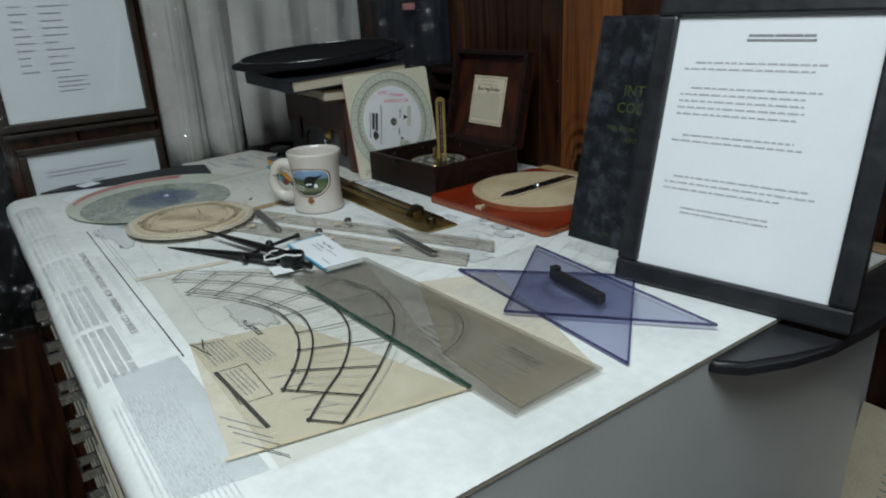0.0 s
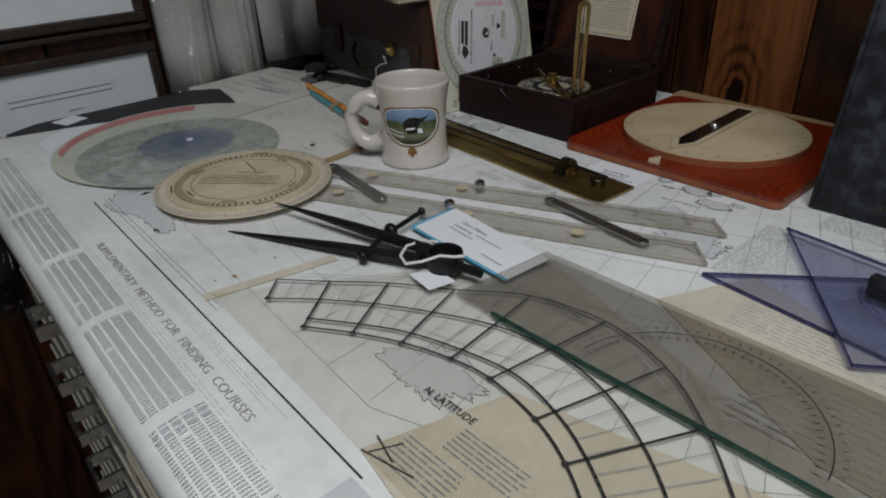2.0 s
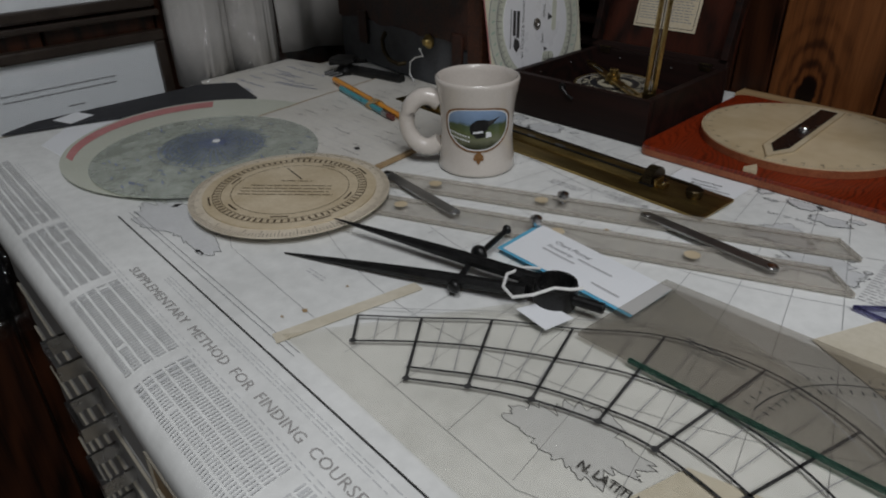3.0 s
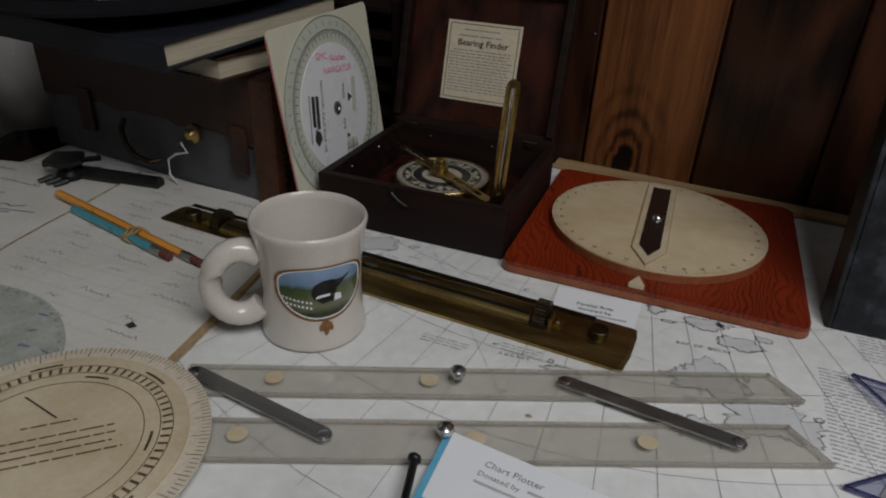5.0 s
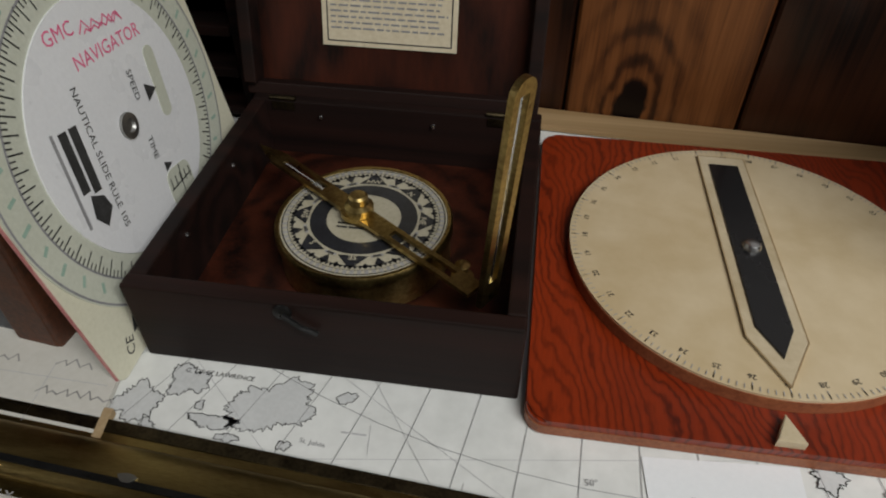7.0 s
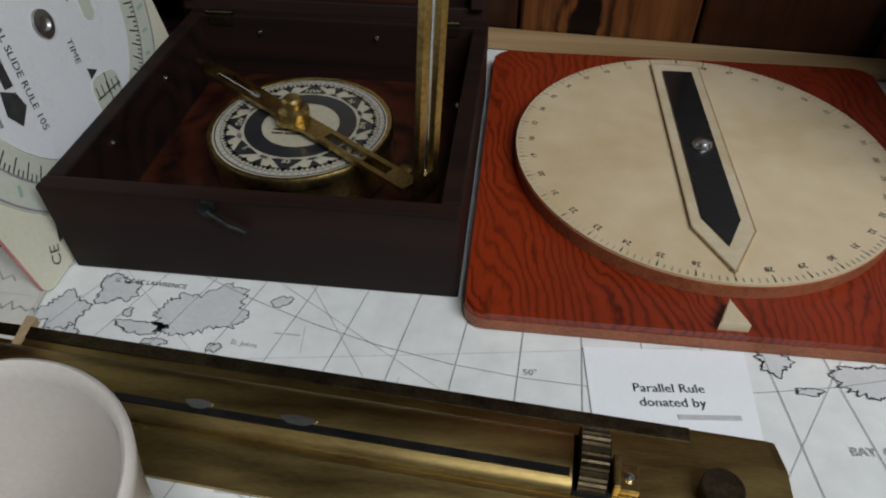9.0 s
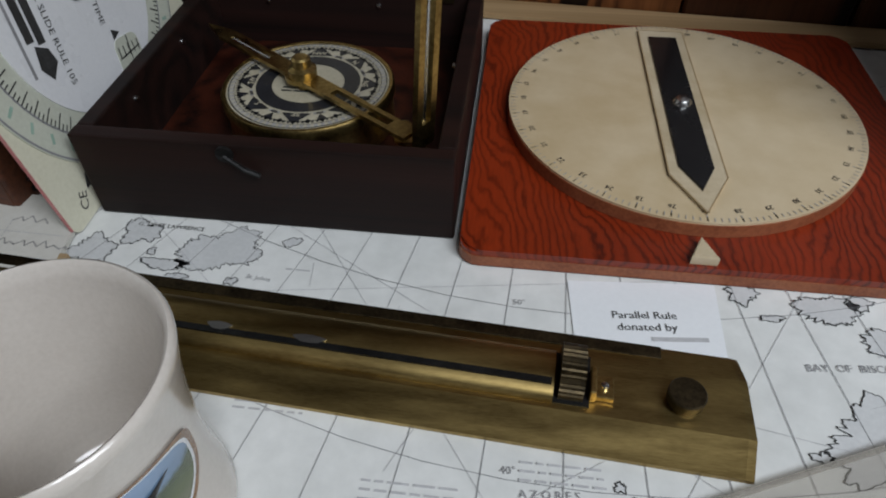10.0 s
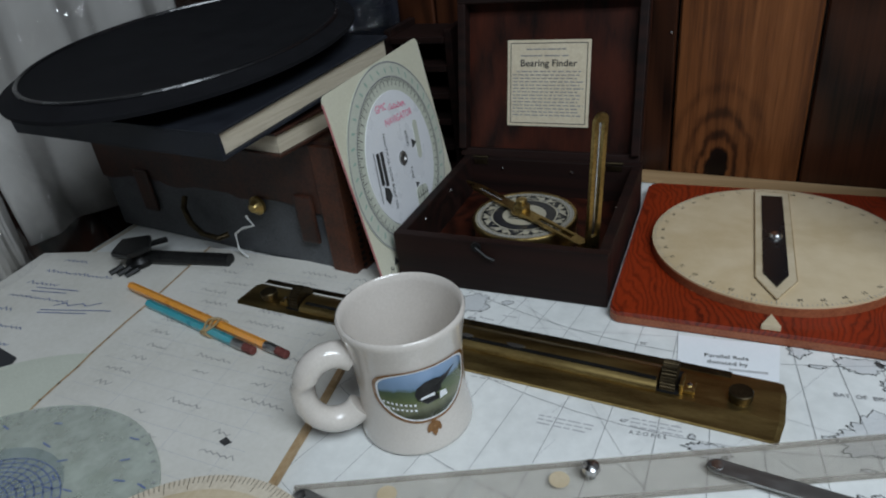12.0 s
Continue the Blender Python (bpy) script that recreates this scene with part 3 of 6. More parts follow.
def margin(bm):
    """Places the print of the front margin on the skewed paper."""
    for v in bm.verts:
        v.co.x -= 0.045 * (v.co.x + 0.15) ** 2
        v.co.y += -0.009 - 0.040 * (v.co.x + 0.25)
    return bm


desk = thing("flat_file_cabinet", (-0.75, 0.47, 0), "grey steel flat-file chest with shallow drawers under charts", "cabinet")
# body coloured lighter than the drawers to stand in for side light
part("body", skew(join(box(-1.300, -0.2535, 0.092, 0.868, 0.06, T - 0.006, 0.002), box(-1.27, -0.29, 0.12, 0.85, 0, 0.06))), "side_lit_grey", desk)
part("top", skew(box(-1.300, -0.2515, 0.104, 0.845, T - 0.0058, T - 0.0006, 0.001)), "putty", desk)
z = T - 0.043
while z > 0.12:
    x0, x1 = -1.288, -0.270
    d = part("drawer", skew(box(x0, x1, 0.080, 0.091, z - 0.056, z, 0.002)), "steel_grey", desk)
    part("edge_strip", skew(box(x0, x1, 0.0775, 0.0798, z - 0.0025, z + 0.0005)), "putty", d, "cream painted drawer edge")
    for cx in (-0.96, -0.46):
        part("handle", skew(slab([(cx - 0.022, 0.0795), (cx - 0.022, 0.052), (cx + 0.022, 0.052), (cx + 0.022, 0.0795), (cx + 0.0185, 0.0795), (cx + 0.0185, 0.0555), (cx - 0.0185, 0.0555), (cx - 0.0185, 0.0795)], z - 0.040, z - 0.026)), "chrome", d, "square steel drawer pull")
    hx0, hx1, hz0, hz1 = -0.86, -0.66, z - 0.046, z - 0.012
    part("label_holder", skew(join(box(hx0, hx1, 0.0765, 0.0797, hz1, hz1 + 0.003), box(hx0, hx1, 0.0765, 0.0797, hz0 - 0.003, hz0), box(hx0 - 0.003, hx0, 0.0765, 0.0797, hz0 - 0.003, hz1 + 0.003), box(hx1, hx1 + 0.003, 0.0765, 0.0797, hz0 - 0.003, hz1 + 0.003))), "putty", d, "cream metal label frame")
    part("label", skew(box(hx0 + 0.001, hx1 - 0.001, 0.0782, 0.0797, hz0 + 0.001, hz1 - 0.001)), "cream_edge", d, "brown card in the label frame")
    z -= 0.0628

# ---- the covering chart ----


def covering():
    """Paper over the whole top, folded down over the drawer side and the far end."""
    bm = bmesh.new()
    prof = [(0.846, T), (0.6, T), (0.4, T), (0.25, T), (0.15, T), (0.11, T), (0.090, T - 0.0002), (0.078, T - 0.0015), (0.069, T - 0.005), (0.0635, T - 0.011), (0.062, T - 0.018), (0.0625, T - 0.030), (0.064, T - 0.036)]
    xs = [-1.318, -1.314, -1.306, -1.290] + [-1.27 + 0.02 * i for i in range(51)] + [-0.2505]
    rows = []
    for x in xs:
        drop = {-1.318: 0.030, -1.314: 0.010, -1.306: 0.003}.get(x, 0.0)
        row = []
        for k, (y, zz) in enumerate(prof):
            wob = 0.0012 * noise.noise(Vector((x * 9, y * 9, 3.1))) * (1 if k > 6 else 0.0)
            off = -0.008 - 0.040 * (x + 0.25) * max(0.0, min(1.0, (0.86 - y) / 0.5))
            low = min(0.036, drop + (T - zz)) if drop else T - zz
            row.append(bm.verts.new((x + (0.049 * (y - 0.45) if x > -0.26 else 0.0), y + wob * 2 + off, T - low + wob * (k > 8))))
        rows.append(row)
    for a, b in zip(rows, rows[1:]):
        for i in range(len(prof) - 1):
            bm.faces.new((a[i], a[i + 1], b[i + 1], b[i]))
    return bm


chart = thing("chart", (-0.75, 0.47, T), "large white ocean chart folded over the desk's edges", "chart")
smooth(part("sheet", covering(), "paper", chart), 60)
Z1 = T + 0.0004


def land(cx, cy, rx, ry, seed, n=200, rough=0.58):
    r = random.Random(seed)
    pts = []
    for i in range(n):
        a = 2 * math.pi * i / n
        k = 1 + rough * noise.noise(Vector((math.cos(a) * 1.3, math.sin(a) * 1.3, seed * 3.7))) + rough * 0.50 * noise.noise(Vector((math.cos(a) * 5, math.sin(a) * 5, seed * 1.9))) + rough * 0.26 * noise.noise(Vector((math.cos(a) * 13, math.sin(a) * 13, seed * 0.9))) + rough * 0.16 * noise.noise(Vector((math.cos(a) * 27, math.sin(a) * 27, seed * 0.7))) + 0.025 * r.uniform(-1, 1)
        pts.append((cx + rx * k * math.cos(a), cy + ry * k * math.sin(a)))
    return pts


lands = [land(-0.880, 0.574, 0.019, 0.014, 1), land(-0.922, 0.583, 0.009, 0.009, 2), land(-0.903, 0.563, 0.010, 0.004, 3), land(-0.940, 0.568, 0.010, 0.008, 4),
         land(-0.601, 0.503, 0.024, 0.016, 5), land(-0.642, 0.575, 0.007, 0.006, 6), land(-0.606, 0.569, 0.012, 0.009, 8), land(-0.580, 0.552, 0.014, 0.008, 9),
         land(-0.955, 0.195, 0.055, 0.022, 10, 120), land(-0.69, 0.47, 0.012, 0.006, 12), land(-0.56, 0.475, 0.030, 0.018, 13, 120), land(-0.60, 0.45, 0.02, 0.012, 15)]
lands.append(land(-0.588, 0.224, 0.032, 0.021, 21, 120))
for k, (cx, cy) in enumerate([(-0.868, 0.556), (-0.893, 0.556), (-0.912, 0.570), (-0.931, 0.557), (-0.925, 0.598), (-0.846, 0.584), (-0.63, 0.561), (-0.592, 0.574), (-0.566, 0.566), (-0.627, 0.497), (-0.577, 0.515), (-0.548, 0.50), (-0.535, 0.49), (-0.61, 0.478), (-0.70, 0.478), (-0.682, 0.464), (-0.99, 0.205), (-0.90, 0.18), (-0.925, 0.215)]):
    lands.append(land(cx, cy, rng.uniform(0.002, 0.006), rng.uniform(0.0015, 0.004), 60 + k, 40, 0.8))
for p in lands:
    part("land", sheet(p, Z1), "land", chart, "grey printed land")
for p in lands:
    part("coastline", strokes([p + p[:1]], 0.00036, Z1 + 0.0002), "ink", chart)
grid = []
for i in range(-18, 18):
    x = -0.741 + 0.0238 * i
    lean = max(-0.4, min(0.5, 0.05 - 2.1 * (x + 0.73)))
    grid.append([(x + lean * (y - 0.585), y) for y in (0.165 - 0.04 * (x + 0.25), 0.32, 0.488, 0.60, 0.83)])
for j in range(-3, 6):
    grid.append([(-1.16 + 0.03 * i, 0.554 - 0.079 * j + 1.3 * (-1.16 + 0.03 * i + 0.71) ** 2) for i in range(0, 29)])
grid = [[p for p in g if -1.16 < p[0] < -0.34 and 0.165 - 0.04 * (p[0] + 0.25) < p[1] + 0.001 and p[1] < 0.83] for g in grid]
part("graticule", strokes(grid, 0.00032, Z1 + 0.0001), "soft_ink", chart)
fine = []
for i in range(60):
    x, y = rng.uniform(-0.84, -0.55), rng.uniform(0.40, 0.58)
    fine.append([(x, y), (x + rng.uniform(-0.03, 0.03), y + rng.uniform(-0.02, 0.02))])
fine = fine[:16] + [[(-0.90, 0.545), (-0.52, 0.60)], [(-0.88, 0.552), (-0.56, 0.49)], [(-0.86, 0.60), (-0.60, 0.44)], [(-0.93, 0.60), (-0.85, 0.53)], [(-0.84, 0.60), (-0.72, 0.43)], [(-0.60, 0.60), (-0.70, 0.44)]]
part("course_line", strokes(fine, 0.00025, Z1 + 0.0001), "pale_ink", chart)
remarks_print = []
for x, y, w, h, n in ((-0.845, 0.492, 0.03, 0.012, 4), (-0.79, 0.462, 0.035, 0.010, 3), (-0.735, 0.475, 0.03, 0.010, 3), (-0.53, 0.45, 0.13, 0.10, 26), (-0.50, 0.57, 0.10, 0.05, 12), (-0.82, 0.22, 0.02, 0.006, 2), (-0.76, 0.375, 0.03, 0.006, 2), (-0.46, 0.42, 0.1, 0.05, 12), (-0.90, 0.546, 0.012, 0.004, 2), (-0.845, 0.565, 0.012, 0.002, 1)):
    remarks_print += bars(x, x + w, y, y + h, n, 0.001, rng, 0.005, 0.002)
part("small_print", strokes(remarks_print, 0.0009, Z1 + 0.0002), "pale_ink", chart)


def chart_words(text, x, y, size, turn=0.0, ink="ink", stretch=1.0):
    part("lettering", words(text, size, pose(x, y, Z1 + 0.0003, 0, 0, turn), stretch), ink, chart)


chart_words("BAY  OF  BISCAY", -0.623, 0.535, 0.0050, 5, "soft_ink")
chart_words("G. OF ST LAWRENCE", -0.926, 0.5865, 0.0036, -1, "ink")
chart_words("50°", -0.741, 0.5565, 0.0042, 4, "soft_ink")
chart_words("40°", -0.742, 0.478, 0.0042, 4, "soft_ink")
chart_words("A Z O R E S", -0.735, 0.470, 0.0042, 4, "soft_ink")
chart_words("St. Johns", -0.862, 0.5585, 0.0034, -5, "soft_ink")
for i, (x, y, r) in enumerate(((-0.779, 0.192, 0.0016), (-0.784, 0.178, 0.0010), (-0.782, 0.229, 0.0008), (-0.74, 0.60, 0.0008), (-0.70, 0.42, 0.0012))):
    part("stain", sheet(land(x, y, r * 1.6, r, 30 + i, 14), Z1 + 0.0003), "cream_edge", chart, "small brown stain")
part("tape", slab([(-0.772, 0.163), (-0.762, 0.160), (-0.742, 0.262), (-0.752, 0.264)], T + 0.0008, T + 0.0010), "cream", chart, "yellowed strip of tape")
# the margin with its title and number tables
part("margin_line", margin(strokes([[(-0.975, 0.1405), (-0.545, 0.1405)]], 0.0013, Z1 + 0.0002)), "ink", chart)
part("neat_line", margin(strokes([[(-0.975, 0.150), (-0.73, 0.150)], [(-0.975, 0.154), (-0.73, 0.154)]], 0.0005, Z1 + 0.0002)), "soft_ink", chart)
title = "SUPPLEMENTARY  METHOD  FOR  FINDING  COURSES"
tw = words(title, 0.0094, Matrix.Identity(4))
wide = max(v.co.x for v in tw.verts)
part("title", margin(moved(tw, pose(-0.889, 0.1150, Z1 + 0.0003) @ Matrix.Diagonal((0.270 / wide, 1, 1, 1)))), "pencil_lead", chart, "grey-black printed chart title")
sub = bars(-0.86, -0.60, 0.1275, 0.1345, 3, 0.001, rng, 0.006, 0.002) + bars(-1.15, -0.56, 0.1055, 0.111, 2, 0.001, rng, 0.004, 0.003)
part("subtitle", margin(strokes(sub, 0.0007, Z1 + 0.0002)), "faint_ink", chart)


def wrap(y):
    """Height of the folded paper above a place y of the front margin."""
    prof = [(0.11, T), (0.090, T - 0.0002), (0.078, T - 0.0015), (0.069, T - 0.005), (0.0635, T - 0.011)]
    for (ya, za), (yb, zb) in zip(prof, prof[1:]):
        if yb <= y <= ya:
            return za + (zb - za) * (ya - y) / (ya - yb)
    return T


table = bmesh.new()
stops = [(-1.165, -1.005), (-0.996, -0.892), (-0.882, -0.783), (-0.773, -0.661), (-0.651, -0.546)]
cells = 0
for x0, x1 in stops:
    n = int((x1 - x0) / 0.0027)
    for col_y0, col_y1 in ((0.098, 0.1045), (0.090, 0.0965), (0.083, 0.0885), (0.0765, 0.0815), (0.0712, 0.0750)):
        for i in range(n):
            if rng.random() < 0.01:
                continue
            xa = x0 + (x1 - x0) * i / n
            head = 0.40 if i not in (1, 3) else 0.70
            vs = []
            for xx, yy in ((xa, col_y0), (xa + 0.0027 * head, col_y0), (xa + 0.0027 * head, col_y1), (xa, col_y1)):
                vs.append(table.verts.new((xx, yy, wrap(yy) + 0.0010)))
            table.faces.new(vs)
part("number_table", margin(table), "faint_ink", chart, "grey columns of printed figures")
part("text_block", margin(strokes(bars(-0.505, -0.335, 0.062 + 0.010, 0.118, 13, 0.001, rng, 0.012, 0.003, 0, 0.05), 0.0008, Z1 + 0.0014)), "ghost_ink", chart, "dense printed paragraph")

# ---- papers lying on the chart ----


def paper(name, outline, z0, thick, material, label, category):
    at = (sum(p[0] for p in outline) / len(outline), sum(p[1] for p in outline) / len(outline), z0)
    ob = thing(name, at, label, category)
    part("sheet", slab(outline, z0, z0 + thick), material, ob)
    return ob


tissue = paper("tracing_paper", [(-0.556, 0.140), (-0.556, 0.086), (-0.37, 0.078), (-0.36, 0.135)], T + 0.0012, 0.0003, "tissue", "thin bluish tracing paper lying over the chart's margin", "paper")
datum = paper("instruction_sheet", [(-0.567, 0.154), (-0.385, 0.119), (-0.342, 0.289), (-0.540, 0.243)], T + 0.0018, 0.0003, "cream", "yellowed printed instruction sheet under a plastic overlay", "paper")
zi = T + 0.0024
DS = Matrix.Translation((-0.013, 0.004, 0))
sheet_ink = bars(-0.543, -0.497, 0.152, 0.176, 7, 0.001, rng, 0.012, 0.002) + bars(-0.525, -0.475, 0.18, 0.2, 6, 0.001, rng, 0.01, 0.002) + bars(-0.482, -0.435, 0.153, 0.168, 4, 0.001, rng, 0.01, 0.002)
sheet_ink += [[(x, 0.128), (x + 0.035, 0.146)] for x in (-0.41, -0.40, -0.425, -0.385)] + [[(-0.45 + 0.02 * i, 0.178), (-0.44 + 0.02 * i, 0.2)] for i in range(4)]
part("print", moved(strokes(sheet_ink, 0.0011, zi), DS), "soft_ink", datum)
part("rules", moved(strokes([[(-0.555, 0.162), (-0.535, 0.156)], [(-0.549, 0.152), (-0.541, 0.168)], [(-0.553, 0.150), (-0.52, 0.157)]], 0.0012, zi), DS), "ink", datum)
part("box_outline", moved(strokes([[(-0.488, 0.150), (-0.485, 0.174), (-0.426, 0.170), (-0.43, 0.146), (-0.488, 0.150)]], 0.0009, zi), DS), "ink", datum)
part("lettering", words("N. LATITUDE", 0.0074, pose(-0.578, 0.207, zi, 0, 0, 0), 0.92, "LEFT", 0.02), "ink", datum)
part("heading_bars", moved(strokes(bars(-0.488, -0.378, 0.147, 0.151, 1, 0.001, rng, 0.012, 0.002), 0.0036, zi + 0.0002), DS), "ink", datum)
part("browned_edge", sheet([(-0.386, 0.115), (-0.342, 0.292), (-0.345, 0.291), (-0.3895, 0.117)], zi), "buff", datum)
under = paper("printed_sheet", [(-0.535, 0.385), (-0.50, 0.46), (-0.36, 0.41), (-0.30, 0.385), (-0.30, 0.30), (-0.40, 0.31)], T + 0.0010, 0.0003, "cream", "cream printed sheet lying under the plastic plate", "paper")
part("print", strokes(bars(-0.49, -0.37, 0.392, 0.43, 9, 0.001, rng, 0.010, 0.003) + bars(-0.45, -0.32, 0.31, 0.372, 10, 0.001, rng, 0.012, 0.003), 0.0011, T + 0.0016), "pale_ink", under)

# ---- plastic overlay with the curved diagram ----
overlay = thing("plastic_overlay", (-0.55, 0.25, T + 0.003), "yellowed clear plastic sheet with a black curved latitude diagram", "chart overlay")
part("sheet", sheet([(-0.765, 0.166), (-0.354, 0.139), (-0.339, 0.288), (-0.628, 0.376)], T + 0.0033), "overlay", overlay)
zo = T + 0.0041


def bow(points, n=8):
    """A smooth line through a few points."""
    out = []
    p = [Vector(a) for a in points]
    p = [2 * p[0] - p[1]] + p + [2 * p[-1] - p[-2]]
    for i in range(1, len(p) - 2):
        for k in range(n):
            t = k / n
            a, b, c, d = p[i - 1], p[i], p[i + 1], p[i + 2]
            out.append(tuple(0.5 * (2 * b + (c - a) * t + (2 * a - 5 * b + 4 * c - d) * t * t + (3 * b - a - 3 * c + d) * t ** 3)))
    return out + [tuple(p[-2])]


outer = [(-0.746, 0.210), (-0.715, 0.236), (-0.682, 0.265), (-0.641, 0.2925), (-0.597, 0.324), (-0.542, 0.335), (-0.490, 0.321), (-0.449, 0.2915), (-0.4155, 0.2565), (-0.389, 0.223), (-0.368, 0.194)]
middle = [(-0.728, 0.1915), (-0.700, 0.217), (-0.668, 0.241), (-0.632, 0.262), (-0.590, 0.281), (-0.546, 0.287), (-0.503, 0.278), (-0.466, 0.2585), (-0.434, 0.232), (-0.411, 0.204), (-0.388, 0.178)]
inner = [(-0.680, 0.191), (-0.651, 0.210), (-0.620, 0.226), (-0.586, 0.237), (-0.556, 0.2405), (-0.516, 0.2335), (-0.485, 0.220), (-0.458, 0.201), (-0.437, 0.182)]
inner2 = [(-0.687, 0.198), (-0.654, 0.220), (-0.625, 0.236), (-0.588, 0.2475), (-0.5485, 0.2535), (-0.512, 0.2455), (-0.482, 0.2315), (-0.450, 0.2095), (-0.428, 0.189)]
cross = [[outer[0], middle[0]], [outer[1], inner[0]], [outer[2], inner[1]], [outer[3], inner[2]], [outer[4], inner[3]], [outer[5], inner[4]], [outer[6], inner[5]], [outer[7], inner[6]], [outer[8], inner[7]], [outer[9], inner[8]], [outer[10], middle[10]]]
part("diagram", strokes([bow(outer), bow(middle), bow(inner), bow(inner2)] + cross, 0.0017, zo), "ink", overlay, "thick black curved diagram lines")
thin = []
bo, bi = bow(outer, 6), bow(middle, 6)
for i in range(2, min(len(bo), len(bi)) - 1, 2):
    thin.append([bo[i], bi[i]])
bi2 = bow(inner2, 6)
for i in range(0, len(bi2), 2):
    thin.append([bi2[i], bi[min(len(bi) - 1, i + 6)]])
part("fine_line", strokes(thin + [[(x - 0.0, y + 0.012) for x, y in bow(outer)]], 0.0005, zo), "soft_ink", overlay)
for x, y in inner + [middle[0], middle[10]]:
    part("node_dot", sheet(circle(x, y, 0.0022, 10), zo + 0.0002), "ink", overlay)

# ---- smoked plate ----
plate = thing("plotting_plate", (-0.45, 0.33, T + 0.004), "smoked clear plastic plotting plate with a protractor and green edge", "plotter")
part("plate", slab([(-0.6345, 0.2880), (-0.2930, 0.2880), (-0.2895, 0.3800), (-0.6265, 0.3775)], T + 0.0046, T + 0.0068), "smoke", plate)
part("edge", slab([(-0.600, 0.2866), (-0.340, 0.2868), (-0.340, 0.2890), (-0.600, 0.2888)], T + 0.0046, T + 0.0071), "green_edge", plate, "dark green glass edge")
zp = T + 0.0072
PX, PY, PR = -0.462, 0.292, 0.075
pr = [arc(PX, PY, PR - 0.004, 4, 176, 50)] + ticks(PX, PY, PR, PR + 0.0022, 37, 4, 180) + ticks(PX, PY, PR - 0.011, PR - 0.008, 37, 4, 180)
part("protractor_print", strokes(pr, 0.0008, zp), "ink", plate, "half-circle protractor print")
part("protractor_print", strokes([[(PX + 0.02 * math.cos(radians(t)), PY + 0.02 * math.sin(radians(t))), (PX + 0.060 * math.cos(radians(t)), PY + 0.060 * math.sin(radians(t)))] for t in (30, 60, 90, 120, 150)], 0.0004, zp), "soft_ink", plate)
part("ruling", strokes([[(-0.372, 0.294 + 0.0092 * i), (-0.293, 0.2955 + 0.0092 * i)] for i in range(9)], 0.0003, zp), "ink", plate)
part("print", strokes(bars(-0.585, -0.545, 0.322, 0.328, 2, 0.001, rng, 0.01, 0.002) + bars(-0.36, -0.32, 0.345, 0.352, 2, 0.001, rng, 0.008, 0.003), 0.0010, zp), "ink", plate)

# ---- set squares ----


def set_square(corners, z0, label, grip=None):
    ob = thing("set_square", (sum(c[0] for c in corners) / 3, sum(c[1] for c in corners) / 3, z0), label, "set square", "violet set squares")
    part("plate", slab(corners, z0, z0 + 0.0018), "violet", ob)
    rim = bmesh.new()
    n = len(corners)
    pts = [Vector((c[0], c[1], 0)) for c in corners]
    for i in range(n):
        a, b = pts[i], pts[(i + 1) % n]
        d = (b - a).normalized()
        o = Vector((-d.y, d.x, 0)) * 0.0009
        quads = [a - o, b - o, b + o, a + o]
        lo = [rim.verts.new((q.x, q.y, z0 - 0.0001)) for q in quads]
        hi = [rim.verts.new((q.x, q.y, z0 + 0.0021)) for q in quads]
        rim.faces.new(hi)
        for k in range(4):
            rim.faces.new((lo[k], lo[(k + 1) % 4], hi[(k + 1) % 4], hi[k]))
    part("edge", rim, "violet_edge", ob)
    return ob


s1 = set_square([(-0.528, 0.435), (-0.2835, 0.4035), (-0.3865, 0.553)], T + 0.0020, "clear violet plastic set square lying under another")
part("scale_print", strokes([arc(-0.40, 0.450, 0.045, 10, 170, 30), arc(-0.40, 0.450, 0.040, 10, 170, 30)] + ticks(-0.40, 0.450, 0.040, 0.047, 30, 10, 170), 0.0004, T + 0.0042), "violet_edge", s1)
s2 = set_square([(-0.5125, 0.5405), (-0.4145, 0.3945), (-0.268, 0.506)], T + 0.0052, "clear violet plastic set square with a black grip bar")
part("scale_print", strokes([arc(-0.40, 0.488, 0.040, 170, 350, 30), arc(-0.40, 0.488, 0.035, 170, 350, 30)] + ticks(-0.40, 0.488, 0.035, 0.042, 30, 170, 350), 0.0004, T + 0.0076), "violet_edge", s2)
part("grip", moved(join(box(-0.038, 0.038, -0.0045, 0.0045, 0, 0.010, 0.0015), box(-0.038, -0.030, -0.0045, 0.0045, 0.008, 0.014, 0.001)), pose(-0.398, 0.4755, T + 0.0072, 0, 0, -11)), "black_paint", s2, "black plastic finger grip")

# ---- mug ----
MX, MY = -0.8652, 0.4490
MUG_OUT = [(0.0342, 0.0), (0.0358, 0.0015), (0.0362, 0.004), (0.0352, 0.012), (0.0338, 0.024), (0.0334, 0.036), (0.0338, 0.050), (0.0350, 0.063), (0.0368, 0.074), (0.0382, 0.081), (0.0386, 0.0838), (0.0380, 0.0855)]
mug = thing("mug", (MX, MY, T + 0.0006), "cream stoneware mug with a painted lake picture, on the chart", "mug")
prof = [(0.0, 0.001), (0.030, 0.001)] + MUG_OUT + [(0.0370, 0.0860), (0.0358, 0.0850), (0.0350, 0.080), (0.0335, 0.070), (0.0305, 0.050), (0.0295, 0.030), (0.0285, 0.014), (0.024, 0.008), (0.0, 0.0065)]
smooth(part("body", lathe(prof, 72, (MX, MY, T + 0.0006)), "mug", mug), 60)


def mug_radius(z):
    for (ra, za), (rb, zb) in zip(MUG_OUT, MUG_OUT[1:]):
        if za <= z <= zb:
            return ra + (rb - ra) * (z - za) / max(1e-6, zb - za)
    return MUG_OUT[-1][0]


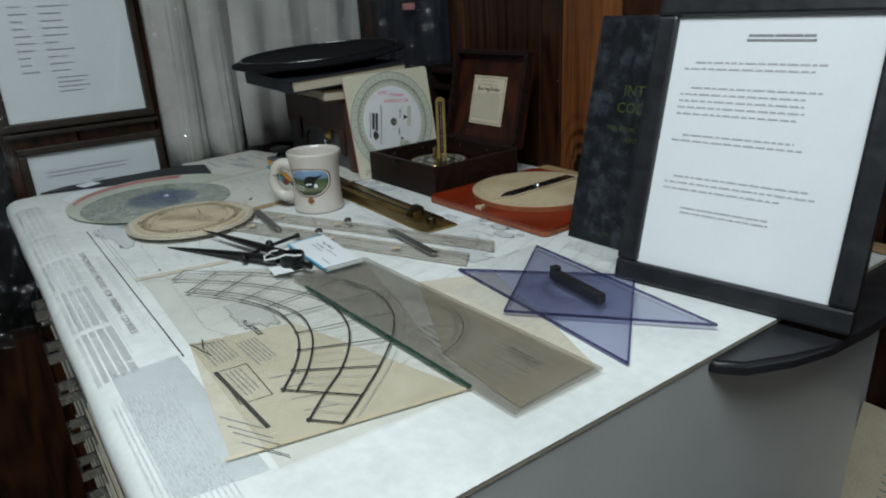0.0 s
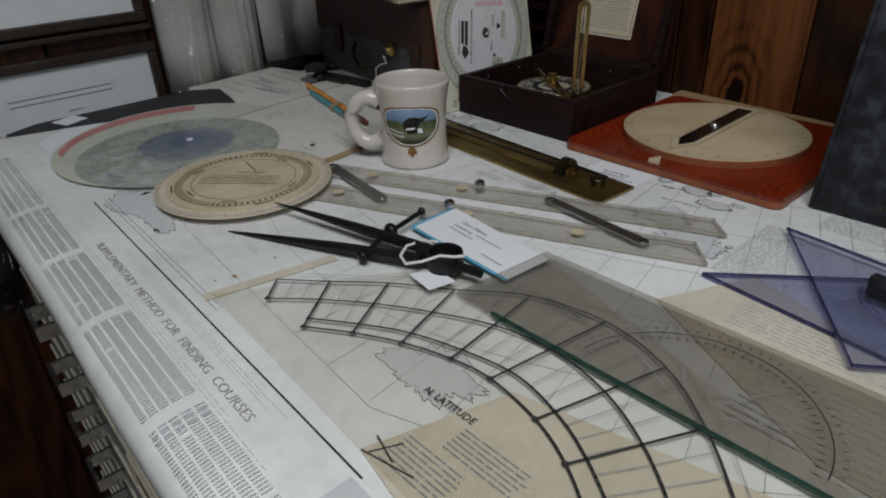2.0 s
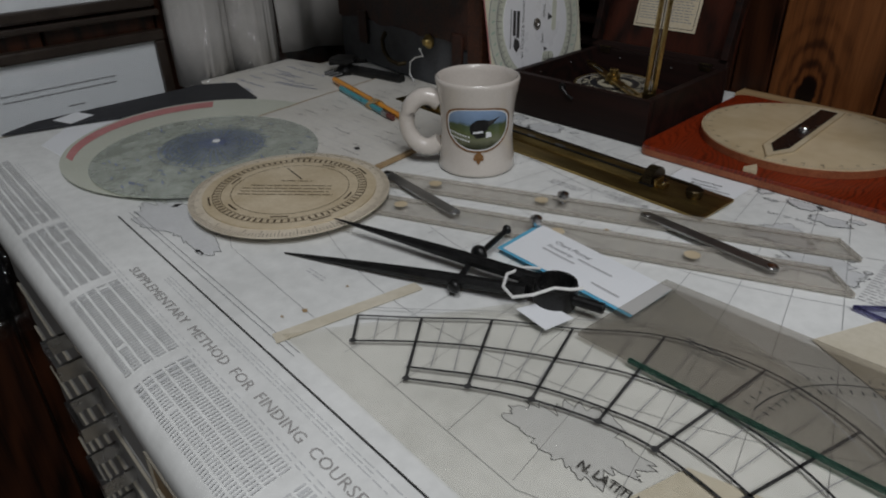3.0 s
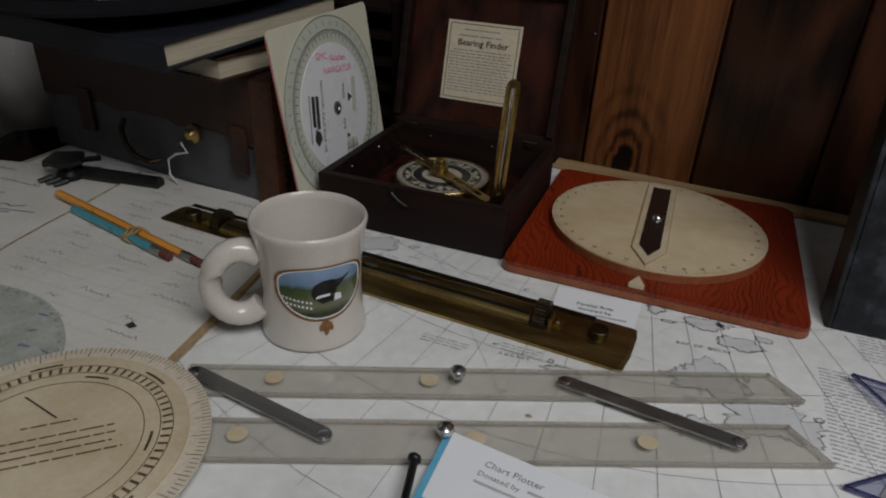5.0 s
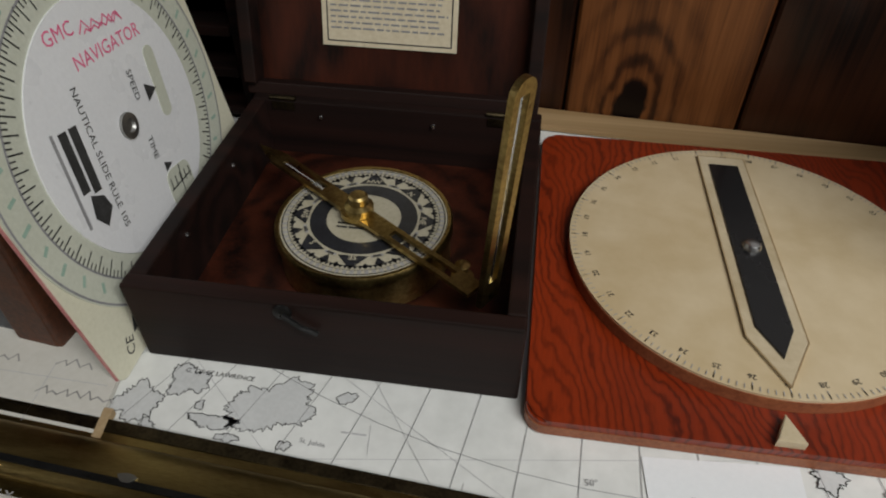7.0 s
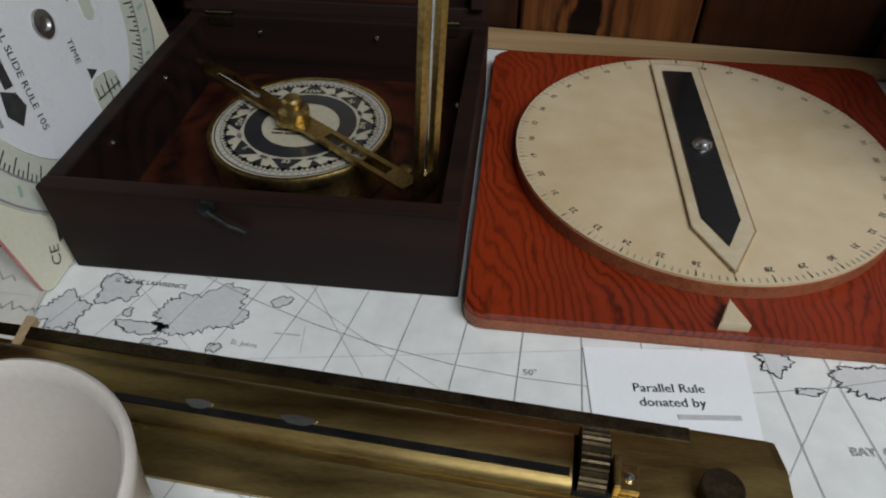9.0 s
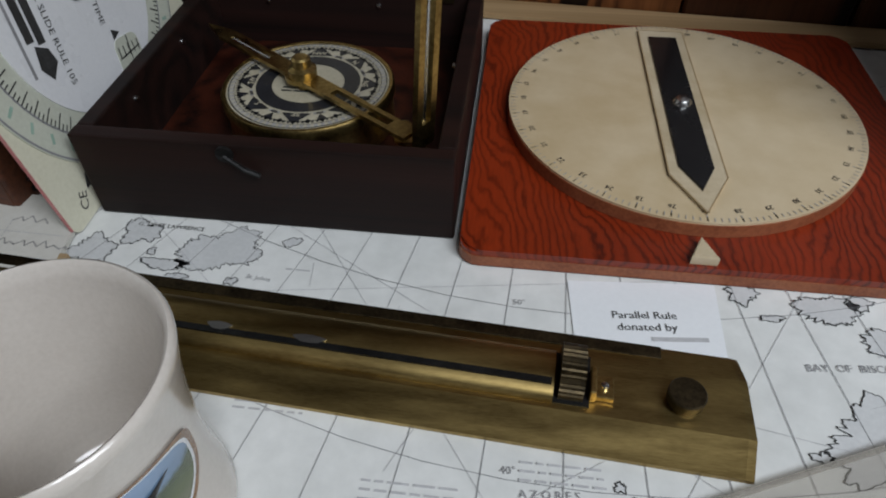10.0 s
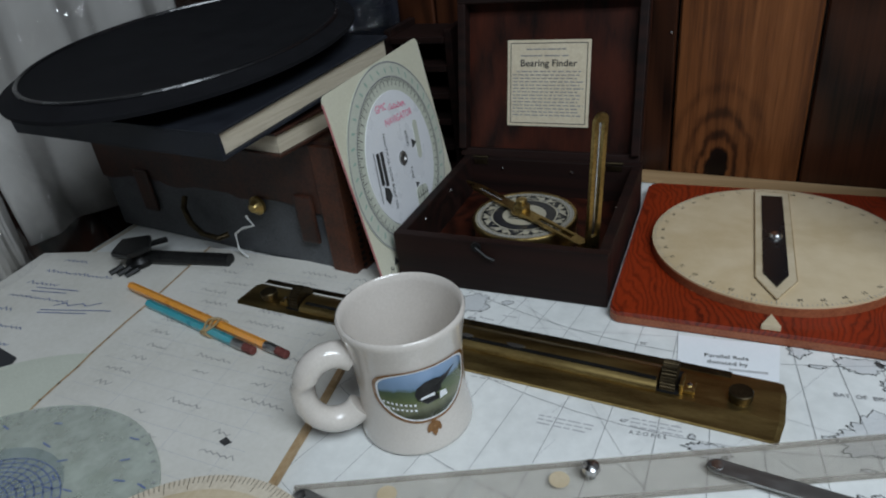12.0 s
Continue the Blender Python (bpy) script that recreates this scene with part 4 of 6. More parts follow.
hpts = []
ha = radians(-138)
for i in range(17):
    a = radians(128 - 256 * i / 16)
    r, zz = 0.033 + 0.0165 + 0.0195 * math.cos(a) - 0.003, 0.0425 + 0.0245 * math.sin(a)
    hpts.append((MX + r * math.cos(ha), MY + r * math.sin(ha), T + zz))
smooth(part("handle", tube(hpts, 0.0058, 14, radii=[0.0074 + 0.0014 * abs(i - 8) / 8 for i in range(17)]), "mug", mug), 60)


def emblem_shape(k):
    """Outline of the picture in (arc, height): a rounded shield, grown by k."""
    out = []
    for i in range(64):
        a = 2 * math.pi * i / 64
        w = 0.030 * (abs(math.cos(a)) ** 0.75) * (1 if math.cos(a) > 0 else -1)
        h = (0.0165 if math.sin(a) > 0 else 0.0205) * (abs(math.sin(a)) ** (0.62 if math.sin(a) > 0 else 0.95)) * (1 if math.sin(a) > 0 else -1)
        w *= 1.0 if h > 0 else 1.0 - 0.25 * (h / 0.0205) ** 2
        out.append((1.09 * w * k, 1.12 * h * k))
    return out


def on_mug(s, h, lift):
    zz = 0.0475 + h
    r = mug_radius(zz) + lift
    a = radians(-46) + s / 0.034
    return (MX + r * math.cos(a), MY + r * math.sin(a), T + 0.0006 + zz)


def mug_patch(k0, k1, lift, steps=6):
    bm = bmesh.new()
    loops = []
    for j in range(steps + 1):
        k = k0 + (k1 - k0) * j / steps
        loops.append([bm.verts.new(on_mug(s, h, lift)) for s, h in emblem_shape(max(k, 0.001))])
    for a, b in zip(loops, loops[1:]):
        for i in range(64):
            bm.faces.new((a[i], b[i], b[(i + 1) % 64], a[(i + 1) % 64]))
    bmesh.ops.remove_doubles(bm, verts=bm.verts, dist=1e-6)
    bmesh.ops.recalc_face_normals(bm, faces=bm.faces)
    return bm


smooth(part("picture", mug_patch(0.0, 0.89, 0.0004), "emblem", mug, "painted lake and hills"), 80)
smooth(part("picture_border", mug_patch(0.925, 1.0, 0.0006, 2), "brown_enamel", mug, "brown border"), 80)
smooth(part("inner_border", mug_patch(0.885, 0.93, 0.0005, 2), "white_card", mug, "thin white lettered line"), 80)


def mug_blob(outline, lift, material, name, label=""):
    bm = bmesh.new()
    n = len(outline)
    cs, ch = sum(p[0] for p in outline) / n, sum(p[1] for p in outline) / n
    hub = bm.verts.new(on_mug(cs, ch, lift))
    loops = [[bm.verts.new(on_mug(cs + (x - cs) * k, ch + (h - ch) * k, lift)) for x, h in outline] for k in (0.33, 0.67, 1.0)]
    for i in range(n):
        bm.faces.new((hub, loops[0][i], loops[0][(i + 1) % n]))
        for p, q in zip(loops, loops[1:]):
            bm.faces.new((p[i], q[i], q[(i + 1) % n], p[(i + 1) % n]))
    bmesh.ops.recalc_face_normals(bm, faces=bm.faces)
    part(name, bm, material, mug, label)


bird = [(-0.006, -0.006), (-0.0075, -0.001), (-0.006, 0.004), (-0.001, 0.0075), (0.005, 0.008), (0.009, 0.0068), (0.013, 0.0072), (0.020, 0.0095), (0.013, 0.0035), (0.009, 0.001), (0.0085, -0.002), (0.004, -0.0045), (-0.001, -0.0050)]
mug_blob(bird, 0.0008, "iron", "dark_bird_shape", "dark waterbird's head and beak")
mug_blob([(-0.005, -0.0055), (0.004, -0.0045), (0.0045, -0.0025), (-0.004, -0.0035)], 0.0010, "white_card", "pale_collar_shape")
mug_blob([(0.007, -0.009), (0.0125, -0.0085), (0.0115, -0.004), (0.0075, -0.0035)], 0.0010, "white_card", "pale_breast_shape")
mug_blob([(-0.005, -0.0058), (0.0065, -0.0045), (0.0065, -0.0085), (-0.001, -0.0095)], 0.0009, "iron", "dark_body_shape")
for i in range(16):
    s = -0.027 + 0.0026 * (i % 8)
    mug_blob([(s, -0.004 - 0.004 * (i // 8) - 0.0005 * (i % 8)), (s + 0.0014, -0.0042 - 0.004 * (i // 8) - 0.0005 * (i % 8)), (s + 0.0014, -0.0058 - 0.004 * (i // 8) - 0.0005 * (i % 8)), (s, -0.0056 - 0.004 * (i // 8) - 0.0005 * (i % 8))], 0.0009, "white_card", "pale_fleck")
for a, l in ((-118, 0.009), (-92, 0.0115), (-66, 0.009)):
    ca, sa = math.cos(radians(a)), math.sin(radians(a))
    mug_blob([(0.001 + l * t * ca - w * sa, -0.0225 + l * t * sa + w * ca) for t, w in ((0, 0.0006), (0.4, 0.0022), (0.8, 0.0016), (1, 0), (0.8, -0.0016), (0.4, -0.0022), (0, -0.0006))], 0.0009, "brown_enamel", "leaf_shape")

# ---- brass rolling rule ----
rule = thing("rolling_rule", (-0.8605, 0.5238, T), "long tarnished brass parallel rolling rule lying on the chart", "parallel rule")
RM = pose(-0.8605, 0.5238, T + 0.0006, 0, 0, -3.8)
L = 0.2085


def bevelled_bar():
    """The flat bar: a raised band along the middle, sloping off to thin edges, with bowed ends."""
    section = [(-0.0258, 0.0), (-0.0258, 0.0020), (-0.0110, 0.0046), (0.0140, 0.0046), (0.0240, 0.0030), (0.0258, 0.0026), (0.0258, 0.0)]
    bm = bmesh.new()
    stations = []
    for u in (-1.0, -0.985, 0.985, 1.0):
        drop = 0.0006 if abs(u) == 1.0 else 0.0
        stations.append([bm.verts.new((u * L + (1 if u > 0 else -1) * 0.0028 * (1 - (y / 0.0258) ** 2), y, max(0.0, z_ - (drop if z_ > 0 else 0)))) for y, z_ in section])
    n = len(section)
    for a, b in zip(stations, stations[1:]):
        for i in range(n):
            bm.faces.new((a[i], b[i], b[(i + 1) % n], a[(i + 1) % n]))
    bm.faces.new(stations[0])
    bm.faces.new(stations[-1][::-1])
    bmesh.ops.recalc_face_normals(bm, faces=bm.faces)
    return bm


part("plate", moved(bevelled_bar(), RM), "brass", rule)


def half_round(x0, x1, r, h, y=0.0, n=14):
    bm = bmesh.new()
    rows = []
    for x in (x0, x1):
        rows.append([bm.verts.new((x, y - r * math.cos(math.pi * i / n), 0.0044 + h * math.sin(math.pi * i / n) ** 0.8)) for i in range(n + 1)])
    for i in range(n):
        bm.faces.new((rows[0][i], rows[1][i], rows[1][i + 1], rows[0][i + 1]))
    bm.faces.new(rows[0])
    bm.faces.new(rows[1][::-1])
    bmesh.ops.recalc_face_normals(bm, faces=bm.faces)
    return bm


smooth(part("housing", moved(half_round(-0.146, 0.137, 0.0118, 0.0060, 0.003), RM), "brass", rule, "half-round brass roller cover"), 50)
part("bevel_strip", moved(box(-L + 0.003, L - 0.030, 0.0195, 0.0254, 0.0030, 0.0042, 0.0003), RM), "dark_brass", rule, "blackened back edge")
part("slot", moved(box(-0.142, 0.136, -0.0040, -0.0012, 0.0080, 0.0104), RM), "iron", rule, "dark slot along the cover")
for cx in (0.1435, -0.1525):
    rim = [((0.0112 if i % 3 else 0.0105) * math.cos(2 * math.pi * i / 90), (0.0112 if i % 3 else 0.0105) * math.sin(2 * math.pi * i / 90)) for i in range(90)]
    wheel = slab(rim, -0.0046, 0.0046)
    part("roller", moved(moved(wheel, pose(0, 0, 0, 0, 90, 0)), RM @ pose(cx, 0.004, 0.0076)), "dark_brass", rule, "knurled dark roller wheel")
    part("roller_well", moved(box(cx - 0.0072, cx + 0.0072, -0.0085, 0.0145, 0.0046, 0.0052), RM), "iron", rule)
    s = 1 if cx > 0 else -1
    br = join(box(cx + s * 0.008 - 0.0012, cx + s * 0.008 + 0.0012, -0.006, 0.006, 0.0046, 0.0115, 0.0006), box(cx + s * 0.012 - 0.004, cx + s * 0.012 + 0.004, -0.005, 0.005, 0.0046, 0.0075, 0.0006))
    b = part("bracket", moved(br, RM), "bright_brass", rule, "small brass axle bracket")
    part("screw", moved(lathe([(0.0, 0.0), (0.0016, 0.0), (0.0016, 0.001), (0.0, 0.0014)], 12), RM @ pose(cx + s * 0.0125, 0, 0.0076)), "chrome", b)
for cx in (0.1855, -0.1830):
    smooth(part("knob", moved(lathe([(0.0, 0.0), (0.0060, 0.0), (0.0062, 0.0020), (0.0070, 0.0028), (0.0071, 0.0068), (0.0066, 0.0074), (0.0, 0.0076)], 32), RM @ pose(cx, 0.000, 0.0046)), "dark_brass", rule, "dark turned knob"))
part("engraving", moved(words("1940", 0.0046, pose(0.030, 0.0142, 0.0056) @ pose(0, 0, 0, -6, 0, 0)), RM), "bright_brass", rule, "worn engraved date")
part("print", moved(strokes([arc(-0.02, -0.0215, 0.012, 60 + 9 * i, 65 + 9 * i, 2) for i in range(7)], 0.0011, 0.0050), RM), "bright_brass", rule)
for wx, wl in ((0.002, 0.010), (0.040, 0.013), (-0.060, 0.008)):
    part("worn_patch", moved(slab([(wx + wl / 2 * math.cos(t) * (1 + 0.2 * math.sin(3 * t)), -0.0005 + 0.0019 * math.sin(t)) for t in [2 * math.pi * i / 14 for i in range(14)]], 0.0098, 0.0107), RM), "dull_steel", rule, "grey worn patch")

# ---- compass box ----
BX0, BX1, BY0, BY1, BT = -0.9475, -0.7705, 0.5940, 0.7660, T + 0.0475
cbox = thing("bearing_finder_box", ((BX0 + BX1) / 2, 0.68, T), "open dark mahogany box holding a brass bearing finder", "instrument box")
w = 0.0085
zb = T + 0.0006
part("front_side", box(BX0, BX1, BY0, BY0 + w, zb, BT, 0.0012), "box_wood", cbox)
part("back_side", box(BX0, BX1, BY1 - w, BY1, zb, BT, 0.0012), "box_wood", cbox)
part("end_side", box(BX0, BX0 + w, BY0 + w, BY1 - w, zb, BT - 0.0002, 0.0012), "box_wood", cbox)
part("end_side", box(BX1 - w, BX1, BY0 + w, BY1 - w, zb, BT - 0.0002, 0.0012), "box_wood", cbox)
part("bottom", box(BX0 + w, BX1 - w, BY0 + w, BY1 - w, zb, T + 0.010), "box_inner", cbox)
LM = Matrix.Translation((0, 0.7630, BT - 0.0005)) @ pose(0, 0, 0, -12.8, 0, 0)
LX0, LX1, LH = -0.9525, -0.7730, 0.1545
lid = part("lid", moved(box(LX0, LX1, 0.010, 0.017, 0.0, LH, 0.0012), LM), "box_inner", cbox, "open lid with a paper label")
for nm, b in (("lid_rail", box(LX0, LX1, -0.004, 0.010, LH - 0.008, LH, 0.001)), ("lid_rail", box(LX0, LX1, 0.001, 0.010, 0.0, 0.008, 0.001)), ("lid_stile", box(LX0, LX0 + 0.008, -0.004, 0.010, 0.008, LH - 0.008, 0.001)), ("lid_stile", box(LX1 - 0.008, LX1, -0.004, 0.010, 0.008, LH - 0.008, 0.001))):
    part(nm, moved(b, LM), "box_wood", lid)
for cx in (-0.928, -0.795):
    part("hinge", join(box(cx - 0.007, cx + 0.007, BY1 - 0.0093, BY1 - 0.0086, BT - 0.006, BT - 0.001), tube([(cx - 0.008, BY1 - 0.0075, BT + 0.001), (cx + 0.008, BY1 - 0.0075, BT + 0.001)], 0.0016, 10)), "dark_brass", cbox, "small metal hinge")
lab = part("label", moved(box(-0.9050, -0.8242, 0.0090, 0.0097, 0.0312, 0.1124), LM), "buff", cbox, "cream printed instruction label")


def upright(bm, lift):
    """Turns flat lettering to stand on the label in the lid."""
    return moved(bm, LM @ pose(-0.8646, 0.0088 - lift, 0.0718, 90, 0, 0) @ Matrix.Diagonal((0.965, 0.93, 1, 1)))


rows = bars(-0.036, 0.036, -0.034, 0.014, 14, 0.001, rng, 0.0042, 0.0020, 0.004, 0.10) + bars(-0.022, 0.022, 0.033, 0.036, 1, 0.001, rng, 0.006, 0.0016) + bars(-0.028, 0.028, 0.026, 0.030, 1, 0.001, rng, 0.014, 0.003)
part("print", upright(strokes(rows, 0.0011, 0), 0.0), "soft_ink", lab)
part("heading", upright(words("Bearing Finder", 0.0098, pose(0, 0.0175, 0), 1.0, "CENTER", 0.012), 0.0002), "ink", lab)
part("border", upright(strokes([[(-0.0385, -0.0405), (0.0385, -0.0405), (0.0385, 0.0405), (-0.0385, 0.0405), (-0.0385, -0.0405)]], 0.0008, 0), 0.0), "ink", lab)
part("catch", join(moved(lathe([(0.0, 0), (0.0042, 0), (0.0040, 0.0015), (0.0, 0.002)], 16), pose(-0.874, BY0 - 0.0001, T + 0.043, 90, 0, 0)), tube([(-0.874, BY0 - 0.0022, T + 0.043), (-0.866, BY0 - 0.0022, T + 0.036), (-0.859, BY0 - 0.0022, T + 0.033)], 0.0013, 8)), "iron", cbox, "dark hook catch")
for cx, cy in ((-0.940, 0.64), (-0.940, 0.70), (-0.780, 0.69), (-0.905, 0.7570), (-0.835, 0.7570)):
    part("pin", moved(lathe([(0, 0), (0.0016, 0), (0.0012, 0.0012), (0, 0.0016)], 10), pose(cx + (0.001 if cx < -0.93 else -0.0005 if cx > -0.79 else 0), cy, T + 0.038, 0 if cy < 0.75 else 90, 90 if cx < -0.93 else -90 if cx > -0.79 else 0, 0)), "chrome", cbox)

# ---- bearing finder inside the box ----
CX, CY, CZ = -0.8575, 0.6710, T + 0.0102
finder = thing("bearing_finder", (CX, CY, CZ), "brass compass dial with a sighting arm, set in the box", "compass")
smooth(part("bowl", lathe([(0.0, 0), (0.0430, 0), (0.0452, 0.001), (0.0448, 0.004), (0.0448, 0.0175), (0.0462, 0.0185), (0.0462, 0.0225), (0.0452, 0.0240), (0.0436, 0.0240), (0.0431, 0.0228), (0.0, 0.0228)], 72, (CX, CY, CZ)), "bright_brass", finder, "round brass rim"))
zc = CZ + 0.0233
part("card", sheet(circle(CX, CY, 0.0432, 72), zc), "compass_white", finder, "cream compass card")
part("dark_ring", ring(CX, CY, 0.0193, 0.0278, zc + 0.0003), "compass_dark", finder)
part("outer_ring", join(ring(CX, CY, 0.0417, 0.0423, zc + 0.0003), ring(CX, CY, 0.0390, 0.0393, zc + 0.0003)), "ink", finder)


def spike(r0, r1, wd, a, mid=0.0):
    """A dark point on the card: a triangle, or a diamond when mid is set."""
    ca, sa = math.cos(a), math.sin(a)
    rm = r0 + (r1 - r0) * mid
    out = [(CX + rm * ca - wd * sa, CY + rm * sa + wd * ca), (CX + r1 * ca, CY + r1 * sa), (CX + rm * ca + wd * sa, CY + rm * sa - wd * ca)]
    if mid:
        out.append((CX + r0 * ca, CY + r0 * sa))
    return sheet(out, zc + 0.0004)


for i, nm in enumerate(("SE", "E", "NE", "N", "NW", "W", "SW", "S")):
    a = radians(-87 + 45 * i)
    point = part("cardinal_point", spike(0.0289, 0.0388, 0.0076, a), "compass_dark", finder, "dark point with a letter")
    part("lettering", words(nm, 0.0046, pose(CX + 0.0292 * math.cos(a), CY + 0.0292 * math.sin(a), zc + 0.0007, 0, 0, math.degrees(a) - 90), 1.0, "CENTER", 0.02), "compass_white", point)
    half = a + radians(22.5)
    part("half_point", spike(0.0314, 0.0388, 0.0024, half, 0.55), "compass_dark", finder)
    part("lettering", strokes([arc(CX, CY, 0.0302, math.degrees(half) - 5, math.degrees(half) + 5, 4)], 0.0017, zc + 0.0004), "pencil_lead", finder)
small = [spike(0.0345, 0.0386, 0.0017, radians(-87 + 11.25 * i), 0.5) for i in range(32) if i % 2]
small += [spike(0.0361, 0.0386, 0.0012, radians(-87 + 3.75 * i)) for i in range(96)]
part("point_print", join(*small), "compass_dark", finder)
part("degree_scale", strokes(ticks(CX, CY, 0.0396, 0.0415, 72), 0.0019, zc + 0.0003), "pencil_lead", finder)
part("centre_print", strokes(bars(CX - 0.012, CX + 0.012, CY - 0.010, CY - 0.004, 2, 0.001, rng, 0.005, 0.0015), 0.0014, zc + 0.0003), "ink", finder)
a0, a1 = Vector((-0.9305, 0.7205)), Vector((-0.7945, 0.6230))
d = (a1 - a0).normalized()
arm_l = (a1 - a0).length
AM = Matrix.Translation((a0.x, a0.y, T + 0.0372)) @ pose(0, 0, 0, 0, 0, math.degrees(math.atan2(d.y, d.x)))


def bar_with_slot(x0, x1, half, s0, s1, sh, z0, z1):
    return join(box(x0, s0, -half, half, z0, z1), box(s1, x1, -half, half, z0, z1), box(s0, s1, sh, half, z0, z1), box(s0, s1, -half, -sh, z0, z1))


armb = join(bar_with_slot(0.018, 0.070, 0.0050, 0.024, 0.060, 0.0024, 0, 0.0022), bar_with_slot(0.070, arm_l, 0.0050, 0.112, 0.154, 0.0024, 0, 0.0022), slab([(0.0, 0.0), (0.018, -0.0050), (0.018, 0.0050)], 0, 0.0022))
bmesh.ops.remove_doubles(armb, verts=armb.verts, dist=1e-5)
part("arm_hub", moved(slab(circle(0.0860, 0, 0.0085, 24), -0.0003, 0.0026), AM), "bright_brass", finder, "round brass hub of the arm")
part("sighting_arm", moved(armb, AM), "bright_brass", finder, "slotted brass sighting arm")
part("arm_wire", moved(tube([(0.024, 0, 0.0012), (0.060, 0, 0.0012)], 0.0005, 6), AM), "chrome", finder)
smooth(part("centre_nut", moved(lathe([(0.0, 0), (0.0075, 0), (0.0075, 0.004), (0.0050, 0.0055), (0.0050, 0.0095), (0.0038, 0.0105), (0.0, 0.0108)], 28), AM @ pose(0.0880, 0, 0.0024)), "bright_brass", finder, "bright brass centre nut"))
part("pivot", lathe([(0.0, 0), (0.005, 0), (0.005, 0.0058), (0.0, 0.0058)], 20, (CX, CY - 0.003, zc)), "bright_brass", finder)
VM = Matrix.Translation((-0.7885, 0.6235, T + 0.0385)) @ pose(0, 0, 0, 0, 4.5, -33)
vb = join(box(-0.0014, 0.0014, -0.0065, -0.0028, 0.008, 0.1025), box(-0.0014, 0.0014, 0.0028, 0.0065, 0.008, 0.1025), box(-0.0014, 0.0014, -0.0065, 0.0065, -0.006, 0.008), moved(slab([(0.0065 * math.cos(radians(t)), 0.0065 * math.sin(radians(t)) + 0) for t in range(0, 181, 15)], -0.0014, 0.0014), pose(0, 0, 0.1025) @ pose(0, 0, 0, 90, 0, 90)))
part("sight_vane", moved(vb, VM), "bright_brass", finder, "upright slotted brass sight vane")
part("vane_wire", moved(tube([(0, 0, 0.008), (0, 0, 0.1025)], 0.0007, 6), VM), "chrome", finder, "white sighting wire")
smooth(part("thumb_screw", lathe([(0.0, 0), (0.006, 0), (0.006, 0.002), (0.0025, 0.003), (0.0025, 0.008), (0.004, 0.010), (0.0, 0.012)], 20, (-0.804, 0.658, T + 0.0102)), "bright_brass", finder))

# ---- red board with the dial ----
dumb = thing("pelorus_board", (-0.647, 0.70, T), "varnished red plywood board carrying a cream bearing dial", "bearing dial")
zr = T + 0.0006
b = slab(rounded(-0.7670, -0.5345, 0.5782, 0.8035, 0.009), zr, zr + 0.0100, 0.0012)
part("board", b, "red_wood", dumb, origin=(-0.62, 0.60, T))
part("board_edge", slab(rounded(-0.7674, -0.5341, 0.5778, 0.8039, 0.009), zr + 0.0008, zr + 0.0064), "edge_ply", dumb, "plywood edge")
DX, DY, DR = -0.6562, 0.6922, 0.0938
dial = part("dial", slab(circle(DX, DY, DR, 96), zr + 0.0102, zr + 0.0185, 0.0008), "dial", dumb, "round cream varnished dial")
part("dial_edge", slab(circle(DX, DY, DR + 0.0004, 96), zr + 0.0102, zr + 0.0172), "edge_ply", dumb, "reddish dial edge")
zd = zr + 0.0189
part("degree_scale", strokes(ticks(DX, DY, DR - 0.0032, DR - 0.0010, 180) + ticks(DX, DY, DR - 0.0050, DR - 0.0010, 36), 0.00042, zd), "pencil_lead", dial)
figs = []
for i in range(36):
    a = 2 * math.pi * i / 36
    figs.append(words("%02d" % i, 0.0040, pose(DX + (DR - 0.0095) * math.cos(a), DY + (DR - 0.0095) * math.sin(a), zd, 0, 0, math.degrees(a) - 90), 1, "CENTER"))
part("figures", join(*figs), "ink", dial)
arrow_out = [(-0.6722, 0.7765), (-0.6450, 0.7765), (-0.6425, 0.6300), (-0.6560, 0.6035), (-0.6700, 0.6300)]
part("arrow_frame", slab(arrow_out, zd - 0.0002, zd + 0.0012, 0.0003), "bone", dial, "cream arrow-shaped frame")
part("arrow_edge", strokes([arrow_out + arrow_out[:1]], 0.0006, zd + 0.0014), "cream_edge", dial)
part("arrow_plate", slab([(-0.6668, 0.7672), (-0.6500, 0.7672), (-0.6480, 0.6360), (-0.6560, 0.6185), (-0.6650, 0.6360)], zd + 0.0010, zd + 0.0024, 0.0003), "black_gloss", dial, "black arrow plate")
smooth(part("screw", lathe([(0.0, 0), (0.0052, 0), (0.0050, 0.0012), (0.0036, 0.0030), (0.0, 0.0038)], 24, (DX, DY, zd + 0.0024)), "chrome", dial, "domed steel screw"))
part("lubber_wedge", slab([(-0.6650, 0.5800), (-0.6530, 0.5800), (-0.6590, 0.5935)], zr + 0.0101, zr + 0.0148, 0.0004), "bone", dumb, "small cream pointer wedge")

# ---- nautical slide rule card ----
slide = thing("slide_rule_card", (-0.97, 0.65, T), "square ivory nautical slide rule card leaning on a box", "slide rule")
P0, P1, P2 = Vector((-0.9505, 0.5745, T + 0.001)), Vector((-0.9515, 0.7245, T + 0.003)), Vector((-0.976, 0.572, T + 0.168))
ex, ey = (P1 - P0).normalized(), (P2 - P0)
ey = (ey - ey.dot(ex) * ex).normalized()
SM = Matrix(((ex.x, ey.x, ex.cross(ey).x, P0.x), (ex.y, ey.y, ex.cross(ey).y, P0.y), (ex.z, ey.z, ex.cross(ey).z, P0.z), (0, 0, 0, 1)))
card = part("card", moved(slab(rounded(0, 0.172, 0, 0.1705, 0.006), -0.0012, 0.0), SM), "ivory", slide)
